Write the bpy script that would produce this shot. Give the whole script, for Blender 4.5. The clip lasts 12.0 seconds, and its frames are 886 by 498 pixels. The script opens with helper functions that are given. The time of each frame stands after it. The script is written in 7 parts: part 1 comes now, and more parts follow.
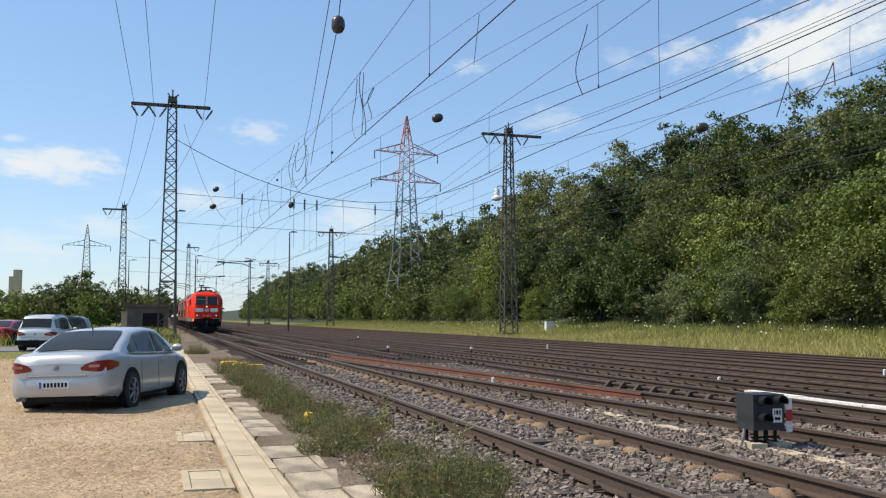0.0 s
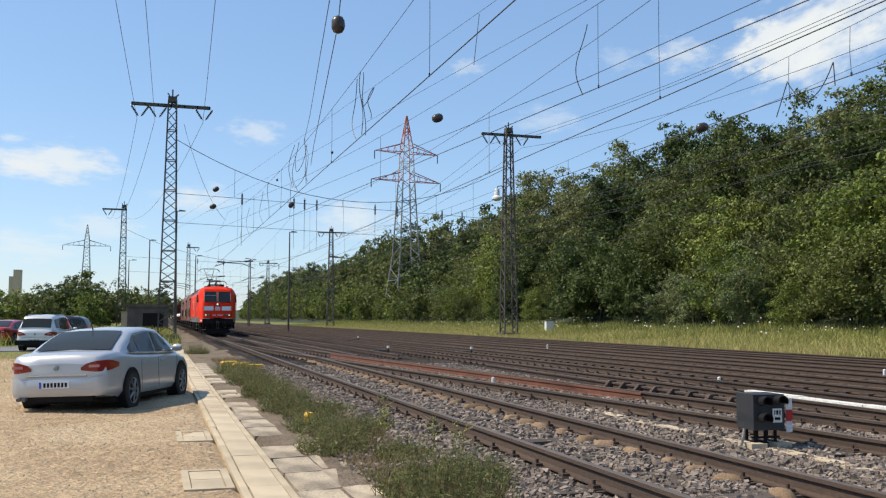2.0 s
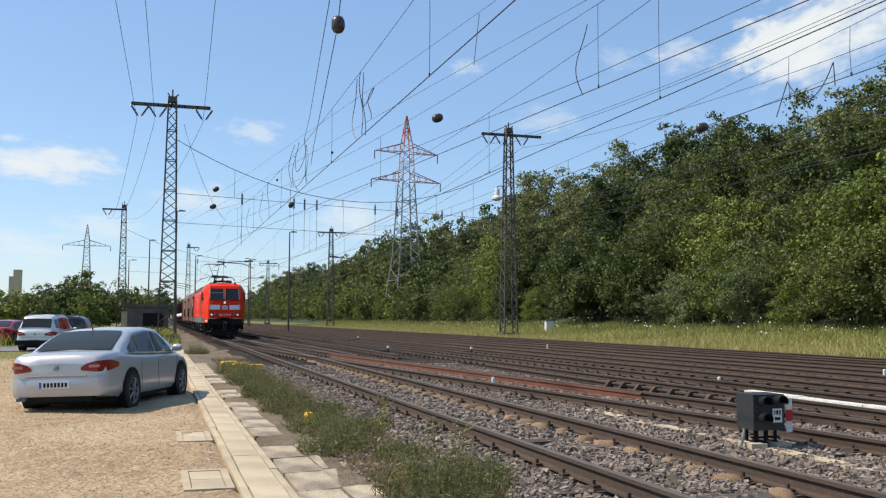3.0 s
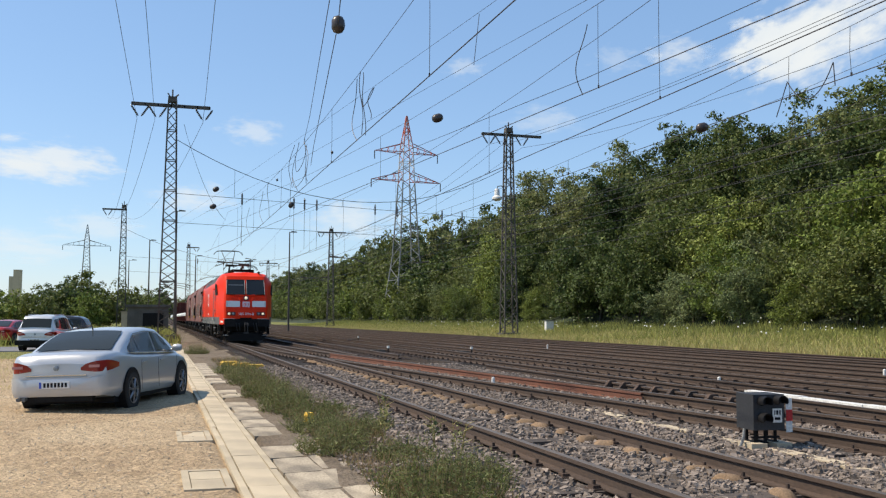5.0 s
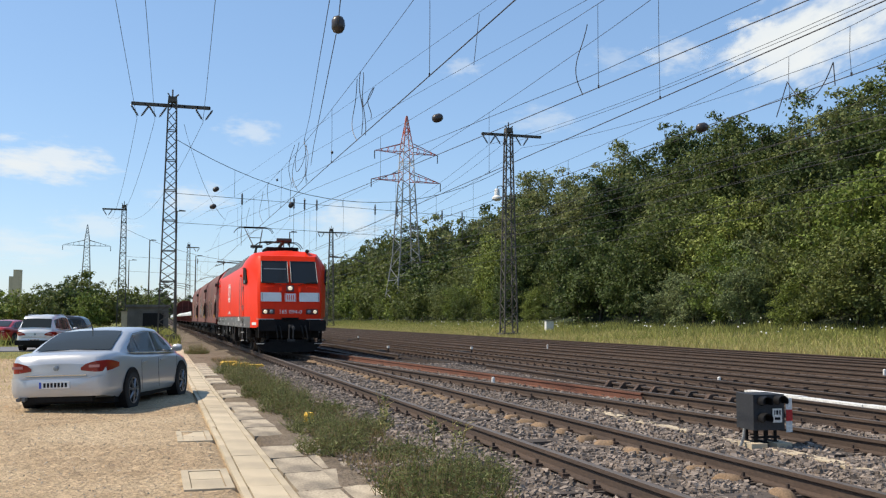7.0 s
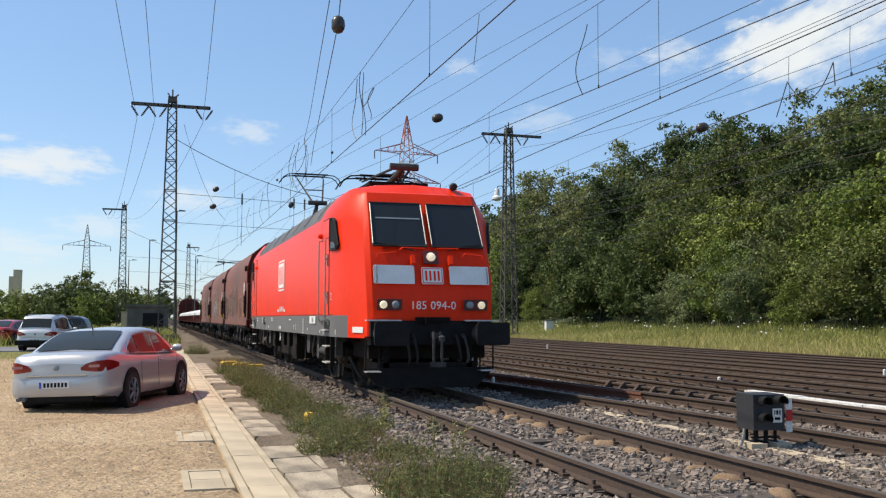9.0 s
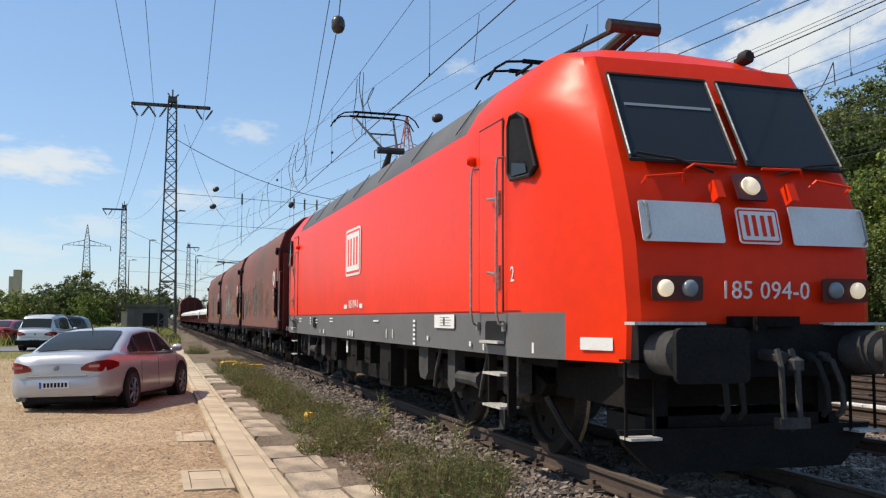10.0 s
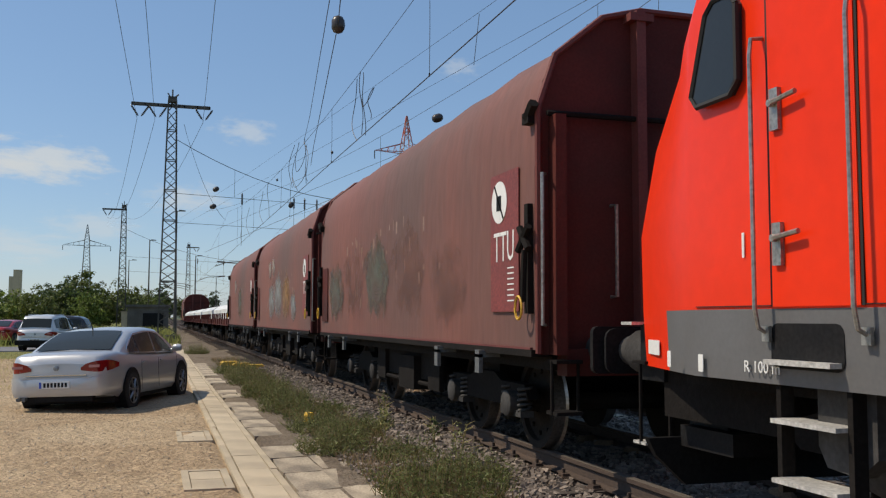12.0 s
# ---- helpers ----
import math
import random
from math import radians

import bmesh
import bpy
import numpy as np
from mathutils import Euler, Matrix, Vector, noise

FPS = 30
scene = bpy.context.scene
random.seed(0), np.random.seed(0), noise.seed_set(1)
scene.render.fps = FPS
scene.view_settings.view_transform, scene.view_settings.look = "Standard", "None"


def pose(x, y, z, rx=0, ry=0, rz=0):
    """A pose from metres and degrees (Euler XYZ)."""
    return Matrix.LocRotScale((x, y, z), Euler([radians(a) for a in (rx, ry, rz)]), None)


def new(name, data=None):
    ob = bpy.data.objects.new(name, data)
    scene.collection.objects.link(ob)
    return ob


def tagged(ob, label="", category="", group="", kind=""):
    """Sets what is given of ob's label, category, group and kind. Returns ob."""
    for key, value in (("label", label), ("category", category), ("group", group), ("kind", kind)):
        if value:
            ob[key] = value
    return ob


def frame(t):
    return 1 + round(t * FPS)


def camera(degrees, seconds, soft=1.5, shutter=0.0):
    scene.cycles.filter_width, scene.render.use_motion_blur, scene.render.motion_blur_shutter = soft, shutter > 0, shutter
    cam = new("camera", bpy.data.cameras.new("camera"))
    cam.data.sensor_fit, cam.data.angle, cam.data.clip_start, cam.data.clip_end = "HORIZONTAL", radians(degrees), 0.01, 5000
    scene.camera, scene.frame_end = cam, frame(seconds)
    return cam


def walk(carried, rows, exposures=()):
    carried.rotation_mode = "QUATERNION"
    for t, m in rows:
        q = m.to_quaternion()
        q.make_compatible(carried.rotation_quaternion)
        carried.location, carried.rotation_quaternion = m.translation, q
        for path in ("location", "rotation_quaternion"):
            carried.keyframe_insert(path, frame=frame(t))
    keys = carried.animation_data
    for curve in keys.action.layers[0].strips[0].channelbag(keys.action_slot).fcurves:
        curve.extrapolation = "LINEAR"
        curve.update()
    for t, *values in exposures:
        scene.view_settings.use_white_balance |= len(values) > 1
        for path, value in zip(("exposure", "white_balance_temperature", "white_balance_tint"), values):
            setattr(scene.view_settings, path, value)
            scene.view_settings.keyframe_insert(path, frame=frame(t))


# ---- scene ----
cam = camera(50.97, 12.0, soft=1.25)
EYE = pose(0, 0, 1.302) @ pose(0, 0, 0, 0, 0, -17.09) @ pose(0, 0, 0, 94.30, 0, 0) @ pose(0, 0, 0, 0, 0, 0.185)
walk(cam, [(0.0, EYE), (12.0, EYE)], exposures=[(0.0, 0.0, 7050, 10), (9.0, 0.0, 7050, 10), (9.5, -0.02, 7050, 10), (10.0, -0.10, 7050, 10), (10.5, -0.28, 7050, 10), (11.0, -0.46, 7050, 10), (11.5, -0.52, 7050, 10), (12.0, -0.48, 7050, 10)])

# ---------------------------------------------------------------- sky and sun
SUN_DIR = Vector((-0.93, 0.36, 1.28)).normalized()
world = bpy.data.worlds.new("sky")
scene.world = world
world.use_nodes = True
wn = world.node_tree.nodes
sky = wn.new("ShaderNodeTexSky")
sky.sky_type = "NISHITA"
sky.sun_disc = False
sky.sun_elevation = math.asin(SUN_DIR.z)
sky.sun_rotation = math.atan2(SUN_DIR.x, SUN_DIR.y)
sky.altitude = 50
sky.air_density, sky.dust_density, sky.ozone_density = 1.0, 0.35, 3.5
wn["Background"].inputs["Strength"].default_value = 0.103
haze = wn.new("ShaderNodeMix")
haze.data_type, haze.blend_type = "RGBA", "ADD"
haze.inputs["Factor"].default_value, haze.inputs["B"].default_value = 1.0, (0.95, 1.95, 3.75, 1)
world.node_tree.links.new(sky.outputs[0], haze.inputs["A"])
world.node_tree.links.new(haze.outputs["Result"], wn["Background"].inputs["Color"])
sun = new("sun", bpy.data.lights.new("sun", "SUN"))
sun.data.energy, sun.data.angle, sun.data.color = 5.3, radians(0.55), (1.0, 0.925, 0.81)
sun.rotation_mode = "QUATERNION"
sun.rotation_quaternion = SUN_DIR.to_track_quat("Z", "Y")
sun.location = SUN_DIR * 100


# ---------------------------------------------------------------- helpers
def mat(name, c1, c2=None, scale=4.0, rough=0.7, metal=0.0, bump=0.0, bscale=40.0, rnd=0.0, fine=0.35,
        dirt=None, dscale=0.6, damt=0.5, island=0.0, coat=0.0, spec=0.5, stretch=(1, 1, 1), voronoi=False, relief=0.0):
    """A weathered surface: two tones mixed by noise at two scales, a dirt tone in patches, fine relief."""
    m = bpy.data.materials.new(name)
    m.use_nodes = True
    n, l = m.node_tree.nodes, m.node_tree.links
    b = n["Principled BSDF"]
    b.inputs["Roughness"].default_value, b.inputs["Metallic"].default_value = rough, metal
    b.inputs["Coat Weight"].default_value, b.inputs["Specular IOR Level"].default_value = coat, spec
    b.inputs["Coat Roughness"].default_value = 0.05
    c2 = c2 or tuple(c * 0.8 for c in c1)
    tc = n.new("ShaderNodeTexCoord")
    mp = n.new("ShaderNodeMapping")
    mp.inputs["Scale"].default_value = stretch
    l.new(tc.outputs["Object"], mp.inputs["Vector"])
    big = n.new("ShaderNodeTexNoise")
    big.inputs["Scale"].default_value, big.inputs["Detail"].default_value = scale, 6
    l.new(mp.outputs[0], big.inputs["Vector"])
    mix = n.new("ShaderNodeMix")
    mix.data_type = "RGBA"
    mix.inputs["A"].default_value, mix.inputs["B"].default_value = (*c1, 1), (*c2, 1)
    ramp = n.new("ShaderNodeMapRange")
    ramp.inputs["From Min"].default_value, ramp.inputs["From Max"].default_value = 0.3, 0.7
    l.new(big.outputs["Fac"], ramp.inputs["Value"])
    l.new(ramp.outputs[0], mix.inputs["Factor"])
    col = mix.outputs["Result"]
    if dirt:
        dn = n.new("ShaderNodeTexNoise")
        dn.inputs["Scale"].default_value, dn.inputs["Detail"].default_value = dscale, 8
        l.new(mp.outputs[0], dn.inputs["Vector"])
        dr = n.new("ShaderNodeMapRange")
        dr.inputs["From Min"].default_value, dr.inputs["From Max"].default_value = 0.42, 0.68
        dr.inputs["To Max"].default_value = damt
        l.new(dn.outputs["Fac"], dr.inputs["Value"])
        dm = n.new("ShaderNodeMix")
        dm.data_type = "RGBA"
        dm.inputs["B"].default_value = (*dirt, 1)
        l.new(dr.outputs[0], dm.inputs["Factor"])
        l.new(col, dm.inputs["A"])
        col = dm.outputs["Result"]
    hsv = n.new("ShaderNodeHueSaturation")
    small = n.new("ShaderNodeTexVoronoi" if voronoi else "ShaderNodeTexNoise")
    small.inputs["Scale"].default_value = bscale
    if not voronoi:
        small.inputs["Detail"].default_value = 4
    l.new(mp.outputs[0], small.inputs["Vector"])
    sv = n.new("ShaderNodeMapRange")
    sv.inputs["To Min"].default_value, sv.inputs["To Max"].default_value = 1 - fine, 1 + fine
    if voronoi:
        bw = n.new("ShaderNodeSeparateColor")
        l.new(small.outputs["Color"], bw.inputs[0])
        l.new(bw.outputs[0], sv.inputs["Value"])
    else:
        sv.inputs["From Min"].default_value, sv.inputs["From Max"].default_value = 0.25, 0.75
        l.new(small.outputs["Fac"], sv.inputs["Value"])
    val = sv.outputs[0]
    if rnd or island:
        src = n.new("ShaderNodeNewGeometry").outputs["Random Per Island"] if island else n.new("ShaderNodeObjectInfo").outputs["Random"]
        rr = n.new("ShaderNodeMapRange")
        amount = rnd or island
        rr.inputs["To Min"].default_value, rr.inputs["To Max"].default_value = 1 - amount, 1 + amount
        l.new(src, rr.inputs["Value"])
        mul = n.new("ShaderNodeMath")
        mul.operation = "MULTIPLY"
        l.new(val, mul.inputs[0])
        l.new(rr.outputs[0], mul.inputs[1])
        val = mul.outputs[0]
    l.new(val, hsv.inputs["Value"])
    l.new(col, hsv.inputs["Color"])
    l.new(hsv.outputs[0], b.inputs["Base Color"])
    if bump:
        bp = n.new("ShaderNodeBump")
        bp.inputs["Strength"].default_value, bp.inputs["Distance"].default_value = bump, 0.5 / bscale
        l.new(small.outputs["Distance" if voronoi else "Fac"], bp.inputs["Height"])
        if relief:
            clod = n.new("ShaderNodeTexNoise")
            clod.inputs["Scale"].default_value, clod.inputs["Detail"].default_value, clod.inputs["Roughness"].default_value = 7.0, 5, 0.65
            l.new(mp.outputs[0], clod.inputs["Vector"])
            bp2 = n.new("ShaderNodeBump")
            bp2.inputs["Strength"].default_value, bp2.inputs["Distance"].default_value = 1.0, relief
            l.new(clod.outputs["Fac"], bp2.inputs["Height"])
            l.new(bp2.outputs[0], bp.inputs["Normal"])
        l.new(bp.outputs[0], b.inputs["Normal"])
    return m


def plain(name, c, rough=0.5, metal=0.0, emit=0.0, coat=0.0):
    m = bpy.data.materials.new(name)
    m.use_nodes = True
    b = m.node_tree.nodes["Principled BSDF"]
    b.inputs["Base Color"].default_value = (*c, 1)
    b.inputs["Roughness"].default_value, b.inputs["Metallic"].default_value, b.inputs["Coat Weight"].default_value = rough, metal, coat
    if emit:
        b.inputs["Emission Color"].default_value, b.inputs["Emission Strength"].default_value = (*c, 1), emit
    return m


def bx(bm, x0, x1, y0, y1, z0, z1, m=None):
    """A box between two corners, optionally turned by m."""
    v = [bm.verts.new((x, y, z)) for z in (z0, z1) for y in (y0, y1) for x in (x0, x1)]
    if m:
        for p in v:
            p.co = m @ p.co
    for f in ((0, 2, 3, 1), (4, 5, 7, 6), (0, 1, 5, 4), (2, 6, 7, 3), (0, 4, 6, 2), (1, 3, 7, 5)):
        bm.faces.new([v[i] for i in f])
    return v


def rod(bm, a, b, r, r2=None, n=6, cap=True):
    """A round bar from a to b."""
    a, b = Vector(a), Vector(b)
    d = (b - a).normalized()
    s = d.orthogonal().normalized()
    t = d.cross(s)
    r2 = r if r2 is None else r2
    rings = [[bm.verts.new(p + (s * math.cos(k * math.tau / n) + t * math.sin(k * math.tau / n)) * q) for k in range(n)]
             for p, q in ((a, r), (b, r2))]
    for k in range(n):
        bm.faces.new((rings[0][k], rings[0][(k + 1) % n], rings[1][(k + 1) % n], rings[1][k]))
    if cap:
        bm.faces.new(rings[0][::-1])
        bm.faces.new(rings[1])


def tube(bm, pts, r, n=6):
    """A bent round bar through the points, as one skin."""
    p = [Vector(q) for q in pts]
    side = (p[1] - p[0]).orthogonal().normalized()
    rings = []
    for i, q in enumerate(p):
        d = (p[min(i + 1, len(p) - 1)] - p[max(i - 1, 0)]).normalized()
        side = (side - d * side.dot(d)).normalized()
        t = d.cross(side)
        rings.append([q + (side * math.cos(k * math.tau / n) + t * math.sin(k * math.tau / n)) * r for k in range(n)])
    vs = loft(bm, rings)
    bm.faces.new(vs[0][::-1])
    bm.faces.new(vs[-1])


def prism(bm, pts, a, b, axis="y"):
    """Extrude a 2D outline (u, v) from a to b along the axis: y takes (x, z), x takes (y, z), z takes (x, y)."""
    put = {"y": lambda p, t: (p[0], t, p[1]), "x": lambda p, t: (t, p[0], p[1]), "z": lambda p, t: (p[0], p[1], t)}[axis]
    lo, hi = [bm.verts.new(put(p, a)) for p in pts], [bm.verts.new(put(p, b)) for p in pts]
    k = len(pts)
    for i in range(k):
        bm.faces.new((lo[i], lo[(i + 1) % k], hi[(i + 1) % k], hi[i]))
    bm.faces.new(lo[::-1])
    bm.faces.new(hi)


def loft(bm, rings, close=True):
    """Skin over rings of equal length."""
    vs = [[bm.verts.new(p) for p in ring] for ring in rings]
    k = len(vs[0])
    for a, b in zip(vs, vs[1:]):
        for i in range(k if close else k - 1):
            bm.faces.new((a[i], a[(i + 1) % k], b[(i + 1) % k], b[i]))
    return vs


def lathe(bm, prof, n=12, m=None):
    """Turn a profile (r, z) round z."""
    rings = [[(r * math.cos(k * math.tau / n), r * math.sin(k * math.tau / n), z) for k in range(n)] for r, z in prof]
    if m:
        rings = [[m @ Vector(p) for p in ring] for ring in rings]
    vs = loft(bm, rings)
    bm.faces.new(vs[0][::-1])
    bm.faces.new(vs[-1])


def mesh_of(name, bm, material, smooth=False, bevel=0.0):
    if bevel:
        bmesh.ops.bevel(bm, geom=[e for e in bm.edges if len(e.link_faces) == 2 and e.calc_face_angle(0) > 0.6],
                        offset=bevel, segments=2, affect="EDGES", clamp_overlap=True)
    bmesh.ops.recalc_face_normals(bm, faces=bm.faces)
    me = bpy.data.meshes.new(name)
    bm.to_mesh(me)
    bm.free()
    for m in material if isinstance(material, (list, tuple)) else (material,):
        me.materials.append(m)
    if smooth:
        me.polygons.foreach_set("use_smooth", [True] * len(me.polygons))
        if smooth != 1:
            me.set_sharp_from_angle(angle=radians(smooth))
    return me


def part(name, bm, material, parent=None, label="", smooth=False, bevel=0.0, at=None):
    """Link a bmesh as one mesh object, under a thing or a part."""
    ob = new(name, mesh_of(name, bm, material, smooth, bevel))
    if parent:
        ob.parent = parent
    if at:
        ob.matrix_basis = at
    return tagged(ob, label)


def shared(name, me, parent=None, at=None):
    ob = new(name, me)
    if parent:
        ob.parent = parent
    if at:
        ob.matrix_basis = at
    return ob


def thing(name, at, label, category, group="", kind=""):
    ob = new(name)
    ob.empty_display_size = 0.3
    ob.matrix_basis = at
    return tagged(ob, label, category, group, kind)


def arrays(name, verts, faces, material, mats=None):
    me = bpy.data.meshes.new(name)
    me.from_pydata([tuple(v) for v in verts], [], [tuple(f) for f in faces])
    for m in material if isinstance(material, (list, tuple)) else (material,):
        me.materials.append(m)
    if mats is not None:
        me.polygons.foreach_set("material_index", mats)
    me.update()
    return me


def letters(text, size, material, parent, at, name="lettering", label=""):
    """Flat writing in the built-in font, turned into a mesh."""
    cu = bpy.data.curves.new(name, "FONT")
    cu.body, cu.size, cu.extrude, cu.resolution_u = text, size, 0.002, 2
    cu.align_x, cu.align_y = "CENTER", "CENTER"
    tmp = new("tmp", cu)
    me = bpy.data.meshes.new_from_object(tmp.evaluated_get(bpy.context.evaluated_depsgraph_get()))
    bpy.data.objects.remove(tmp)
    me.materials.append(material)
    ob = shared(name, me, parent, at)
    return tagged(ob, label)


# ---------------------------------------------------------------- materials
M_SAND = mat("sandy_gravel", (0.545, 0.398, 0.25), (0.38, 0.272, 0.168), 3.5, 0.95, relief=0.16, bump=1.0, bscale=30, fine=0.45, dirt=(0.62, 0.475, 0.31), dscale=0.5, damt=0.75, spec=0.1)
M_DIRT = mat("dry_dirt", (0.22, 0.172, 0.125), (0.12, 0.094, 0.07), 2.5, 0.95, relief=0.12, bump=1.0, bscale=35, fine=0.45, dirt=(0.27, 0.22, 0.165), dscale=1.2, spec=0.1)
M_BALLAST = mat("ballast_bed", (0.22, 0.195, 0.175), (0.15, 0.125, 0.11), 1.2, 0.95, bump=1.0, bscale=22, fine=0.6, dirt=(0.11, 0.075, 0.055), dscale=0.25, damt=0.7, voronoi=True, spec=0.1)
M_DARKBED = mat("rust_stained_bed", (0.056, 0.041, 0.030), (0.034, 0.025, 0.019), 0.8, 0.95, bump=1.0, bscale=20, fine=0.7, dirt=(0.085, 0.066, 0.052), dscale=0.3, voronoi=True, spec=0.1)
M_MEADOW = mat("meadow_soil", (0.14, 0.16, 0.05), (0.20, 0.18, 0.07), 0.25, 0.95, bump=0.8, bscale=6, fine=0.35, spec=0.1)
M_FOREST = mat("forest_floor", (0.03, 0.045, 0.015), (0.02, 0.03, 0.012), 0.4, 0.95)
M_ROAD = mat("asphalt_road", (0.20, 0.20, 0.21), (0.16, 0.16, 0.17), 0.5, 0.9, bump=0.3, bscale=60, spec=0.1)
M_STONE = mat("ballast_stone", (0.255, 0.205, 0.168), (0.145, 0.113, 0.09), 3.0, 0.9, bump=0.4, bscale=60, island=0.45, fine=0.25)
M_PEBBLE = mat("pale_pebble", (0.50, 0.43, 0.33), (0.38, 0.31, 0.23), 3.0, 0.9, island=0.35, fine=0.2)
M_CONC = mat("concrete_cover", (0.53, 0.435, 0.30), (0.44, 0.355, 0.24), 1.6, 0.9, bump=0.25, bscale=90, rnd=0.10, fine=0.12, dirt=(0.36, 0.30, 0.22), dscale=2.2, damt=0.55)
M_OLDCONC = mat("old_concrete", (0.50, 0.415, 0.30), (0.36, 0.29, 0.205), 2.0, 0.95, bump=0.6, bscale=40, rnd=0.16, fine=0.3, dirt=(0.15, 0.125, 0.095), dscale=2.5, damt=0.8)
M_RAILTOP = mat("worn_rail", (0.135, 0.110, 0.09), (0.09, 0.073, 0.06), 2.0, 0.62, 0.1, bump=0.1, bscale=50, fine=0.2, stretch=(1, 0.15, 1))
M_SHINY = mat("polished_rail", (0.40, 0.37, 0.34), (0.30, 0.27, 0.24), 2.0, 0.28, 0.9, fine=0.1, stretch=(1, 0.1, 1))
M_RUST = mat("rail_rust", (0.082, 0.052, 0.036), (0.055, 0.037, 0.028), 3.0, 0.9, bump=0.3, bscale=60, fine=0.3, stretch=(1, 0.3, 1))
M_FIX = mat("rusty_fastening", (0.075, 0.045, 0.03), (0.05, 0.035, 0.028), 8.0, 0.9, bump=0.3, bscale=80, rnd=0.3)
M_SLEEPER = mat("sleeper_wood", (0.085, 0.066, 0.052), (0.06, 0.046, 0.038), 3.0, 0.95, bump=0.6, bscale=30, rnd=0.3, stretch=(0.2, 1, 1))
M_SLEEPC = mat("stained_sleeper_end", (0.26, 0.165, 0.09), (0.18, 0.12, 0.075), 4.0, 0.95, bump=0.4, bscale=50, rnd=0.2)
M_STEEL = mat("weathered_mast_steel", (0.115, 0.105, 0.088), (0.075, 0.066, 0.056), 1.5, 0.8, 0.2, bump=0.2, bscale=50, fine=0.3)
M_GALV = mat("grey_pole_steel", (0.16, 0.165, 0.165), (0.11, 0.115, 0.115), 1.0, 0.6, 0.4)
M_WIRE = plain("wire_copper_dark", (0.055, 0.05, 0.05), 0.55, 0.5)
M_INSUL = plain("brown_insulator", (0.045, 0.035, 0.03), 0.35)
M_PYRED = mat("faded_red_paint", (0.50, 0.12, 0.075), (0.40, 0.11, 0.08), 1.0, 0.7)
M_PYWHITE = mat("faded_white_paint", (0.62, 0.58, 0.53), (0.5, 0.46, 0.42), 1.0, 0.7)
M_PYGREY = mat("pylon_zinc", (0.27, 0.275, 0.26), (0.20, 0.205, 0.195), 0.8, 0.6, 0.3)
M_BARK = mat("bark", (0.10, 0.08, 0.06), (0.06, 0.05, 0.04), 5.0, 0.95, bump=0.7, bscale=20)
M_WHITE = mat("white_paint", (0.75, 0.74, 0.70), (0.62, 0.60, 0.56), 6.0, 0.6)
M_BLACK = mat("black_paint", (0.010, 0.010, 0.011), (0.016, 0.015, 0.015), 5.0, 0.6, spec=0.12)
M_YELLOW = mat("yellow_paint", (0.72, 0.42, 0.03), (0.58, 0.34, 0.04), 6.0, 0.6)


def leaf_mat(name, c1, c2, amount=0.62):
    """Foliage: every clump its own tone, light passing through thin leaves."""
    m = bpy.data.materials.new(name)
    m.use_nodes = True
    n, l = m.node_tree.nodes, m.node_tree.links
    b = n["Principled BSDF"]
    b.inputs["Roughness"].default_value, b.inputs["Specular IOR Level"].default_value = 0.6, 0.25
    g, o = n.new("ShaderNodeNewGeometry"), n.new("ShaderNodeObjectInfo")
    mix = n.new("ShaderNodeMix")
    mix.data_type = "RGBA"
    mix.inputs["A"].default_value, mix.inputs["B"].default_value = (*c1, 1), (*c2, 1)
    l.new(o.outputs["Random"], mix.inputs["Factor"])
    hs = n.new("ShaderNodeHueSaturation")
    r = n.new("ShaderNodeMapRange")
    r.inputs["To Min"].default_value, r.inputs["To Max"].default_value = 1 - amount, 1 + amount
    l.new(g.outputs["Random Per Island"], r.inputs["Value"])
    l.new(r.outputs[0], hs.inputs["Value"])
    l.new(mix.outputs["Result"], hs.inputs["Color"])
    l.new(hs.outputs[0], b.inputs["Base Color"])
    tr = n.new("ShaderNodeBsdfTranslucent")
    l.new(hs.outputs[0], tr.inputs["Color"])
    ms = n.new("ShaderNodeMixShader")
    ms.inputs[0].default_value = 0.3
    l.new(b.outputs[0], ms.inputs[1])
    l.new(tr.outputs[0], ms.inputs[2])
    l.new(ms.outputs[0], n["Material Output"].inputs["Surface"])
    return m


M_LEAF = leaf_mat("tree_leaves", (0.085, 0.112, 0.028), (0.135, 0.155, 0.042))
M_SHRUB = leaf_mat("shrub_leaves", (0.135, 0.18, 0.036), (0.20, 0.235, 0.055))
M_GRASS = leaf_mat("meadow_grass", (0.26, 0.28, 0.07), (0.32, 0.31, 0.10), 0.5)
M_DRYGRASS = leaf_mat("dry_grass", (0.46, 0.39, 0.16), (0.52, 0.43, 0.19), 0.35)
M_WEED = leaf_mat("weed_leaves", (0.13, 0.15, 0.048), (0.185, 0.19, 0.075), 0.6)
M_DRYWEED = leaf_mat("dry_weed_stems", (0.26, 0.17, 0.09), (0.30, 0.22, 0.11), 0.5)
M_FLOWER = leaf_mat("white_umbels", (0.75, 0.76, 0.70), (0.78, 0.78, 0.74), 0.1)

# ---------------------------------------------------------------- ground: one sheet to the horizon
TRACK_X = 4.53


def second_track(y):
    """Centre line of the track that branches off the first one through a turnout."""
    if y >= 62:
        return TRACK_X
    if y >= 30:
        return TRACK_X + (62 - y) ** 2 / 620
    if y >= 12:
        return TRACK_X + 1.652 + (30 - y) * 0.1032
    return TRACK_X + 1.652 + 1.858 + (12 - y) * 0.1032 - (12 - y) ** 2 * 0.004 if y > 0 else 8.7


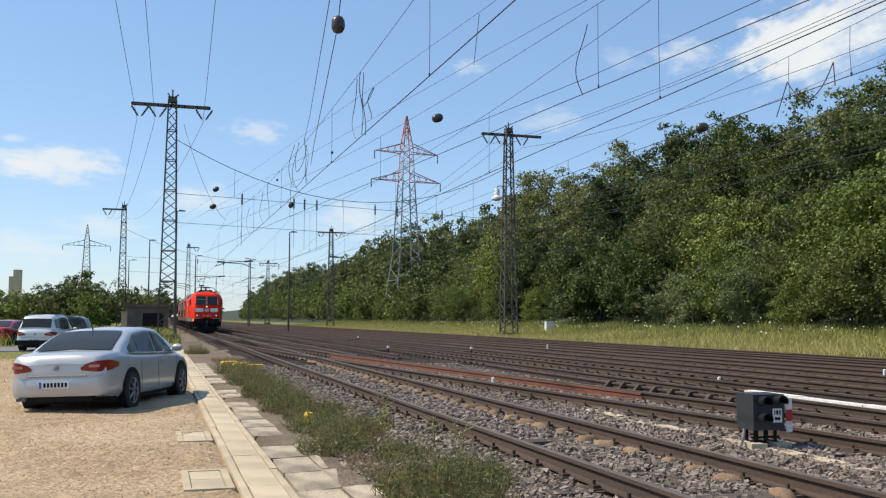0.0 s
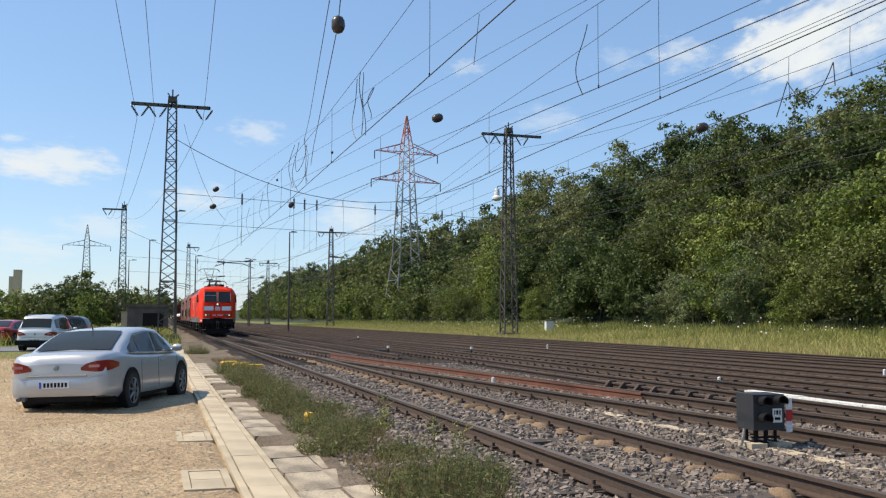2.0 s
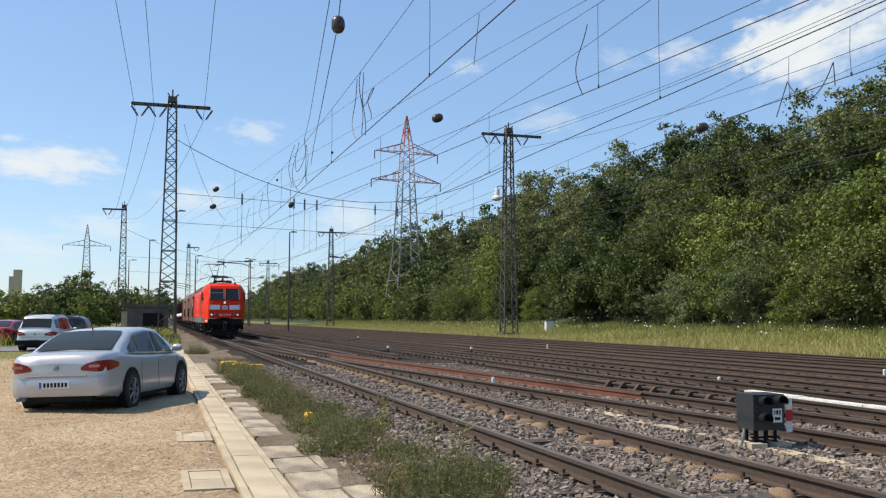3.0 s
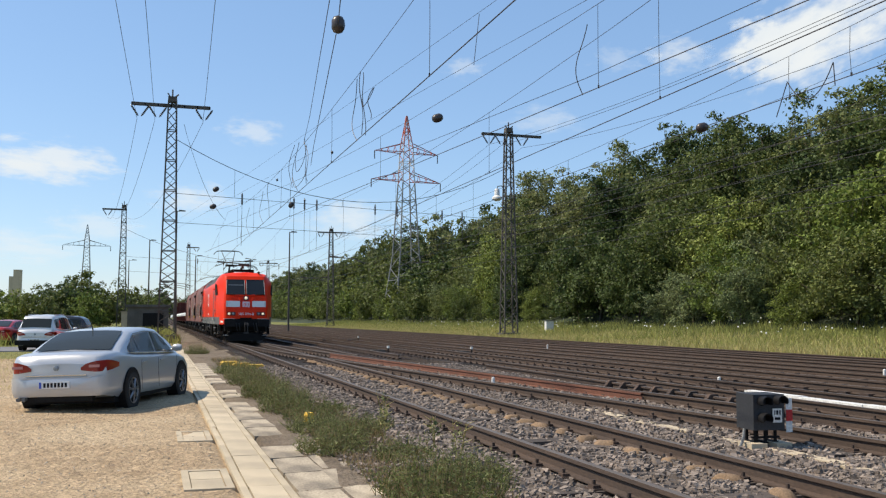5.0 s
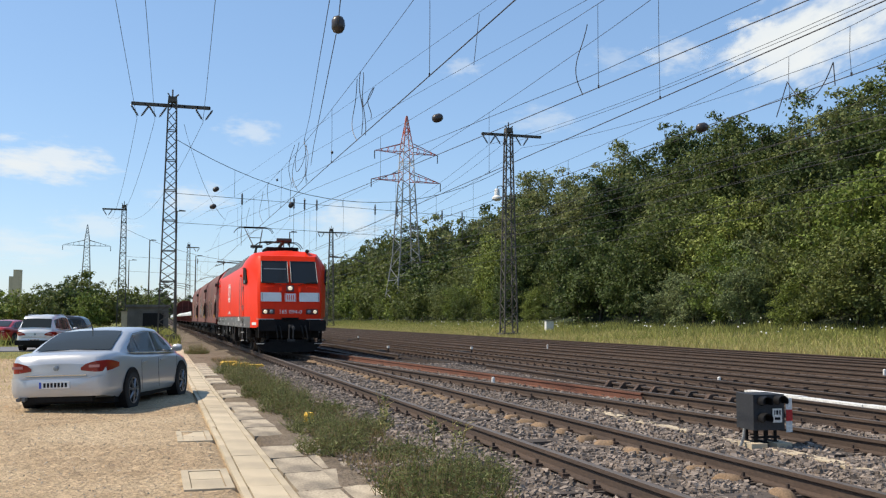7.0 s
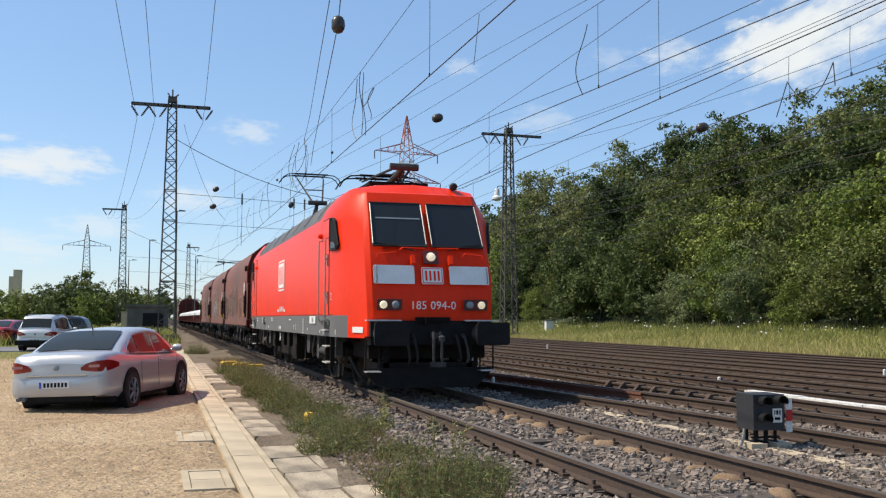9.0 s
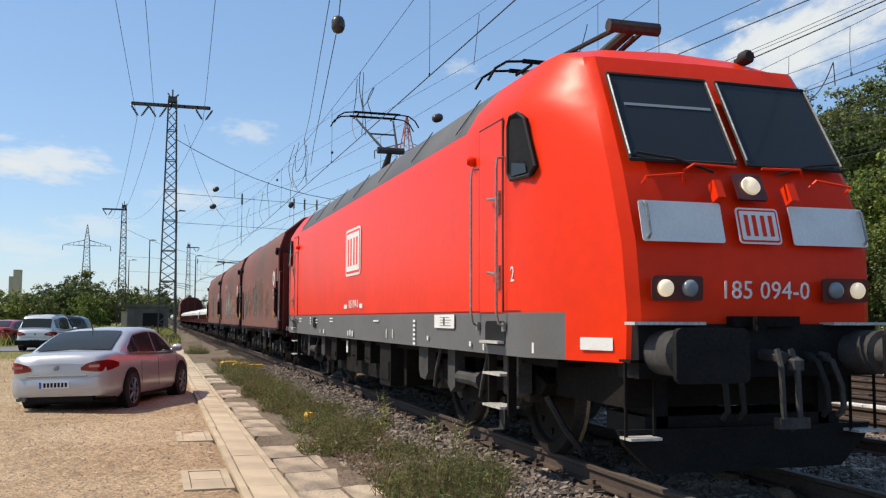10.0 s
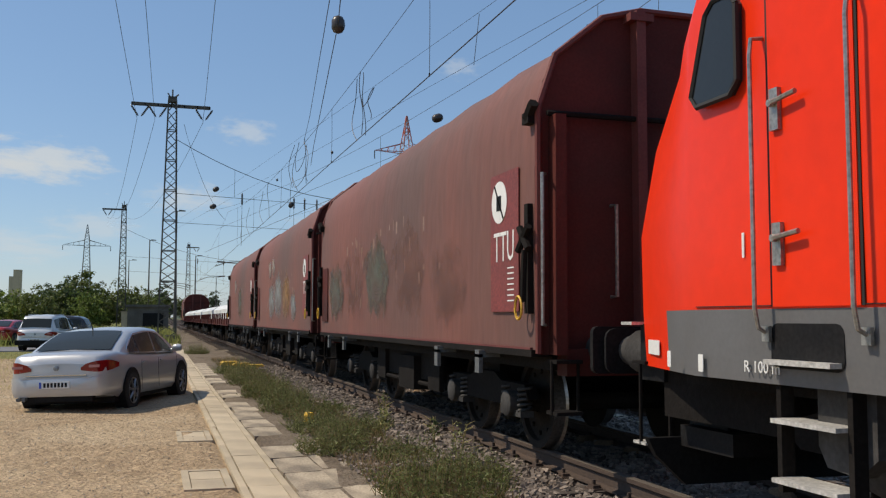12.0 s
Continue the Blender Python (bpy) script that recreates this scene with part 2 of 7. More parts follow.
def ground_z(x, y):
    pts = ((-14, -0.28), (0.7, -0.28), (0.85, -0.36), (1.3, -0.36), (1.36, -0.28), (1.95, -0.28), (2.0, -0.28), (2.7, -0.25),
           (3.3, -0.185), (23.8, -0.185), (25.5, -0.3), (31, -0.1), (38, 0.6), (45, 3.0), (60, 7.5), (75, 8.5))
    if x <= -14:
        return -0.28
    for (a, za), (b, zb) in zip(pts, pts[1:]):
        if x <= b:
            z = za + (zb - za) * (x - a) / (b - a)
            break
    else:
        z = 8.5
    rough = 0.02 if x < 0.7 else 0.0 if x < 2 else 0.035
    return z + rough * (noise.noise((x * 0.9, y * 0.9, 0.0)) + 0.5 * noise.noise((x * 3, y * 3, 4.0)))


def build_ground():
    xs = [-3000, -800, -300, -120, -60, -40, -30, -22, -16, -12] + [-10 + 0.5 * i for i in range(21)] + [0.4, 0.7, 0.85, 1.3, 1.36, 1.95, 2.0]
    xs += [2.25 + 0.25 * i for i in range(14)] + [6 + 0.5 * i for i in range(36)] + [23.8, 24.6, 25.5, 27, 29, 31, 34, 38, 41, 45, 52, 60, 75, 120, 300, 800, 3000]
    ys = [-300, -100, -40, -15, -5, 0, 3] + [5 + 0.4 * i for i in range(60)] + [29.5 + 2 * i for i in range(40)] + [112, 120, 135, 160, 200, 260, 340, 450, 700, 1200, 3000]
    verts = [(x, y, ground_z(x, y)) for y in ys for x in xs]
    k = len(xs)
    faces, mats = [], []
    for j in range(len(ys) - 1):
        for i in range(k - 1):
            faces.append((j * k + i, j * k + i + 1, (j + 1) * k + i + 1, (j + 1) * k + i))
            x, y = (xs[i] + xs[i + 1]) / 2, (ys[j] + ys[j + 1]) / 2
            edge = x + 0.5 * noise.noise((x, y * 0.4, 7))
            if x < 0.78:
                m = 0 if (x > -12 and y < 40) else 3
            elif edge < 3.0:
                m = 1
            elif y < 27 + 2 * noise.noise((x, y, 2)) and (x < 6.3 or (x < 7.6 and y < 22)):
                m = 2
            elif x < 24.8:
                m = 4
            else:
                m = 3 if x < 36 else 5
            mats.append(m)
    me = arrays("ground", verts, faces, [M_SAND, M_DIRT, M_BALLAST, M_MEADOW, M_DARKBED, M_FOREST], mats)
    me.polygons.foreach_set("use_smooth", [True] * len(me.polygons))
    tagged(new("ground", me), "sandy gravel, ballast and meadow beside a railway yard", "ground", kind="structure")
    # side road behind the parked cars
    bm = bmesh.new()
    bx(bm, -90, -3.2, 47, 54, -0.5, -0.245)
    ob = part("road", bm, M_ROAD)
    tagged(ob, "grey asphalt side road beside the gravel lot", "road", kind="structure")


build_ground()


def scatter_stones(name, label, material, count, spot, size, seed):
    """Loose stones in one mesh: squashed, jittered boxes lying on the ground."""
    rng = np.random.default_rng(seed)
    cube = np.array([(x, y, z) for z in (-1, 1) for y in (-1, 1) for x in (-1, 1)], float)
    quads = np.array(((0, 2, 3, 1), (4, 5, 7, 6), (0, 1, 5, 4), (2, 6, 7, 3), (0, 4, 6, 2), (1, 3, 7, 5)))
    verts, faces = [], []
    for i in range(count):
        x, y = spot(rng)
        s = size * rng.uniform(0.55, 1.35)
        p = cube * (s * rng.uniform(0.5, 1.0, 3)) * 0.5 * rng.uniform(0.55, 1.0, (8, 1))
        a, b = rng.uniform(0, math.tau), rng.uniform(-0.7, 0.7)
        ca, sa, cb, sb = math.cos(a), math.sin(a), math.cos(b), math.sin(b)
        p = p @ np.array(((1, 0, 0), (0, cb, -sb), (0, sb, cb))) @ np.array(((ca, -sa, 0), (sa, ca, 0), (0, 0, 1)))
        p += (x, y, ground_z(x, y) + s * 0.12)
        verts.append(p)
        faces.append(quads + 8 * i)
    me = arrays(name, np.concatenate(verts), np.concatenate(faces), material)
    return tagged(new(name, me), label, "gravel", kind="stuff")


def on_ballast(rng):
    while True:
        y = 5.5 + 24 * rng.random() ** 1.6
        x = rng.uniform(2.7, 9.5)
        c = second_track(y)
        if any(abs(x - r) < 0.09 for r in (TRACK_X - 0.75, TRACK_X + 0.75, c - 0.75, c + 0.75)):
            continue
        if x < 3.2 and rng.random() < 0.5:
            continue
        return x, y


def on_lot(rng):
    return rng.uniform(-7, 0.72), 6.5 + 16 * rng.random() ** 1.6


def on_verge(rng):
    return rng.uniform(2.0, 3.3), 6.5 + 22 * rng.random() ** 1.5


scatter_stones("ballast_stones", "grey-brown crushed ballast stones between the rails", M_STONE, 34000, on_ballast, 0.066, 1)
scatter_stones("lot_pebbles", "pale pebbles strewn on the sandy lot", M_PEBBLE, 3500, on_lot, 0.02, 2)
scatter_stones("verge_stones", "loose stones on the dirt verge", M_STONE, 5000, on_verge, 0.05, 3)

# ---------------------------------------------------------------- tracks
RAIL = ((-0.036, 0.0), (-0.036, -0.035), (-0.009, -0.05), (-0.009, -0.13), (-0.07, -0.145), (-0.07, -0.16),
        (0.07, -0.16), (0.07, -0.145), (0.009, -0.13), (0.009, -0.05), (0.036, -0.035), (0.036, 0.0))


def rail_mesh(centre, y0, y1, step, shiny):
    """One rail along a line x = centre(y)."""
    bm = bmesh.new()
    ys = [y0 + (y1 - y0) * i / max(1, round((y1 - y0) / step)) for i in range(max(1, round((y1 - y0) / step)) + 1)]
    vs = loft(bm, [[(centre(y) + u, y, w) for u, w in RAIL] for y in ys])
    for f in bm.faces:
        z = [v.co.z for v in f.verts]
        f.material_index = 1 if min(z) > -0.002 else 0
    bm.faces.new(vs[0][::-1])
    bm.faces.new(vs[-1])
    me = mesh_of("rail", bm, [M_RUST, M_SHINY if shiny else M_RAILTOP])
    return me


def sleeper_mesh(name, half, material):
    bm = bmesh.new()
    bx(bm, -half, half, -0.13, 0.13, -0.30, -0.165)
    return mesh_of(name, bm, material, bevel=0.015)


def fastening_mesh():
    bm = bmesh.new()
    bx(bm, -0.17, 0.17, -0.08, 0.08, -0.166, -0.152)
    for s in (-1, 1):
        bx(bm, s * 0.11 - 0.035, s * 0.11 + 0.035, -0.05, 0.05, -0.152, -0.125)
        rod(bm, (s * 0.115, 0, -0.13), (s * 0.115, 0, -0.085), 0.018, n=6)
    return mesh_of("fastening", bm, M_FIX)


def track(name, label, centre, y0, y1, near, shiny=False, ends=False):
    t = thing(name, pose(0, 0, 0), label, "track", "railway tracks", "structure")
    step = 4 if centre(y0) != centre((y0 + y1) / 2) else 60
    for s in (-0.7525, 0.7525):
        shared("rail", rail_mesh(lambda y: centre(y) + s, y0, y1, step, shiny), t)
    me, fx = sleeper_mesh("sleeper", 1.3, M_SLEEPER), fastening_mesh()
    bm = bmesh.new()
    lathe(bm, [(0.21, -0.22), (0.17, -0.165), (0.10, -0.125), (0.03, -0.115)], 9, Matrix.Diagonal((0.55, 0.95, 1, 1)))
    for v in bm.verts:
        v.co += Vector((noise.noise(v.co * 9), noise.noise(v.co * 9 + Vector((3, 1, 2))), noise.noise(v.co * 7))) * 0.035
    blk = mesh_of("stained_mound", bm, M_SLEEPC, smooth=True)
    y = y0 + 0.4
    far_v, far_f = [], []
    while y < y1:
        c = centre(y)
        if 1.0 < y < near:
            shared("sleeper", me, t, pose(c, y, 0))
            for s in (-0.7525, 0.7525):
                shared("fastening", fx, t, pose(c + s, y, 0))
            if ends and y < 34:
                shared("stained_mound", blk, t, pose(c + 0.7525 - 0.20, y + 0.1 * math.sin(y * 7), 0.0, 0, 0, y * 77 % 360))
        else:
            for s in (-0.7525, 0, 0.7525):
                w, hgt = (0.17, -0.12) if s else (1.3, -0.165)
                k = len(far_v)
                far_v += [(c + s + a * w, y + b * 0.12, z) for z in (-0.25, hgt) for b in (-1, 1) for a in (-1, 1)]
                far_f += [[k + i for i in f] for f in ((4, 5, 7, 6), (0, 1, 5, 4), (2, 6, 7, 3), (0, 4, 6, 2), (1, 3, 7, 5))]
        y += 0.63
    if far_v:
        ob = shared("sleepers", arrays("sleepers", far_v, far_f, M_FIX), t)
        tagged(ob, kind="stuff")
    return t


track("main_track", "ballasted track with rust-brown rails on stained sleepers", lambda y: TRACK_X, -29.5, 420, 60, ends=True)
track("branch_track", "rusty branch track curving into a turnout", second_track, -29.5, 60, 58)
track("yard_track", "dark rusty yard track beyond the turnout", lambda y: 7.72, 33, 420, 8)
for cx in (10.9, 14.1, 17.3, 20.5, 23.2):
    track("yard_track", "dark rusty yard track among many parallel ones", lambda y: cx, -29.5, 420, 34 if cx < 11 else 8)

# ---------------------------------------------------------------- trees, shrubs, grass


def leaf_cloud(rng, lobes, count, size, slim=0.6, inner=0.5):
    """Leaves: small slanting triangles spread through the outer shells of overlapping lobes (centre, radii)."""
    cen, rad = np.array([c for c, _ in lobes], float), np.array([r for _, r in lobes], float)
    vol = rad[:, 0] * rad[:, 1] + rad[:, 2] * rad[:, 0]
    pick = rng.choice(len(lobes), count, p=vol / vol.sum())
    d = rng.normal(size=(count, 3))
    d /= np.linalg.norm(d, axis=1)[:, None]
    d[:, 2] = np.where(d[:, 2] < -0.6, -d[:, 2], d[:, 2])
    p = cen[pick] + d * rad[pick] * rng.uniform(inner, 1.08, (count, 1))
    n = d * 0.8 + rng.normal(size=(count, 3)) * 0.7 + np.array((0, 0, 0.35))
    n /= np.linalg.norm(n, axis=1)[:, None]
    a = np.cross(n, rng.normal(size=(count, 3)))
    a /= np.linalg.norm(a, axis=1)[:, None]
    b = np.cross(n, a)
    s = size * rng.uniform(0.55, 1.45, (count, 1))
    verts = np.stack([p - a * s * 0.5, p + b * s * slim, p + a * s * 0.55], 1).reshape(-1, 3)
    return verts, np.arange(count * 3).reshape(-1, 3)


def tree_protos(name, seed, height, width, count, leaf, trunk_r, low, material, limbs=11, each=7, spread=1.0):
    """Meshes of one tree: a trunk, rising limbs, and small leaf clumps along every limb with gaps between them."""
    rng = np.random.default_rng(seed)
    lobes, stems = [], []
    for i in range(limbs):
        top = height * (0.28 + 0.68 * ((i + 0.6) / limbs) ** 0.8) * rng.uniform(0.92, 1.04)
        u = top / height
        reach = width * 0.5 * (1.0 - 0.75 * max(0.0, (u - 0.5) / 0.5) ** 1.7) * rng.uniform(0.62, 1.12)
        a = i * 2.4 + rng.uniform(-0.4, 0.4)
        tip = Vector((math.cos(a) * reach, math.sin(a) * reach, top))
        root = Vector((0, 0, max(low * 0.5, top * rng.uniform(0.35, 0.6))))
        stems.append((root, tip))
        for k in range(each):
            q = 0.35 + 0.65 * k / (each - 1)
            c = root.lerp(tip, q) + Vector(rng.normal(size=3)) * width * 0.07 * spread
            r = width * rng.uniform(0.09, 0.17) * (1.15 - 0.35 * q)
            lobes.append(((c.x, c.y, max(c.z, low + r * 0.5)), (r * 1.15, r * 1.15, r * rng.uniform(0.65, 0.95))))
    for i in range(9):
        a, r = i * 2.4, width * rng.uniform(0.09, 0.14)
        lobes.append(((math.cos(a) * width * 0.3, math.sin(a) * width * 0.3, low + r + height * rng.uniform(0.0, 0.3)), (r, r, r)))
    v, f = leaf_cloud(rng, lobes, count, leaf, inner=0.3)
    crown = arrays("crown", v, f, material)
    bm = bmesh.new()
    pts = [(0, 0, -0.4)] + [(rng.normal() * 0.15, rng.normal() * 0.15, height * k) for k in (0.2, 0.4, 0.6, 0.8)]
    for k in range(4):
        rod(bm, pts[k], pts[k + 1], trunk_r * (1 - 0.22 * k), trunk_r * (1 - 0.22 * (k + 1)), n=7)
    for root, tip in stems:
        rod(bm, root, tip, trunk_r * 0.35, trunk_r * 0.08, n=5)
    trunk = mesh_of("trunk", bm, M_BARK, smooth=True)
    return trunk, crown


def plant_tree(protos, name, x, y, z, turn, scale, label, category, group, tall=1.0):
    t = thing(name, pose(x, y, z, 0, 0, turn), label, category, group)
    t.scale = (scale, scale, scale * tall)
    shared("trunk", protos[0], t)
    shared("crown", protos[1], t)
    return t


M_LEAF2 = leaf_mat("pale_tree_leaves", (0.14, 0.16, 0.055), (0.185, 0.20, 0.075))
M_LEAF3 = leaf_mat("dark_tree_leaves", (0.055, 0.082, 0.024), (0.08, 0.108, 0.030))
M_WILLOW = leaf_mat("pale_willow_leaves", (0.14, 0.175, 0.07), (0.17, 0.20, 0.085))
TREES = [tree_protos("tree", 10 + i, 12.0, w, 12500, 0.25, 0.20, 2.0, m) for i, (w, m) in enumerate(((7.6, M_LEAF), (8.6, M_LEAF2), (7.2, M_LEAF3), (9.2, M_LEAF), (8.0, M_LEAF2)))]
FAR_TREES = [tree_protos("tree", 20 + i, 12.0, w, 3400, 0.5, 0.22, 1.0, m) for i, (w, m) in enumerate(((7.5, M_LEAF), (8.5, M_LEAF2), (7.0, M_LEAF3)))]
SHRUBS = [tree_protos("shrub", 30 + i, 5.0, w, 8500, 0.16, 0.08, 0.1, m, 13, 6) for i, (w, m) in enumerate(((5.0, M_SHRUB), (6.0, M_LEAF), (4.6, M_SHRUB), (5.2, M_WILLOW)))]
DARK_SHRUBS = [tree_protos("shrub", 36 + i, 5.0, w, 8500, 0.17, 0.08, 0.1, M_LEAF3, 13, 6) for i, w in enumerate((4.4, 5.4))]
FAR_SHRUBS = [tree_protos("shrub", 40 + i, 5.0, w, 2200, 0.34, 0.09, 0.1, m) for i, (w, m) in enumerate(((5.0, M_SHRUB), (6.0, M_LEAF), (5.0, M_LEAF3)))]


def woods():
    rng = np.random.default_rng(5)
    pick = lambda near, far, y: near[rng.integers(len(near))] if y < 130 else far[rng.integers(len(far))]
    y = 24.0
    while y < 460:
        dark = 69 < y < 88 or 96 < y < 104
        plant_tree(pick(DARK_SHRUBS if dark else SHRUBS, FAR_SHRUBS, y), "shrub", 39.5 + rng.uniform(-1.5, 1.5), y, 0.5, rng.uniform(0, 360), rng.uniform(0.6, 1.3) * (1.25 if dark else 1.0),
                   "dark green shrub at the foot of the wooded bank" if dark and y < 130 else "dense green shrub at the foot of the wooded bank", "shrub", "shrubs along the bank", rng.uniform(0.9, 1.25))
        y += (3.0 + y * 0.012) * rng.uniform(0.8, 1.2)
    y = 22.0
    while y < 460:
        dark = 74 < y < 86 or 98 < y < 110
        plant_tree(pick(DARK_SHRUBS if dark else SHRUBS, FAR_SHRUBS, y), "shrub", 43.5 + rng.uniform(-1, 1), y, 2.0, rng.uniform(0, 360), rng.uniform(1.1, 1.9),
                   "tall green thicket on the wooded bank", "shrub", "shrubs along the bank", rng.uniform(0.95, 1.2))
        y += (4.2 + y * 0.011) * rng.uniform(0.8, 1.2)
    for x, z, lo, hi, gap in ((48, 3.6, 0.66, 1.12, 5.2), (53, 5.0, 0.84, 1.36, 6.0), (60, 6.8, 1.05, 1.48, 6.6)):
        y = 18.0 + (x % 3)
        while y < 480:
            near = 1.0 + (0.13 if 84 < y < 132 else 0.06 if 60 < y < 85 else 0.0) - 0.04 * smooth_fall(y, 92, 70)
            plant_tree(pick(TREES, FAR_TREES, y), "tree", x + rng.uniform(-1.8, 1.8), y, z, rng.uniform(0, 360), rng.uniform(lo, hi) * near,
                       "leafy deciduous tree on the wooded bank", "tree", "trees of the wooded bank", rng.uniform(0.95, 1.1))
            y += (gap + y * 0.013) * rng.uniform(0.75, 1.25)


def smooth_fall(y, a, b):
    """1 below b, 0 above a."""
    return min(1.0, max(0.0, (a - y) / (a - b)))


def left_woods():
    rng = np.random.default_rng(6)
    for i in range(46):
        x = -95 + 2.15 * i + rng.uniform(-1, 1)
        y = 170 + rng.uniform(-12, 25)
        plant_tree(FAR_TREES[rng.integers(3)], "tree", x, y, -0.5, rng.uniform(0, 360), rng.uniform(0.45, 0.7),
                   "round-headed green tree in the far belt of trees", "tree", "far belt of trees")
    for i in range(40):
        x = -70 + 1.8 * i + rng.uniform(-1, 1)
        y = 128 + rng.uniform(-8, 8)
        plant_tree(FAR_SHRUBS[rng.integers(3)], "shrub", x, y, -0.4, rng.uniform(0, 360), rng.uniform(0.7, 1.3),
                   "green bush in front of the far trees", "shrub", "far bushes")
    for x, y, s in ((-11, 150, 0.80), (-13.5, 156, 0.62), (3, 400, 1.0), (8, 430, 1.0), (13, 440, 1.1), (20, 450, 1.0), (25, 440, 1.2), (-4, 420, 1.1), (-10, 430, 1.2)):
        plant_tree(FAR_TREES[rng.integers(3)], "tree", x, y, -0.5, rng.uniform(0, 360), s,
                   "green tree standing out above the far belt", "tree", "far belt of trees")


woods()
left_woods()


def blades(name, label, count, spot, height, width, material, seed, lean=0.35, category="grass"):
    """Grass or weeds: thin upright blades with a bend, in one mesh."""
    rng = np.random.default_rng(seed)
    verts, faces = [], []
    for i in range(count):
        x, y, s = spot(rng)
        h = height * s * rng.uniform(0.5, 1.2)
        a = rng.uniform(0, math.tau)
        w = width * rng.uniform(0.6, 1.3) / 2
        dx, dy = math.cos(a) * w, math.sin(a) * w
        lx, ly = rng.normal(size=2) * lean * h
        z = ground_z(x, y) - 0.02
        k = len(verts)
        verts += [(x - dx, y - dy, z), (x + dx, y + dy, z), (x + dx * 0.7 + lx * 0.4, y + dy * 0.7 + ly * 0.4, z + h * 0.6),
                  (x - dx * 0.7 + lx * 0.4, y - dy * 0.7 + ly * 0.4, z + h * 0.6), (x + lx, y + ly, z + h)]
        faces += [(k, k + 1, k + 2, k + 3), (k + 3, k + 2, k + 4)]
    return tagged(new(name, arrays(name, verts, faces, material)), label, category, kind="stuff")


def meadow_spot(rng):
    y = 20 + 180 * rng.random() ** 1.7
    return rng.uniform(25.2, 39), y, 0.8 + 0.5 * noise.noise((y * 0.2, 3, 1))


def dry_spot(rng):
    y = 24 + 140 * rng.random() ** 1.5
    return 25.3 + 9 * rng.random() ** 2, y, 0.9


blades("meadow_grass", "tall green meadow grass below the wooded bank", 80000, meadow_spot, 0.55, 0.045, M_GRASS, 11)
blades("dry_grass", "straw-coloured dry grass along the far track", 34000, dry_spot, 0.5, 0.045, M_DRYGRASS, 12)


def flower_spot():
    rng = np.random.default_rng(13)
    verts, faces = [], []
    for i in range(130):
        y = 26 + 120 * rng.random() ** 1.4
        x = rng.uniform(32, 38.5)
        z, s = ground_z(x, y) + rng.uniform(0.45, 0.85), rng.uniform(0.03, 0.06)
        k = len(verts)
        verts += [(x - s, y, z - s * 0.5), (x, y - s, z - s * 0.7), (x + s, y, z + s * 0.4), (x, y + s, z + s * 0.7)]
        faces += [(k, k + 1, k + 2, k + 3)]
    tagged(new("wildflowers", arrays("wildflowers", verts, faces, M_FLOWER)), "white wildflower umbels in the meadow", "flowers", kind="stuff")


flower_spot()

# ---------------------------------------------------------------- masts


def lattice(bm, h, w0, w1, bays, leg, brace, d0=None, d1=None):
    """Four legs with zigzag bracing on every side."""
    d0, d1 = d0 or w0, d1 or w1
    def corner(k, t):
        sx, sy = ((-1, -1), (1, -1), (1, 1), (-1, 1))[k % 4]
        return Vector((sx * (w0 + (w1 - w0) * t) / 2, sy * (d0 + (d1 - d0) * t) / 2, h * t))
    for k in range(4):
        rod(bm, corner(k, 0), corner(k, 1), leg, n=4)
        for i in range(bays):
            a, b = i / bays, (i + 1) / bays
            rod(bm, corner(k + i % 2, a), corner(k + 1 - i % 2, b), brace, n=4, cap=False)
            if i % 3 == 2:
                rod(bm, corner(k, b), corner(k + 1, b), brace, n=4, cap=False)


def insulator_mesh(length=0.5, r=0.09, n=6):
    bm = bmesh.new()
    prof = [(0.02, 0)]
    for i in range(n):
        z = length * (0.1 + 0.8 * i / n)
        prof += [(r * 0.5, z), (r, z + length * 0.05), (r * 0.5, z + length * 0.1)]
    prof.append((0.02, length))
    lathe(bm, prof, 8)
    return mesh_of("insulator", bm, M_INSUL, smooth=True)


INS = insulator_mesh(0.85, 0.085)


def catenary_mast(x, y, h, left, right, label, hangers, scale=1.0):
    t = thing("catenary_mast", pose(x, y, -0.25), label, "mast", "lattice catenary masts")
    bm = bmesh.new()
    lattice(bm, h, 1.12, 0.50, 24, 0.07, 0.036)
    part("lattice_tower", bm, M_STEEL, t)
    bm = bmesh.new()
    bx(bm, -0.75, 0.75, -0.75, 0.75, -0.3, 0.45)
    part("foundation", bm, M_STEEL, t, "dark weathered footing", bevel=0.05)
    bm = bmesh.new()
    bx(bm, -left, right, -0.1, -0.05, h - 0.42, h - 0.22)
    bx(bm, -left, right, 0.05, 0.1, h - 0.42, h - 0.22)
    for i in range(7):
        u = -left + (left + right) * i / 6
        bx(bm, u - 0.04, u + 0.04, -0.1, 0.1, h - 0.40, h - 0.24)
    part("crossarm", bm, M_STEEL, t, bevel=0.01)
    bm = bmesh.new()
    rod(bm, (0, 0, h - 0.3), (0, 0, h + 0.75), 0.05)
    bx(bm, -0.28, 0.28, -0.28, 0.28, h - 0.1, h + 0.25)
    rod(bm, (0.1, 0, h + 0.2), (0.38, 0, h + 0.45), 0.05)
    rod(bm, (-0.1, 0, h + 0.2), (-0.3, 0, h + 0.5), 0.04)
    part("mast_head", bm, M_STEEL, t)
    for u in hangers:
        for s in (-1, 1):
            ang = s * 33
            shared("insulator", INS, t, pose(u + s * 0.55, 0, h - 0.42) @ pose(0, 0, 0, 180, 0, 0) @ pose(0, 0, 0, 0, -ang, 0))
    return t


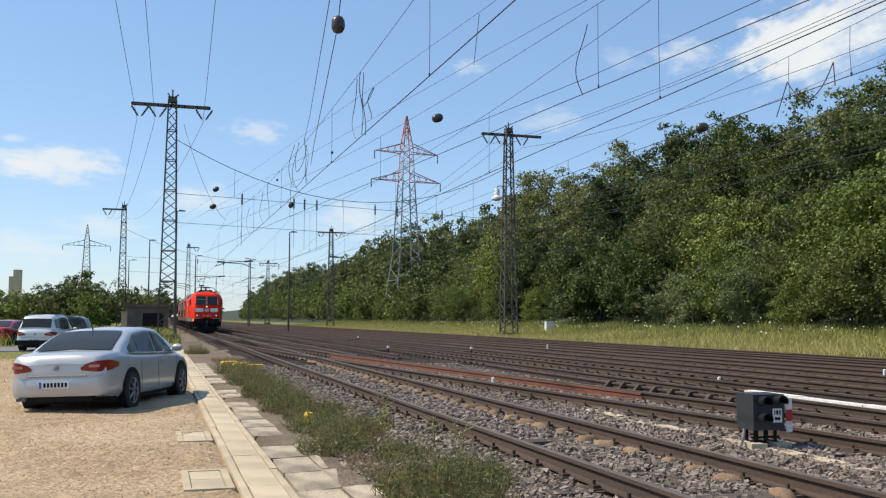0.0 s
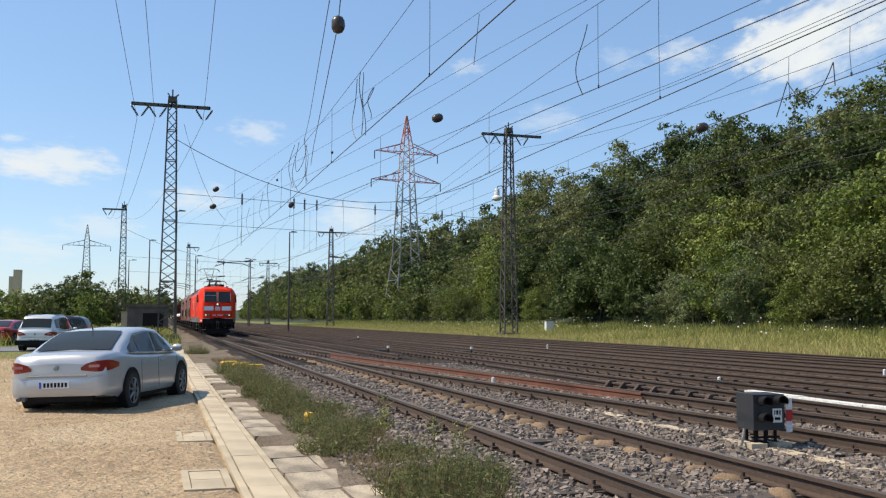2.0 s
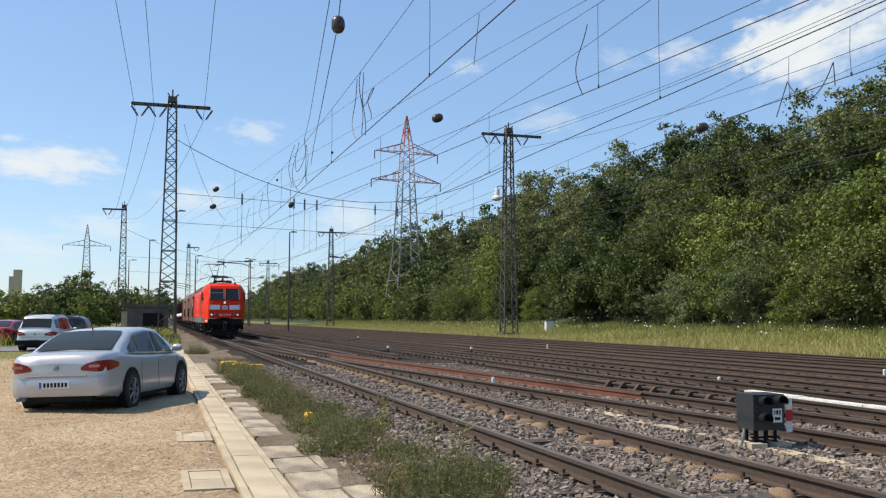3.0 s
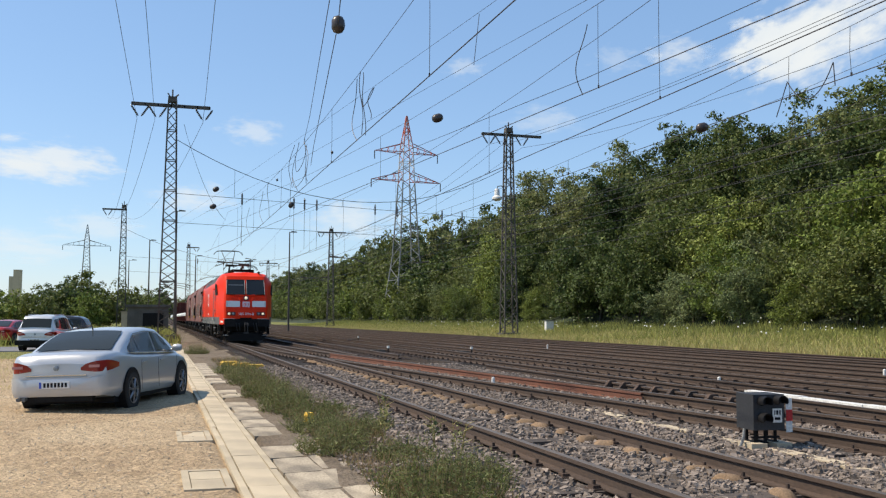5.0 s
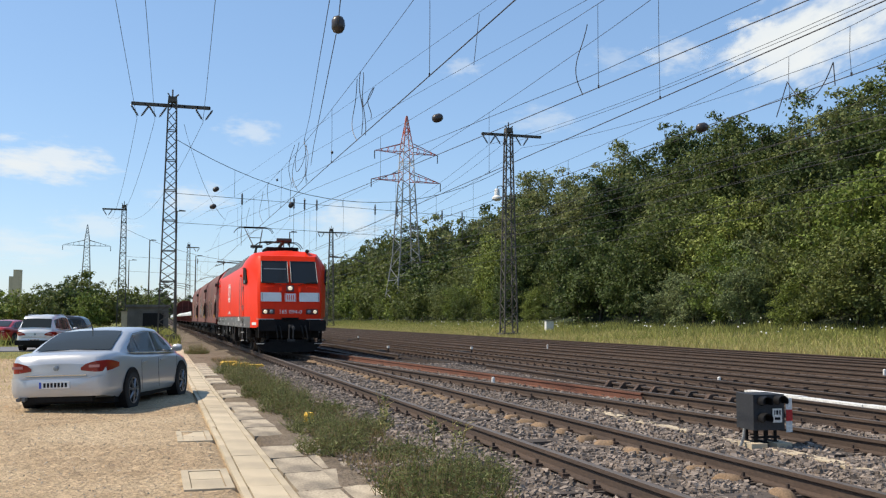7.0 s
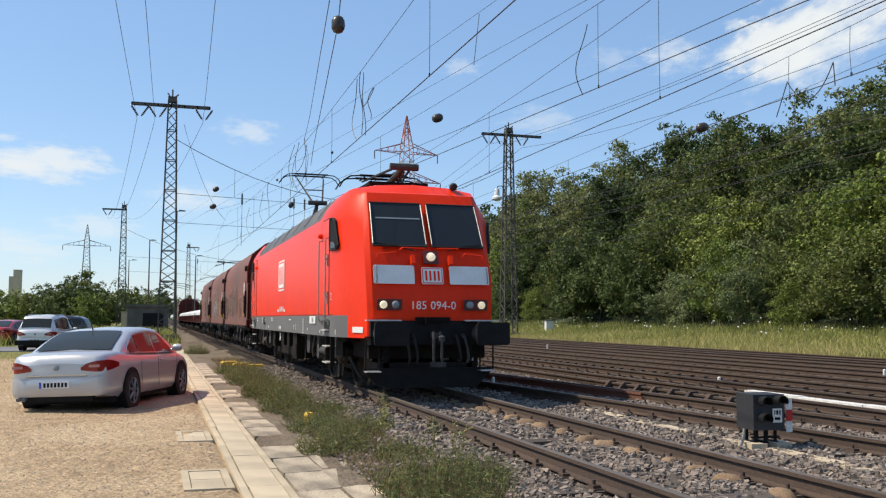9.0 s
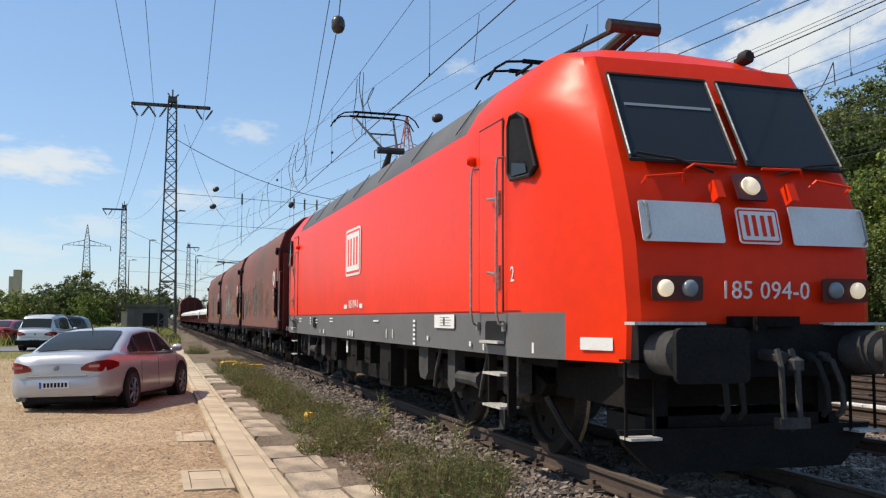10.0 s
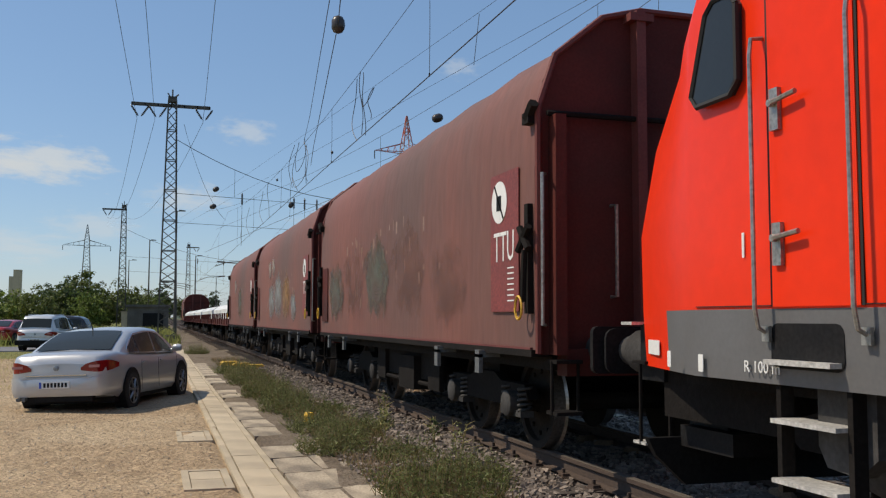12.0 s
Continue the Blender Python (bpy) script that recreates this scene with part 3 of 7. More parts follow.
catenary_mast(0.66, 62.0, 15.6, 2.5, 2.36, "tall brown steel lattice catenary mast", (-2.0, -0.9, 2.0))
catenary_mast(27.3, 70.6, 16.95, 2.3, 2.85, "tall brown steel lattice catenary mast beside the meadow", (-1.7, -0.6, 1.2))
catenary_mast(-4.3, 126, 15.8, 2.6, 0.3, "distant lattice catenary mast with a one-sided arm", (-2.0,))
catenary_mast(27.0, 150, 15.9, 2.2, 2.4, "distant lattice catenary mast beyond the meadow", (-1.7, 1.2))
catenary_mast(5.8, 190, 15.8, 0.4, 2.0, "far lattice catenary mast in the yard", (1.5,))
catenary_mast(27.0, 240, 15.9, 2.2, 2.4, "far lattice catenary mast by the yard", (-1.7, 1.2))

# ---------------------------------------------------------------- train
TRAIN, WHEELS = [], []


# seconds and metres: where the locomotive's front buffers stand along the track
ROLL = ((0, 89.7), (1, 81.4), (2, 73.5), (3, 65.6), (4, 57.6), (5, 49.55), (5.5, 45.35), (6, 41.0), (6.5, 36.78), (7, 32.5), (8, 23.65), (9, 14.72),
        (9.5, 10.3), (10, 5.62), (10.5, 1.16), (11, -3.2), (11.5, -7.6), (12, -12.07))


def train_at(t):
    """Place of the locomotive's front buffers along the track."""
    return float(np.interp(t, [r[0] for r in ROLL], [r[1] for r in ROLL]))


M_RED = mat("traffic_red_paint", (0.86, 0.036, 0.005), (0.80, 0.033, 0.006), 0.7, 0.36, bump=0.02, bscale=8, fine=0.05, coat=0.0, spec=0.16, dirt=(0.55, 0.03, 0.016), dscale=0.9, damt=0.25)
M_LGREY = mat("grey_skirt_paint", (0.135, 0.135, 0.138), (0.115, 0.114, 0.114), 0.8, 0.5, fine=0.08, dirt=(0.09, 0.08, 0.07), dscale=1.5, damt=0.35)
M_ROOF = mat("dark_grey_roof", (0.085, 0.088, 0.09), (0.06, 0.062, 0.062), 1.2, 0.6, fine=0.2, dirt=(0.13, 0.115, 0.10), dscale=0.7, damt=0.5)
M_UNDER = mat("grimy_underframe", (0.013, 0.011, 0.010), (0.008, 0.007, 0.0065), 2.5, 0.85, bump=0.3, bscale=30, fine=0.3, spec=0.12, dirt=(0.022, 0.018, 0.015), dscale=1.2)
M_BOGIE = mat("grey_bogie_parts", (0.075, 0.072, 0.07), (0.042, 0.040, 0.038), 3.0, 0.75, bump=0.2, bscale=30, fine=0.25, spec=0.25, dirt=(0.022, 0.019, 0.017), dscale=1.8, damt=0.8)
M_GLASS = mat("dark_cab_glass", (0.018, 0.022, 0.026), (0.024, 0.028, 0.03), 0.6, 0.06, fine=0.05, spec=0.3)
M_SEAL = plain("rubber_seal", (0.012, 0.012, 0.012), 0.8)
M_WHITESTRIPE = mat("white_warning_paint", (0.78, 0.78, 0.75), (0.70, 0.69, 0.66), 3.0, 0.5, fine=0.06)
M_LAMP = plain("lit_headlight", (0.85, 0.72, 0.52), 0.2, emit=0.5)
M_LAMPDARK = plain("headlight_housing", (0.09, 0.018, 0.016), 0.3)
M_TAIL = plain("grey_lens", (0.22, 0.25, 0.27), 0.15)
M_STEELBAR = mat("bare_handrail_steel", (0.40, 0.39, 0.36), (0.26, 0.25, 0.23), 4.0, 0.4, 0.7)
M_STEP = mat("step_tread", (0.62, 0.60, 0.56), (0.45, 0.43, 0.40), 6.0, 0.5, 0.3)
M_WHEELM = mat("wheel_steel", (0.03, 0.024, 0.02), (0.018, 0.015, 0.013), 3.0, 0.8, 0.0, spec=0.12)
M_TREAD = mat("wheel_tread", (0.32, 0.29, 0.26), (0.25, 0.22, 0.2), 3.0, 0.35, 0.8)

SIDE_W = (0.97, 1.36, 1.9, 2.5, 3.02, 3.24)


def face_v(w):
    """How far the front stands back, by height."""
    pts = ((0.9, 0.70), (1.28, 0.665), (1.62, 0.65), (1.90, 0.69), (2.22, 0.77), (2.56, 0.93), (3.36, 1.38), (3.56, 1.49), (3.72, 1.95), (3.9, 2.6))
    for (a, va), (b, vb) in zip(pts, pts[1:]):
        if w <= b:
            return va + (vb - va) * (w - a) / (b - a)
    return 2.6


def edge_u(w):
    return 1.09 + 0.03 * min(1, max(0, (w - 1.28) / 0.5)) - 0.05 * max(0, (w - 2.3) / 1.2)


def nose_v(w, f):
    """Along the tapered cab side: f = 0 where the taper starts, 1 at the face."""
    a = 1.95 + max(0, w - 3.0) * 0.35
    return a + f * (face_v(w if w < 3.5 else 3.5 + (w - 3.5) * 0.25) + 0.07 - a)


def nose_side(v, w):
    """Half width of the cab side at v and w."""
    f = (nose_v(w, 0) - v) / (nose_v(w, 0) - nose_v(w, 1))
    if f <= 0:
        return 1.475
    g = f / 0.45 * 0.40 if f < 0.45 else 0.40 + (f - 0.45) / 0.55 * 0.60
    return 1.475 + (edge_u(w) + 0.02 - 1.475) * min(1, g)


def loco_section():
    """Left half from the skirt to the ridge: (half width, height)."""
    return [(1.46, 0.97), (1.47, 1.36), (1.475, 1.9), (1.475, 2.5), (1.47, 3.06), (1.455, 3.24), (1.33, 3.46), (1.16, 3.68), (0.7, 3.76), (0.0, 3.80)]


def loco_body(t):
    half = loco_section()
    full = [(-u, w) for u, w in half] + [(u, w) for u, w in half[-2::-1]]
    mid = 9.45

    def ring(kind, flip):
        out = []
        for u, w in full:
            s = -1 if u < 0 else 1
            a = abs(u)
            if kind == 0:
                p = (u, 3.55 - (0.25 if a < 1.2 else 0), w)
            elif kind == 1:
                p = (u, nose_v(w, 0.0), w)
            elif kind == 2:
                e = min(a, edge_u(w) + 0.60 * (a - edge_u(w)))
                p = (s * e, nose_v(w, 0.45), w)
            else:
                e = min(a, edge_u(w) + (0.0 if w > 3 else 0.02))
                ww = w if w < 3.5 else 3.5 + (w - 3.5) * 0.35
                p = (s * e, face_v(ww) + 0.07, ww)
            out.append((p[0], p[1] if not flip else 2 * mid - p[1], p[2]))
        return out

    def taper_cut(flip):
        """Where the grey band ends on the tapered nose side."""
        return [(x, y, z) for x, y, z in ring(2, flip)]

    bm = bmesh.new()
    rings = [ring(3, False), taper_cut(False), ring(1, False), ring(0, False), ring(0, True), ring(1, True), taper_cut(True), ring(3, True)]
    vs = loft(bm, rings, close=False)
    for f in bm.faces:
        c = f.calc_center_median()
        end = min(c.y, 2 * mid - c.y)
        if c.z < 1.36 and end > 1.1:
            f.material_index = 1
        elif c.z > 3.19 and end > 3.6:
            f.material_index = 2
    # front faces: strips from one edge to the other, bowed slightly forward
    for vring, flip in ((vs[0], False), (vs[-1], True)):
        sgn = -1 if not flip else 1
        n = len(full)
        k = n // 2
        cols = []
        for i in range(k + 1):
            a, b = vring[i], vring[n - 1 - i]
            if i == k:
                cols.append([a])
                continue
            row = [a]
            for q in (0.04, 0.5, 0.96):
                p = a.co.lerp(b.co, q)
                p.y += sgn * (0.06 if q != 0.5 else 0.10)
                row.append(bm.verts.new(p))
            cols.append(row + [b])
        for r0, r1 in zip(cols, cols[1:]):
            if len(r1) == 1:
                for j in range(4):
                    bm.faces.new((r0[j], r0[j + 1], r1[0]))
            else:
                for j in range(4):
                    bm.faces.new((r0[j], r0[j + 1], r1[j + 1], r1[j]))
        bm.faces.new([*cols[0]] + [bm.verts.new((1.0, vring[0].co.y - sgn * 0.4, 0.97)), bm.verts.new((-1.0, vring[0].co.y - sgn * 0.4, 0.97))])
    part("body", bm, [M_RED, M_LGREY, M_ROOF], t, "bright red body shell with a grey skirt", smooth=28)


def on_front(u, w, out=0.0, flip=False):
    """A point on the front face and its lean, as a pose whose z looks out of the face."""
    e = 0.01
    lean = math.degrees(math.atan2(face_v(w + e) - face_v(w - e), 2 * e))
    bow = 0.03 * (1 - (u / 1.1) ** 2)
    m = pose(u, face_v(w) - 0.02 - bow - out, w) @ pose(0, 0, 0, 90 - lean, 0, 0)
    return (pose(0, 18.9, 0, 0, 0, 180) @ m) if flip else m


def panel(bm, w, h, d, r=0.03, seg=3):
    """A flat plate with rounded corners, lying in xy and d thick."""
    pts = []
    for cx, cy, a0 in ((w / 2 - r, h / 2 - r, 0), (-w / 2 + r, h / 2 - r, 90), (-w / 2 + r, -h / 2 + r, 180), (w / 2 - r, -h / 2 + r, 270)):
        for i in range(seg + 1):
            a = radians(a0 + 90 * i / seg)
            pts.append((cx + r * math.cos(a), cy + r * math.sin(a)))
    prism(bm, pts, 0, d, "z")


def quad_plate(bm, pts, d):
    """A plate over four corner points, d thick along its normal."""
    p = [Vector(q) for q in pts]
    n = (p[1] - p[0]).cross(p[2] - p[1]).normalized() * d
    lo, hi = [bm.verts.new(q) for q in p], [bm.verts.new(q + n) for q in p]
    bm.faces.new(lo[::-1])
    bm.faces.new(hi)
    for i in range(4):
        bm.faces.new((lo[i], lo[(i + 1) % 4], hi[(i + 1) % 4], hi[i]))


def emblem(t, at, s, name="emblem"):
    """The operator's mark as plain shapes: a white square with red bars."""
    bm = bmesh.new()
    panel(bm, 1.30 * s, 1.0 * s, 0.004, 0.10 * s)
    e = part(name, bm, M_WHITESTRIPE, t, "white rounded emblem with a red frame and bars", at=at)
    bm = bmesh.new()
    panel(bm, 1.20 * s, 0.90 * s, 0.003, 0.07 * s)
    part("frame", bm, M_RED, e, at=pose(0, 0, 0.004))
    bm = bmesh.new()
    panel(bm, 1.10 * s, 0.80 * s, 0.003, 0.03 * s)
    part("field", bm, M_WHITESTRIPE, e, at=pose(0, 0, 0.007))
    for cx in (-0.25, 0.25):
        bm = bmesh.new()
        for x0, x1 in ((-0.18, -0.06), (0.06, 0.18)):
            bx(bm, (cx + x0) * s, (cx + x1) * s, -0.29 * s, 0.29 * s, 0, 0.003)
        part("bar", bm, M_RED, e, at=pose(0, 0, 0.010))


def front_end(t, flip):
    for s in (-1, 1):
        # windscreens: frame and glass follow the slope of the face
        bm = bmesh.new()
        quad = [(s * 0.055, 2.56), (s * 1.0, 2.56), (s * 0.975, 3.36), (s * 0.055, 3.36)]
        def world_of(u, w, out):
            return on_front(u, w, out, flip) @ Vector((0, 0, 0))
        quad_plate(bm, [world_of(u, w, 0.035) for u, w in (quad if s > 0 else quad[::-1])], 0.012)
        ws = part("windscreen", bm, M_GLASS, t, "dark slanted windscreen pane")
        bm = bmesh.new()
        ring = [world_of(u, w, 0.05) for u, w in quad]
        for a, b in zip(ring, ring[1:] + ring[:1]):
            rod(bm, a, b, 0.016, n=5)
        part("window_seal", bm, M_SEAL, ws)
        bm = bmesh.new()
        rod(bm, world_of(s * 1.0, 2.60, 0.065), world_of(s * 0.972, 3.34, 0.065), 0.010, n=5)
        rod(bm, world_of(s * 0.052, 2.60, 0.065), world_of(s * 0.052, 3.34, 0.065), 0.010, n=5)
        part("bright_trim", bm, M_STEELBAR, ws)
        bm = bmesh.new()
        quad_plate(bm, [world_of(u, w, 0.055) for u, w in ((s * 0.1, 3.06), (s * 0.9, 3.06), (s * 0.9, 3.085), (s * 0.1, 3.085))], 0.004)
        if s < 0:
            part("sun_blind_bar", bm, M_TAIL, ws)
        else:
            bm.free()
        # wiper
        bm = bmesh.new()
        tube(bm, [world_of(s * 0.3, 2.48, 0.06), world_of(s * 0.62, 2.58, 0.08), world_of(s * 0.96, 2.62, 0.08)], 0.012, 5)
        part("wiper", bm, M_SEAL, t)
        # white panels
        bm = bmesh.new()
        panel(bm, 0.72, 0.33, 0.006, 0.02)
        part("white_panel", bm, M_WHITESTRIPE, t, "white warning panel", at=on_front(s * 0.675, 2.055, 0.035, flip))
        bm = bmesh.new()
        a = [on_front(s * (0.99 if s < 0 else 0.99), w, o, flip) @ Vector((0, 0, 0)) for w, o in ((2.2, 0.06), (2.18, 0.1), (1.95, 0.1), (1.92, 0.06))]
        tube(bm, a, 0.013, 5)
        part("grab_iron", bm, M_STEELBAR, t)
        # upper red hand rails
        bm = bmesh.new()
        a = [on_front(s * u, w, o, flip) @ Vector((0, 0, 0)) for u, w, o in ((0.95, 2.36, 0.04), (0.95, 2.40, 0.12), (0.62, 2.44, 0.12), (0.58, 2.38, 0.04))]
        tube(bm, a, 0.013, 5)
        a = [on_front(s * u, w, o, flip) @ Vector((0, 0, 0)) for u, w, o in ((0.56, 2.48, 0.04), (0.5, 2.53, 0.12), (0.12, 2.52, 0.12))]
        tube(bm, a, 0.011, 5)
        part("hand_rail", bm, M_RED, t)
        bm = bmesh.new()
        bx(bm, -0.035, 0.035, -0.09, 0.07, 0, 0.09)
        part("lifting_lug", bm, M_RED, t, bevel=0.012, at=on_front(s * 0.34, 2.30, 0.03, flip))
        # head lamps
        bm = bmesh.new()
        panel(bm, 0.44, 0.19, 0.015, 0.03)
        hl = part("headlight_housing", bm, M_LAMPDARK, t, "recessed lamp pair, outer lamp lit", at=on_front(s * 0.765, 1.54, 0.025, flip))
        for du, m2 in ((0.11, M_LAMP if not flip else M_TAIL), (-0.10, M_TAIL)):
            bm = bmesh.new()
            lathe(bm, [(0.066, 0.0), (0.066, 0.025), (0.055, 0.04), (0.03, 0.05)], 16)
            part("lamp_lens", bm, m2, hl, at=pose(s * du * (-1 if flip else 1), 0, 0.012), smooth=40)
        # buffers
        bm = bmesh.new()
        lathe(bm, [(0.17, -0.62), (0.17, -0.30), (0.12, -0.28), (0.12, -0.10), (0.11, -0.04)], 16, pose(0, 0, 0, 90, 0, 0) @ pose(0, 0, 0, 0, 0, 0))
        at = pose(s * 0.875, 0, 1.055)
        at = pose(0, 18.9, 0, 0, 0, 180) @ at if flip else at
        bf = part("buffer", bm, M_BOGIE, t, "grey steel buffer with a black plate", smooth=40, at=at @ pose(0, 0, 0, 0, 0, 180) @ pose(0, 0, 0, 0, 0, 180))
        bm = bmesh.new()
        panel(bm, 0.58, 0.38, 0.05, 0.05)
        part("buffer_plate", bm, M_BLACK, bf, bevel=0.01, at=pose(0, 0, 0, 90, 0, 0))
        bm = bmesh.new()
        bx(bm, s * 0.875 - 0.3, s * 0.875 + 0.3, 0.5, 0.66, 1.262, 1.285)
        part("buffer_step", bm, M_STEP, t, at=pose(0, 18.9, 0, 0, 0, 180) if flip else pose(0, 0, 0))
        bm = bmesh.new()
        bx(bm, s * 1.02 - 0.13, s * 1.02 + 0.13, 0.62, 0.8, 0.40, 0.42)
        part("step_tread", bm, M_STEP, t, at=pose(0, 18.9, 0, 0, 0, 180) if flip else pose(0, 0, 0))
        bm = bmesh.new()
        bx(bm, s * 1.02 - 0.13, s * 1.02 + 0.13, 0.62, 0.8, 0.98, 1.0)
        for u in (0.90, 1.14):
            rod(bm, (s * u, 0.72, 0.99), (s * u, 0.72, 0.40), 0.014)
        part("corner_step", bm, M_UNDER, t, at=pose(0, 18.9, 0, 0, 0, 180) if flip else pose(0, 0, 0))
    M = pose(0, 18.9, 0, 0, 0, 180) if flip else pose(0, 0, 0)
    bm = bmesh.new()
    panel(bm, 0.27, 0.25, 0.02, 0.02)
    top = part("top_headlight", bm, M_LAMPDARK, t, "square-framed upper headlight", at=on_front(0, 2.36, 0.035, flip))
    bm = bmesh.new()
    lathe(bm, [(0.08, 0.0), (0.08, 0.025), (0.06, 0.04), (0.02, 0.048)], 16)
    part("lamp_lens", bm, M_LAMP if not flip else M_TAIL, top, at=pose(0, 0, 0.02), smooth=40)
    emblem(t, on_front(0, 2.04, 0.04, flip), 0.30)
    letters("185 094-0", 0.20, M_WHITESTRIPE, t, on_front(0, 1.525, 0.045, flip), "running_number")
    # buffer beam, coupling, hoses, plough
    bm = bmesh.new()
    bx(bm, -1.08, 1.08, 0.62, 0.95, 0.86, 1.27)
    part("buffer_beam", bm, M_BLACK, t, at=M, bevel=0.02)
    bm = bmesh.new()
    bx(bm, -0.30, 0.30, 0.55, 0.70, 1.25, 1.33)
    bx(bm, -0.16, -0.08, 0.45, 0.6, 1.22, 1.33)
    part("coupling_bracket", bm, M_UNDER, t, at=M, bevel=0.01)
    bm = bmesh.new()
    rod(bm, (0, 0.7, 1.04), (0, 0.36, 1.02), 0.05)
    tube(bm, [(-0.06, 0.36, 1.08), (-0.07, 0.30, 0.95), (-0.07, 0.28, 0.55), (0, 0.28, 0.5), (0.07, 0.28, 0.55), (0.07, 0.30, 0.95), (0.06, 0.36, 1.08)], 0.024)
    bx(bm, -0.13, 0.13, 0.24, 0.32, 0.50, 0.58)
    lathe(bm, [(0.02, 0), (0.06, 0.03), (0.06, 0.1), (0.02, 0.13)], 8, pose(0.08, 0.33, 0.9))
    part("screw_coupling", bm, M_BOGIE, t, "heavy grey screw coupling", at=M)
    for u in (-0.5, -0.36, 0.40, 0.54):
        bm = bmesh.new()
        tube(bm, [(u, 0.62, 1.02), (u, 0.48, 0.98), (u + 0.03, 0.42, 0.8), (u + 0.06, 0.44, 0.62), (u + 0.05, 0.5, 0.56)], 0.024, 7)
        rod(bm, (u, 0.62, 1.02), (u, 0.54, 1.01), 0.04)
        part("brake_hose", bm, M_BOGIE if u > 0.5 else M_SEAL, t, at=M)
    bm = bmesh.new()
    prism(bm, [(-1.16, 0.46), (-1.10, 0.34), (-0.86, 0.12), (0.86, 0.12), (1.10, 0.34), (1.16, 0.46)], 0.80, 0.86)
    bx(bm, -0.9, 0.9, 0.86, 1.5, 0.4, 0.55)
    bx(bm, -0.8, -0.7, 0.86, 1.3, 0.4, 0.9)
    bx(bm, 0.7, 0.8, 0.86, 1.3, 0.4, 0.9)
    part("snow_plough", bm, M_BLACK, t, "black obstacle deflector with bent corners", at=M)
    bm = bmesh.new()
    bx(bm, -1.05, 1.05, 0.9, 2.2, 0.62, 0.98)
    part("under_cab_box", bm, M_UNDER, t, at=M, bevel=0.03)
    # roof horns
    for u in (0.75,):
        bm = bmesh.new()
        lathe(bm, [(0.025, 0), (0.04, 0.05), (0.07, 0.10), (0.07, 0.18), (0.05, 0.21)], 10, pose(u, 1.95, 3.78, 90, 0, 0))
        rod(bm, (u, 1.95, 3.6), (u, 1.95, 3.8), 0.03)
        part("horn", bm, M_SEAL, t, at=M, smooth=40)


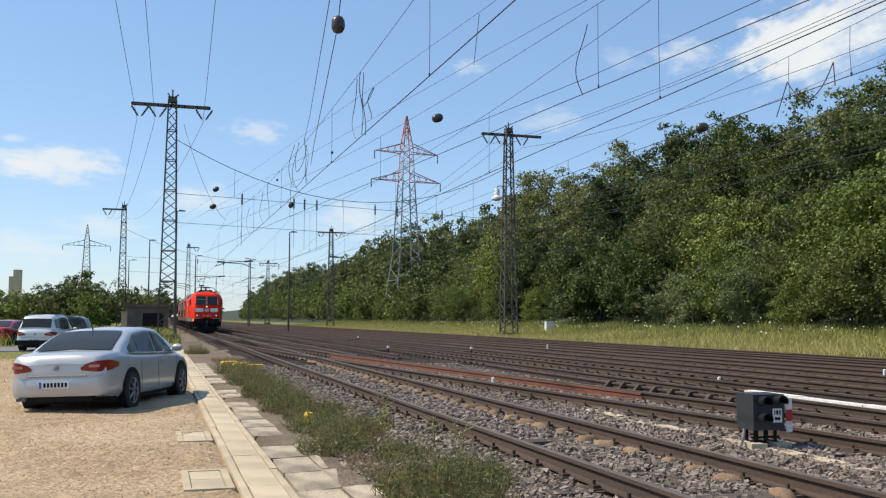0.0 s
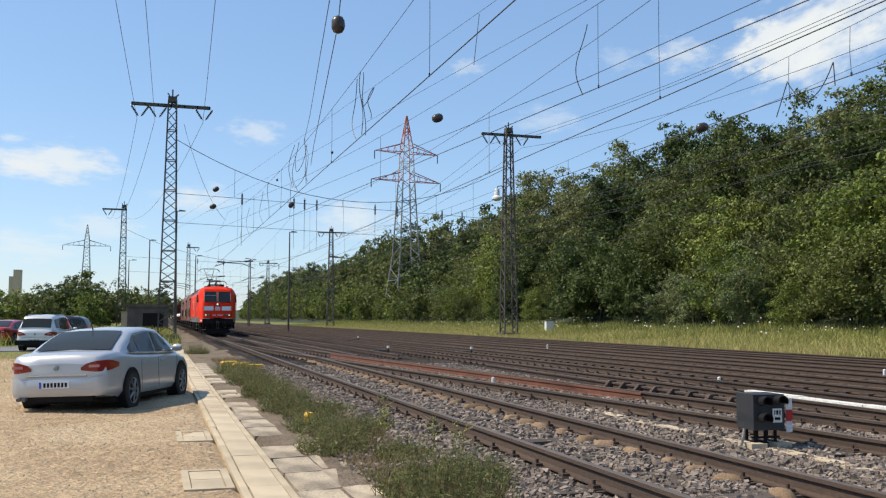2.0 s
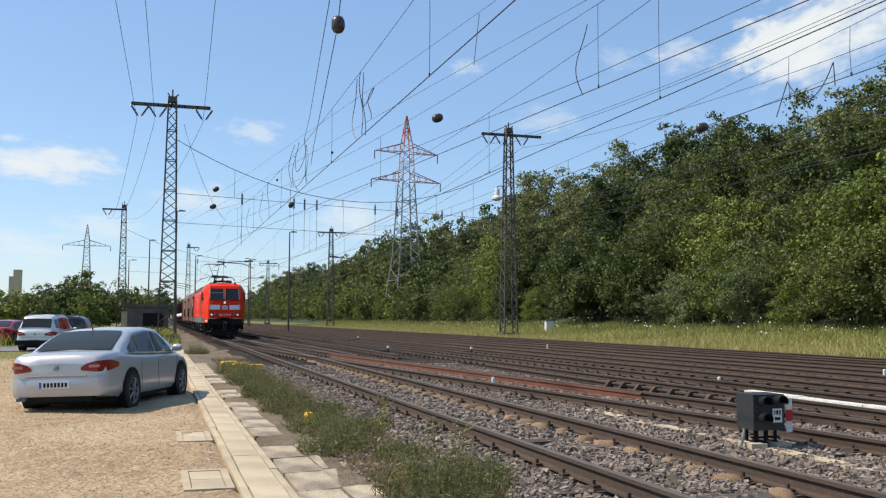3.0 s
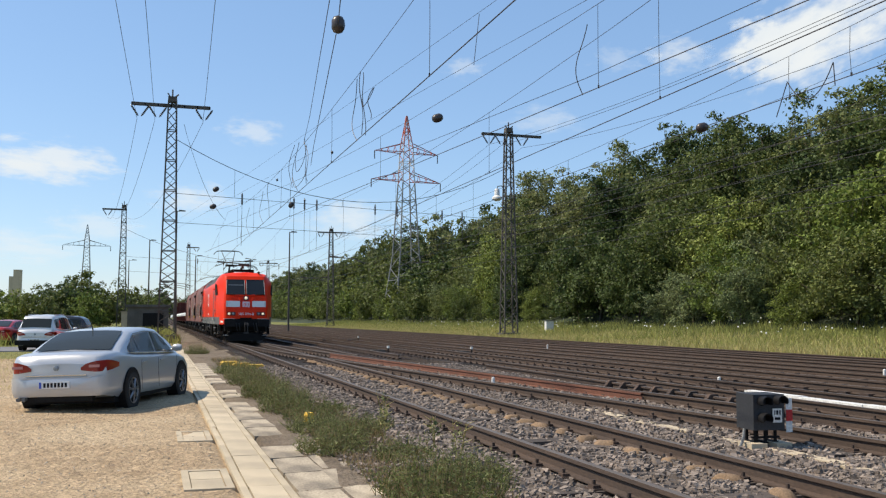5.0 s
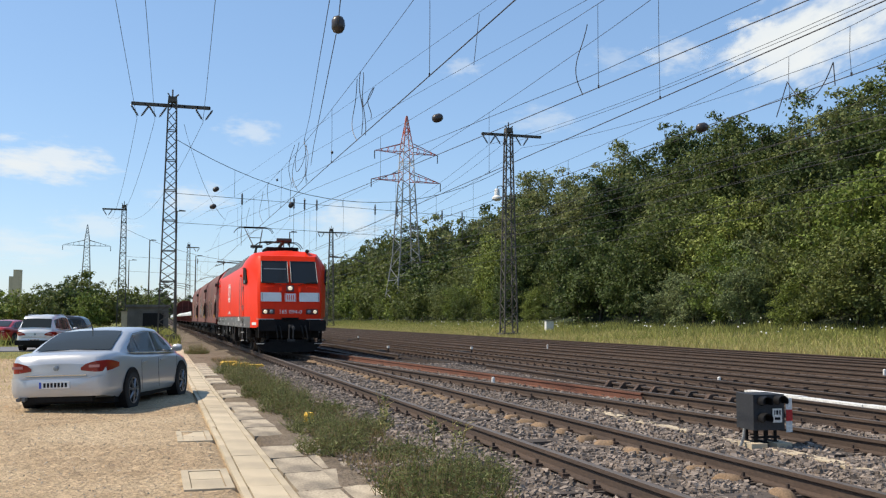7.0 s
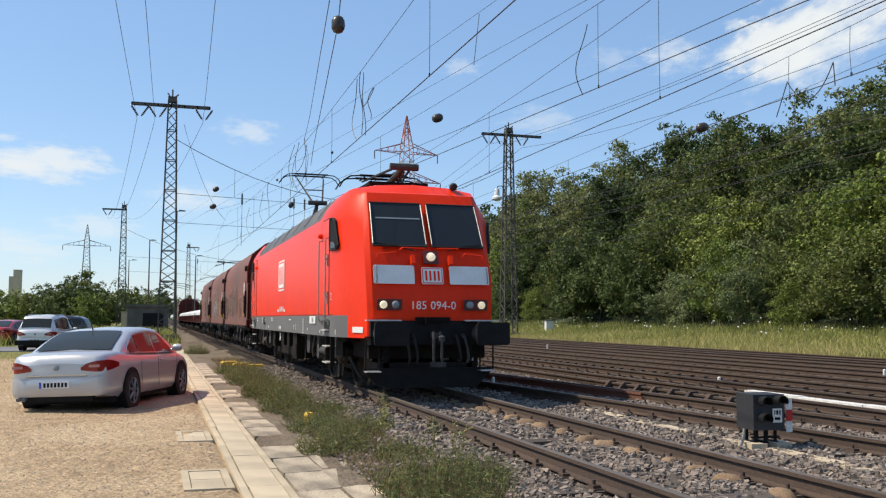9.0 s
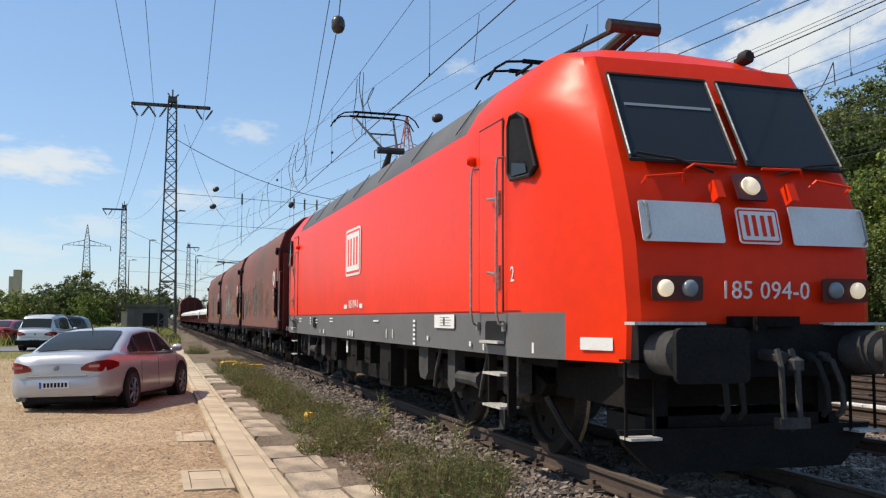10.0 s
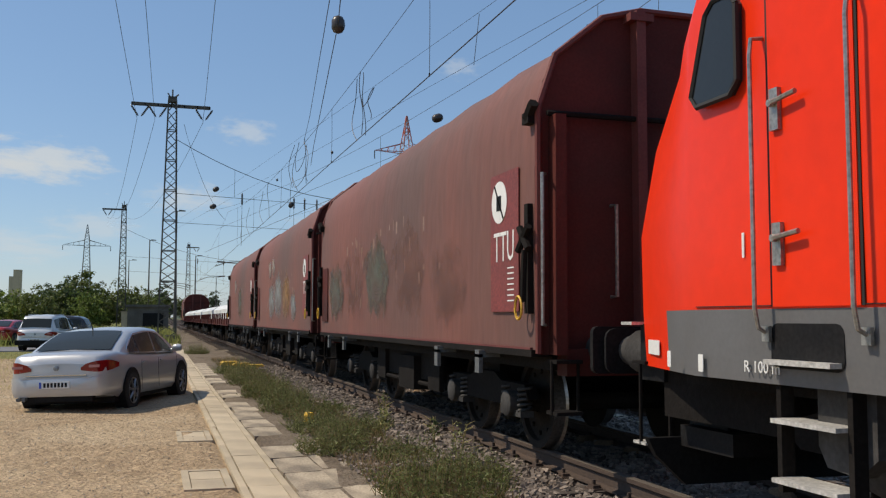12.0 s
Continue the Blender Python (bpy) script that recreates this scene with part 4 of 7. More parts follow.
def side_details(t, s, ends):
    """Doors, rails, steps and markings on one side; s = -1 or 1."""
    U = 1.478
    face = lambda v, w, o=0.0: pose(s * (U + o), v, w) @ (pose(0, 0, 0, 90, 0, -90) if s < 0 else pose(0, 0, 0, 90, 0, 90))
    for flip in (False, True):
        V = (lambda v: 18.6 - v) if flip else (lambda v: v)
        # door leaf: panel standing 8 mm proud
        bm = bmesh.new()
        y0, y1 = sorted((V(2.43), V(3.06)))
        bx(bm, s * 1.465, s * (U + 0.006), y0, y1, 1.37, 3.16)
        d = part("cab_door", bm, M_RED, t, "red cab door", bevel=0.012)
        bm = bmesh.new()
        for v in (y0 - 0.012, y1 + 0.012):
            bx(bm, s * (U - 0.004), s * (U + 0.002), v - 0.008, v + 0.008, 1.37, 3.18)
        bx(bm, s * (U - 0.004), s * (U + 0.002), y0 - 0.02, y1 + 0.02, 3.165, 3.18)
        part("door_gap", bm, M_SEAL, d)
        for w in (1.72, 2.42):
            bm = bmesh.new()
            v = V(2.50)
            bx(bm, s * U, s * (U + 0.03), v - 0.035, v + 0.035, w - 0.14, w + 0.08)
            rod(bm, (s * (U + 0.05), v, w), (s * (U + 0.05), v + (0.2 if not flip else -0.2) * 1.0, w + 0.02), 0.014)
            rod(bm, (s * U, v, w), (s * (U + 0.06), v, w), 0.02)
            part("door_handle", bm, M_STEELBAR, d, "bright metal door handle")
        for v in (V(3.10), V(2.38)):
            bm = bmesh.new()
            tube(bm, [(s * U, v, 2.80), (s * (U + 0.07), v, 2.79), (s * (U + 0.08), v, 2.7), (s * (U + 0.08), v, 1.36), (s * (U + 0.06), v, 1.26), (s * U, v, 1.23)], 0.0125, 7)
            bx(bm, s * U, s * (U + 0.02), v - 0.03, v + 0.03, 1.19, 1.27)
            part("handrail", bm, M_STEELBAR, t, "long bare steel handrail")
        # side window, its front edge slanted with the nose
        bm = bmesh.new()
        pts = [(V(2.20), 3.05), (V(2.20), 2.62), (V(2.13), 2.55), (V(1.80), 2.55), (V(1.74), 2.62), (V(1.90), 3.07), (V(1.98), 3.13), (V(2.14), 3.13)]
        ring = [(s * (nose_side(v if not flip else 18.9 - v, w) + 0.024), v, w) for v, w in pts]
        hi = [bm.verts.new((x + s * 0.012, y, z)) for x, y, z in ring]
        lo = [bm.verts.new((x - s * 0.03, y, z)) for x, y, z in ring]
        bm.faces.new(hi)
        for i in range(len(hi)):
            bm.faces.new((hi[i], hi[(i + 1) % len(hi)], lo[(i + 1) % len(hi)], lo[i]))
        # left front window stands open: a black plate paints the unlit cab behind it
        opened = not flip and s < 0
        sw = part("side_window", bm, M_BLACK if opened else M_GLASS, t, "open cab side window, its unlit inside painted as a black plate" if opened else "dark cab side window")
        if opened:
            bm = bmesh.new()
            low = [(2.10, 2.58), (1.84, 2.58), (1.86, 2.66), (1.93, 2.70), (2.10, 2.70)]
            bm.faces.new([bm.verts.new((s * (nose_side(v, w) + 0.042), v, w)) for v, w in low])
            part("lowered_pane", bm, M_GLASS, sw)
        bm = bmesh.new()
        tube(bm, [(x + s * 0.012, y, z) for x, y, z in ring + ring[:1]], 0.018, 5)
        part("window_seal", bm, M_SEAL, sw)
        # step opening, its shade painted as a flat black plate, and ladder
        bm = bmesh.new()
        panel(bm, 0.54, 0.23, 0.004, 0.05)
        rc = part("step_recess_shade", bm, M_BLACK, t, "flat black plate painted as the shade of a step opening", at=face(V(2.66), 1.17, -0.012))
        bm = bmesh.new()
        bx(bm, s * 1.42, s * (U + 0.06), V(2.66) - 0.25, V(2.66) + 0.25, 1.075, 1.10)
        part("step_tread", bm, M_STEP, t)
        for w in (0.80, 0.50):
            bm = bmesh.new()
            bx(bm, s * 1.32, s * (U + 0.03), V(2.66) - 0.24, V(2.66) + 0.24, w - 0.022, w)
            part("step_tread", bm, M_STEP, t)
        for dv in (-0.26, 0.26):
            bm = bmesh.new()
            bx(bm, s * 1.36, s * 1.44, V(2.66) + dv - 0.018, V(2.66) + dv + 0.018, 0.42, 0.98)
            part("ladder_stile", bm, M_UNDER, t)
        bm = bmesh.new()
        lathe(bm, [(0.05, 0), (0.055, 0.03), (0.03, 0.08)], 10, pose(s * U, V(3.25), 2.90) @ pose(0, 0, 0, 0, 90 * s, 0))
        part("side_lamp", bm, M_RED, t, smooth=40)
        # small white label on the nose
        bm = bmesh.new()
        panel(bm, 0.36, 0.10, 0.004, 0.01)
        turn = 18.2
        m = pose(s * 1.213, 1.05 if not flip else 17.85, 1.11) @ pose(0, 0, 0, 0, 0, (turn if not flip else -turn) * s * -1) @ (pose(0, 0, 0, 90, 0, -90) if s < 0 else pose(0, 0, 0, 90, 0, 90))
        part("nose_label", bm, M_WHITESTRIPE, t, at=m)
        letters("2" if not flip else "1", 0.2, M_WHITESTRIPE, t, face(V(2.18), 1.70, 0.002), "cab_number")
    emblem(t, face(9.29, 2.39, 0.004) @ Matrix.Diagonal((1.06, 0.90, 1, 1)), 0.86)
    letters("185 094-0", 0.19, M_WHITESTRIPE, t, face(9.25, 1.53, 0.004), "running_number")
    for dv, w in ((0.62, 0.26), (-0.60, 0.22)):
        bm = bmesh.new()
        panel(bm, w, 0.07, 0.003, 0.01)
        part("print_bar", bm, M_WHITESTRIPE, t, at=face(9.25 + dv, 1.50, 0.004))
    # line between red and grey, and stencilled marks on the skirt
    bm = bmesh.new()
    bx(bm, s * (U - 0.006), s * (U + 0.001), 2.0, 16.9, 1.374, 1.379)
    part("skirt_joint", bm, M_SEAL, t)
    bm = bmesh.new()
    panel(bm, 0.74, 0.15, 0.004, 0.01)
    pl = part("data_plate", bm, M_WHITESTRIPE, t, "white data plate with small print", at=face(4.24, 1.275, 0.004))
    bm = bmesh.new()
    for i in range(4):
        bx(bm, -0.15, 0.25 - 0.05 * (i % 2), -0.05 + 0.03 * i, -0.043 + 0.03 * i, 0, 0.002)
    panel(bm, 0.07, 0.08, 0.002, 0.02)
    part("print", bm, M_LGREY, pl, at=pose(0, 0, 0.004))
    rng = random.Random(4)
    marks = [(2.95, 1.03, 0.03, 0.06), (3.35, 1.05, 0.05, 0.05), (4.9, 1.08, 0.05, 0.05), (6.6, 1.10, 0.03, 0.12), (6.95, 1.10, 0.03, 0.12), (9.3, 1.06, 0.08, 0.09), (9.48, 1.07, 0.08, 0.09), (9.66, 1.06, 0.06, 0.08),
             (12.0, 1.06, 0.09, 0.08), (12.4, 1.06, 0.04, 0.08), (17.2, 1.06, 0.04, 0.1), (16.85, 1.05, 0.05, 0.1), (1.7, 1.06, 0.04, 0.09)]
    for v, w, a, b in marks:
        bm = bmesh.new()
        panel(bm, a, b, 0.003, 0.006)
        part("stencil_mark", bm, M_WHITESTRIPE, t, at=face(v, w, 0.003))
    for v0, n, w0 in ((5.5, 6, 1.0), (7.6, 1, 1.27), (11.2, 2, 1.25), (12.9, 2, 1.22), (13.6, 3, 1.2), (15.0, 2, 1.24)):
        for i in range(n):
            bm = bmesh.new()
            panel(bm, 0.10 if n > 2 else 0.34, 0.03 if n > 2 else 0.022, 0.003, 0.004)
            part("stencil_mark", bm, M_WHITESTRIPE, t, at=face(v0, w0 + i * 0.055, 0.003))
    bm = bmesh.new()
    panel(bm, 0.36, 0.20, 0.003, 0.01)
    part("dark_plate", bm, M_UNDER, t, at=face(13.1, 1.22, 0.003))
    letters("R 100 m", 0.09, M_WHITESTRIPE, t, face(16.28, 1.05, 0.003), "stencil")


def wheel_mesh(r, disc=True):
    bm = bmesh.new()
    for s in (-1, 1):
        M = pose(s * 0.75, 0, 0, 0, 90 * s, 0)
        lathe(bm, [(r * 0.2, -0.10), (r * 0.22, 0.06), (r * 0.55, 0.0), (r * 0.82, 0.02), (r * 0.84, 0.07), (r, 0.07), (r, -0.05), (r + 0.028, -0.07), (r * 0.8, -0.07)], 28, M)
        for k in range(10):
            a = k * math.tau / 10
            rod(bm, M @ Vector((r * 0.68 * math.cos(a), r * 0.68 * math.sin(a), 0.0)), M @ Vector((r * 0.68 * math.cos(a), r * 0.68 * math.sin(a), 0.035)), r * 0.055)
    rod(bm, (-0.95, 0, 0), (0.95, 0, 0), 0.09, n=10)
    for f in bm.faces:
        c = f.calc_center_median()
        if math.hypot(c.y, c.z) > r * 0.95:
            f.material_index = 1
    return mesh_of("wheelset", bm, [M_WHEELM, M_TREAD], smooth=35)


def spring_mesh(h, r):
    bm = bmesh.new()
    pts = [(r * math.cos(a), r * math.sin(a), h * a / (math.tau * 5)) for a in [math.tau * 5 * i / 50 for i in range(51)]]
    tube(bm, pts, 0.022, 5)
    return mesh_of("coil_spring", bm, M_BOGIE, smooth=True)


LOCO_WHEEL, WAGON_WHEEL = wheel_mesh(0.625), wheel_mesh(0.46)
SPRING = spring_mesh(0.34, 0.09)


def loco_bogie(t, v):
    bm = bmesh.new()
    for s in (-1, 1):
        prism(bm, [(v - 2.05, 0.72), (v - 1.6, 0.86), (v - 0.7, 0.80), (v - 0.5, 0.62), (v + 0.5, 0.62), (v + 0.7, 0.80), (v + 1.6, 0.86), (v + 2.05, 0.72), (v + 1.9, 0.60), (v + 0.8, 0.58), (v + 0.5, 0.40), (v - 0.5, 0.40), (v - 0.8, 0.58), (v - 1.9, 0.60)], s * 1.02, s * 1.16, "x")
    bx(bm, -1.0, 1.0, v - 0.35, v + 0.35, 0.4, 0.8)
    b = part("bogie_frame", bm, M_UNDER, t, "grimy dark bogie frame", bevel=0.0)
    for s in (-1, 1):
        for dv in (-1.3, 1.3):
            bm = bmesh.new()
            lathe(bm, [(0.10, 0), (0.18, 0.03), (0.18, 0.16), (0.12, 0.20), (0.05, 0.22)], 14, pose(s * 1.0, v + dv, 0.625) @ pose(0, 0, 0, 0, 90 * s, 0))
            bx(bm, s * 1.0, s * 1.14, v + dv - 0.3, v + dv + 0.3, 0.52, 0.62)
            part("axle_box", bm, M_BOGIE, b, smooth=40)
            for k in (-0.25, 0.25):
                shared("coil_spring", SPRING, b, pose(s * 1.08, v + dv + k, 0.56) @ Matrix.Diagonal((0.8, 0.8, 0.75, 1)))
        bm = bmesh.new()
        rod(bm, (s * 1.25, v - 0.55, 0.66), (s * 1.25, v + 0.15, 0.66), 0.075, n=10)
        rod(bm, (s * 1.25, v - 0.62, 0.66), (s * 1.25, v - 0.5, 0.66), 0.095, n=10)
        part("damper", bm, M_BOGIE, b, "grey horizontal yaw damper")
        bm = bmesh.new()
        prism(bm, [(v + 0.15, 0.98), (v + 0.42, 0.98), (v + 0.42, 0.55), (v + 0.30, 0.48), (v + 0.15, 0.55)], s * 1.2, s * 1.32, "x")
        part("damper_bracket", bm, M_BOGIE, b)
        for dv in (-0.9, 0.75):
            bm = bmesh.new()
            tube(bm, [(s * 1.3, v + dv, 0.95), (s * 1.33, v + dv + 0.08, 0.7), (s * 1.3, v + dv + 0.25, 0.5), (s * 1.2, v + dv + 0.42, 0.56), (s * 1.15, v + dv + 0.5, 0.7)], 0.022, 6)
            part("cable", bm, M_BOGIE, b)
        bm = bmesh.new()
        prism(bm, [(v + 1.3 - 0.2, 0.97), (v + 1.3 - 0.2, 0.66), (v + 1.3 - 0.08, 0.56), (v + 1.3 + 0.14, 0.58), (v + 1.3 + 0.2, 0.68), (v + 1.3 + 0.2, 0.97)], s * 1.26, s * 1.36, "x")
        part("lifting_bracket", bm, M_BOGIE, b)
        bm = bmesh.new()
        prism(bm, [(v - 1.3 - 0.5, 0.97), (v - 1.3 - 0.5, 0.62), (v - 1.3 - 0.32, 0.56), (v - 1.3 - 0.1, 0.60), (v - 1.3 - 0.1, 0.97)], s * 1.2, s * 1.33, "x")
        part("sand_box", bm, M_BOGIE, b, bevel=0.02)
        bm = bmesh.new()
        tube(bm, [(s * 1.1, v - 1.9, 0.6), (s * 0.95, v - 1.98, 0.3), (s * 0.8, v - 1.98, 0.12)], 0.03, 6)
        part("sand_pipe", bm, M_BOGIE, b)
        bm = bmesh.new()
        bx(bm, s * 1.02, s * 1.07, v - 0.75, v - 0.6, 0.15, 0.5)
        bx(bm, s * 1.02, s * 1.20, v - 0.75, v - 0.6, 0.15, 0.17)
        part("guard_iron", bm, M_BOGIE, b)
    for dv in (-1.3, 1.3):
        w = shared("wheelset", LOCO_WHEEL, t, pose(0, v + dv, 0.628))
        WHEELS.append((w, v + dv, 0.628, 0.625))


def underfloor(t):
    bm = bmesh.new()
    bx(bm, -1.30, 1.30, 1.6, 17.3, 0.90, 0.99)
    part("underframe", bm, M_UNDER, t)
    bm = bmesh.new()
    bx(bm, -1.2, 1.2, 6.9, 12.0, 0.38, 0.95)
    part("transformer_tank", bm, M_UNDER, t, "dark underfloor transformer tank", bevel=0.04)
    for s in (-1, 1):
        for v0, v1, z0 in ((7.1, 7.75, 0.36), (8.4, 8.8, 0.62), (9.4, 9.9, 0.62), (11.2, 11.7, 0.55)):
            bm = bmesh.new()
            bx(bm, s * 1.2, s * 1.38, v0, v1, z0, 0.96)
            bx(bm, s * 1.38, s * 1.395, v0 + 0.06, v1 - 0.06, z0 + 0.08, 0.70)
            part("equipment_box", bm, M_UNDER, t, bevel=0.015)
        bm = bmesh.new()
        panel(bm, 0.14, 0.2, 0.004, 0.01)
        part("white_plate", bm, M_WHITESTRIPE, t, at=pose(s * 1.36, 10.3, 0.82) @ (pose(0, 0, 0, 90, 0, -90) if s < 0 else pose(0, 0, 0, 90, 0, 90)))


def pantograph(t, v, raised, face):
    """Single-arm pantograph; face = 1 puts the knee towards larger v."""
    g = face
    bm = bmesh.new()
    for u in (-0.55, 0.55):
        bx(bm, u - 0.04, u + 0.04, v - 0.75, v + 0.75, 3.93, 4.0)
        for d in (-0.6, 0.6):
            lathe(bm, [(0.05, 0), (0.09, 0.03), (0.06, 0.07), (0.09, 0.1), (0.06, 0.14), (0.09, 0.17), (0.04, 0.22)], 8, pose(u, v + d, 3.76))
    for d in (-0.7, 0.0, 0.7):
        bx(bm, -0.6, 0.6, v + d - 0.04, v + d + 0.04, 3.93, 4.0)
    p = part("pantograph", bm, M_UNDER, t, "raised dark pantograph" if raised else "folded dark pantograph")
    base = Vector((0, v - g * 0.55, 4.02))
    knee = Vector((0, v + g * 0.95, 4.75)) if raised else Vector((0, v + g * 1.15, 4.24))
    head = Vector((0, v - g * 0.55, 5.78)) if raised else Vector((0, v - g * 0.75, 4.28))
    bm = bmesh.new()
    rod(bm, base, knee, 0.075, 0.055, 8)
    rod(bm, base + Vector((0.16, g * 0.2, 0)), knee + Vector((0, 0, -0.1)), 0.02)
    rod(bm, knee + Vector((-0.28, 0, 0)), knee + Vector((0.28, 0, 0)), 0.07, n=8)
    part("lower_arm", bm, M_BOGIE, p)
    bm = bmesh.new()
    for s in (-1, 1):
        rod(bm, knee + Vector((s * 0.14, 0, 0)), head + Vector((s * 0.42, 0, -0.08)), 0.028, 0.022)
    rod(bm, knee.lerp(head, 0.5) + Vector((-0.28, 0, -0.03)), knee.lerp(head, 0.5) + Vector((0.28, 0, -0.03)), 0.018)
    part("upper_arm", bm, M_BOGIE, p)
    for d in (-0.22, 0.22):
        bm = bmesh.new()
        bx(bm, -0.52, 0.52, head.y + d - 0.02, head.y + d + 0.02, head.z, head.z + 0.045)
        for s in (-1, 1):
            tube(bm, [(s * 0.52, head.y + d, head.z + 0.02), (s * 0.72, head.y + d, head.z), (s * 0.86, head.y + d, head.z - 0.09), (s * 0.95, head.y + d, head.z - 0.24)], 0.016, 5)
        part("contact_strip", bm, M_UNDER, p)
    bm = bmesh.new()
    for s in (-1, 1):
        rod(bm, head + Vector((s * 0.42, -0.24, -0.02)), head + Vector((s * 0.42, 0.24, -0.02)), 0.018)
    part("head_link", bm, M_UNDER, p)


def locomotive():
    t = thing("locomotive", pose(TRACK_X, train_at(0), 0), "bright red electric freight locomotive with grey skirt and white warning panels", "locomotive")
    loco_body(t)
    front_end(t, False)
    front_end(t, True)
    side_details(t, -1, True)
    side_details(t, 1, True)
    underfloor(t)
    for v in (4.20, 14.50):
        loco_bogie(t, v)
    pantograph(t, 13.75, True, -1)
    pantograph(t, 3.75, False, -1)
    # roof equipment
    for v0, v1, h in ((5.4, 7.4, 0.18), (7.8, 11.2, 0.12), (11.5, 12.4, 0.2)):
        bm = bmesh.new()
        bx(bm, -0.75, 0.75, v0, v1, 3.70, 3.76 + h)
        part("roof_box", bm, M_ROOF, t, bevel=0.04)
    bm = bmesh.new()
    tube(bm, [(0.4, 3.2, 4.02), (0.4, 5.0, 4.08), (0.35, 9.0, 4.05), (0.4, 13.2, 4.02)], 0.022, 6)
    part("roof_cable", bm, M_UNDER, t)
    for v in (5.1, 9.0, 12.8, 16.6):
        bm = bmesh.new()
        lathe(bm, [(0.06, 0), (0.11, 0.04), (0.07, 0.09), (0.11, 0.13), (0.07, 0.18), (0.11, 0.22), (0.05, 0.30)], 10, pose(0.4, v, 3.70))
        part("roof_insulator", bm, M_INSUL, t, smooth=40)
    for s in (-1, 1):
        for k in range(7):
            bm = bmesh.new()
            v = 3.9 + k * 1.85
            quad_plate(bm, [(s * 1.452, v, 3.30), (s * 1.452, v + 0.03, 3.30), (s * 1.17, v + 0.03, 3.70), (s * 1.17, v, 3.70)], 0.012 * s)
            part("roof_seam", bm, M_ROOF, t)
    TRAIN.append((t, 0.0))


M_TARP = mat("faded_brown_tarpaulin", (0.20, 0.068, 0.048), (0.145, 0.055, 0.042), 0.5, 0.7, bump=0.12, bscale=9, fine=0.14, dirt=(0.095, 0.06, 0.05), dscale=0.55, damt=0.65, stretch=(1, 1, 0.28))
M_MAROON = mat("maroon_wagon_steel", (0.105, 0.024, 0.019), (0.07, 0.017, 0.014), 1.5, 0.7, fine=0.15, spec=0.15, dirt=(0.05, 0.025, 0.022), dscale=1.2, damt=0.6)
M_RIB = mat("worn_maroon_rib", (0.17, 0.05, 0.042), (0.12, 0.034, 0.03), 2.0, 0.6, fine=0.15, spec=0.25)
M_PANELRED = mat("red_sign_panel", (0.21, 0.036, 0.03), (0.17, 0.034, 0.029), 2.0, 0.6)


def spray_mat(name, c, amount=0.7):
    """Sprayed paint that thins out in a ragged, noisy edge."""
    m = mat("graffiti_" + name, c, tuple(q * 0.7 for q in c), 3.0, 0.75, dirt=(0.12, 0.06, 0.05), dscale=1.6, damt=0.8)
    n, l = m.node_tree.nodes, m.node_tree.links
    tc, nz, ln, sb = n.new("ShaderNodeTexCoord"), n.new("ShaderNodeTexNoise"), n.new("ShaderNodeVectorMath"), n.new("ShaderNodeVectorMath")
    sb.operation, ln.operation = "SUBTRACT", "LENGTH"
    sb.inputs[1].default_value = (0.5, 0.5, 0.5)
    l.new(tc.outputs["Generated"], sb.inputs[0])
    flat = n.new("ShaderNodeVectorMath")
    flat.operation = "MULTIPLY"
    flat.inputs[1].default_value = (1, 1, 0)
    l.new(sb.outputs[0], flat.inputs[0])
    l.new(flat.outputs[0], ln.inputs[0])
    nz.inputs["Scale"].default_value, nz.inputs["Detail"].default_value = 2.2, 7
    l.new(tc.outputs["Object"], nz.inputs["Vector"])
    mm = n.new("ShaderNodeMath")
    mm.operation = "MULTIPLY_ADD"
    mm.inputs[1].default_value, mm.inputs[2].default_value = -1.1, 0.0
    l.new(ln.outputs["Value"], mm.inputs[0])
    l.new(nz.outputs["Fac"], mm.inputs[2])
    mr = n.new("ShaderNodeMapRange")
    mr.inputs["From Min"].default_value, mr.inputs["From Max"].default_value, mr.inputs["To Max"].default_value = 0.06, 0.30, amount
    l.new(mm.outputs[0], mr.inputs["Value"])
    l.new(mr.outputs[0], n["Principled BSDF"].inputs["Alpha"])
    return m


M_GRAF = [spray_mat(n, c, 0.35 if n == "pink_wash" else 0.7) for n, c in (("grey_green", (0.12, 0.13, 0.10)), ("pale_blue", (0.30, 0.33, 0.33)), ("ochre", (0.36, 0.20, 0.08)), ("pale", (0.45, 0.40, 0.36)), ("pink_wash", (0.26, 0.12, 0.095)))]
M_FLECK = mat("flaked_paint_flecks", (0.30, 0.20, 0.16), (0.22, 0.13, 0.10), 6.0, 0.8)
TARP_SECTION = [(-1.43, 1.04), (-1.44, 1.8), (-1.44, 2.6), (-1.42, 3.05), (-1.36, 3.38), (-1.22, 3.64), (-0.95, 3.86), (-0.55, 4.00), (0.0, 4.05)]
END_SECTION = [(-1.40, 1.0), (-1.40, 3.12), (-1.24, 3.60), (-0.78, 3.98), (-0.40, 4.08), (0.40, 4.08), (0.78, 3.98), (1.24, 3.60), (1.40, 3.12), (1.40, 1.0)]


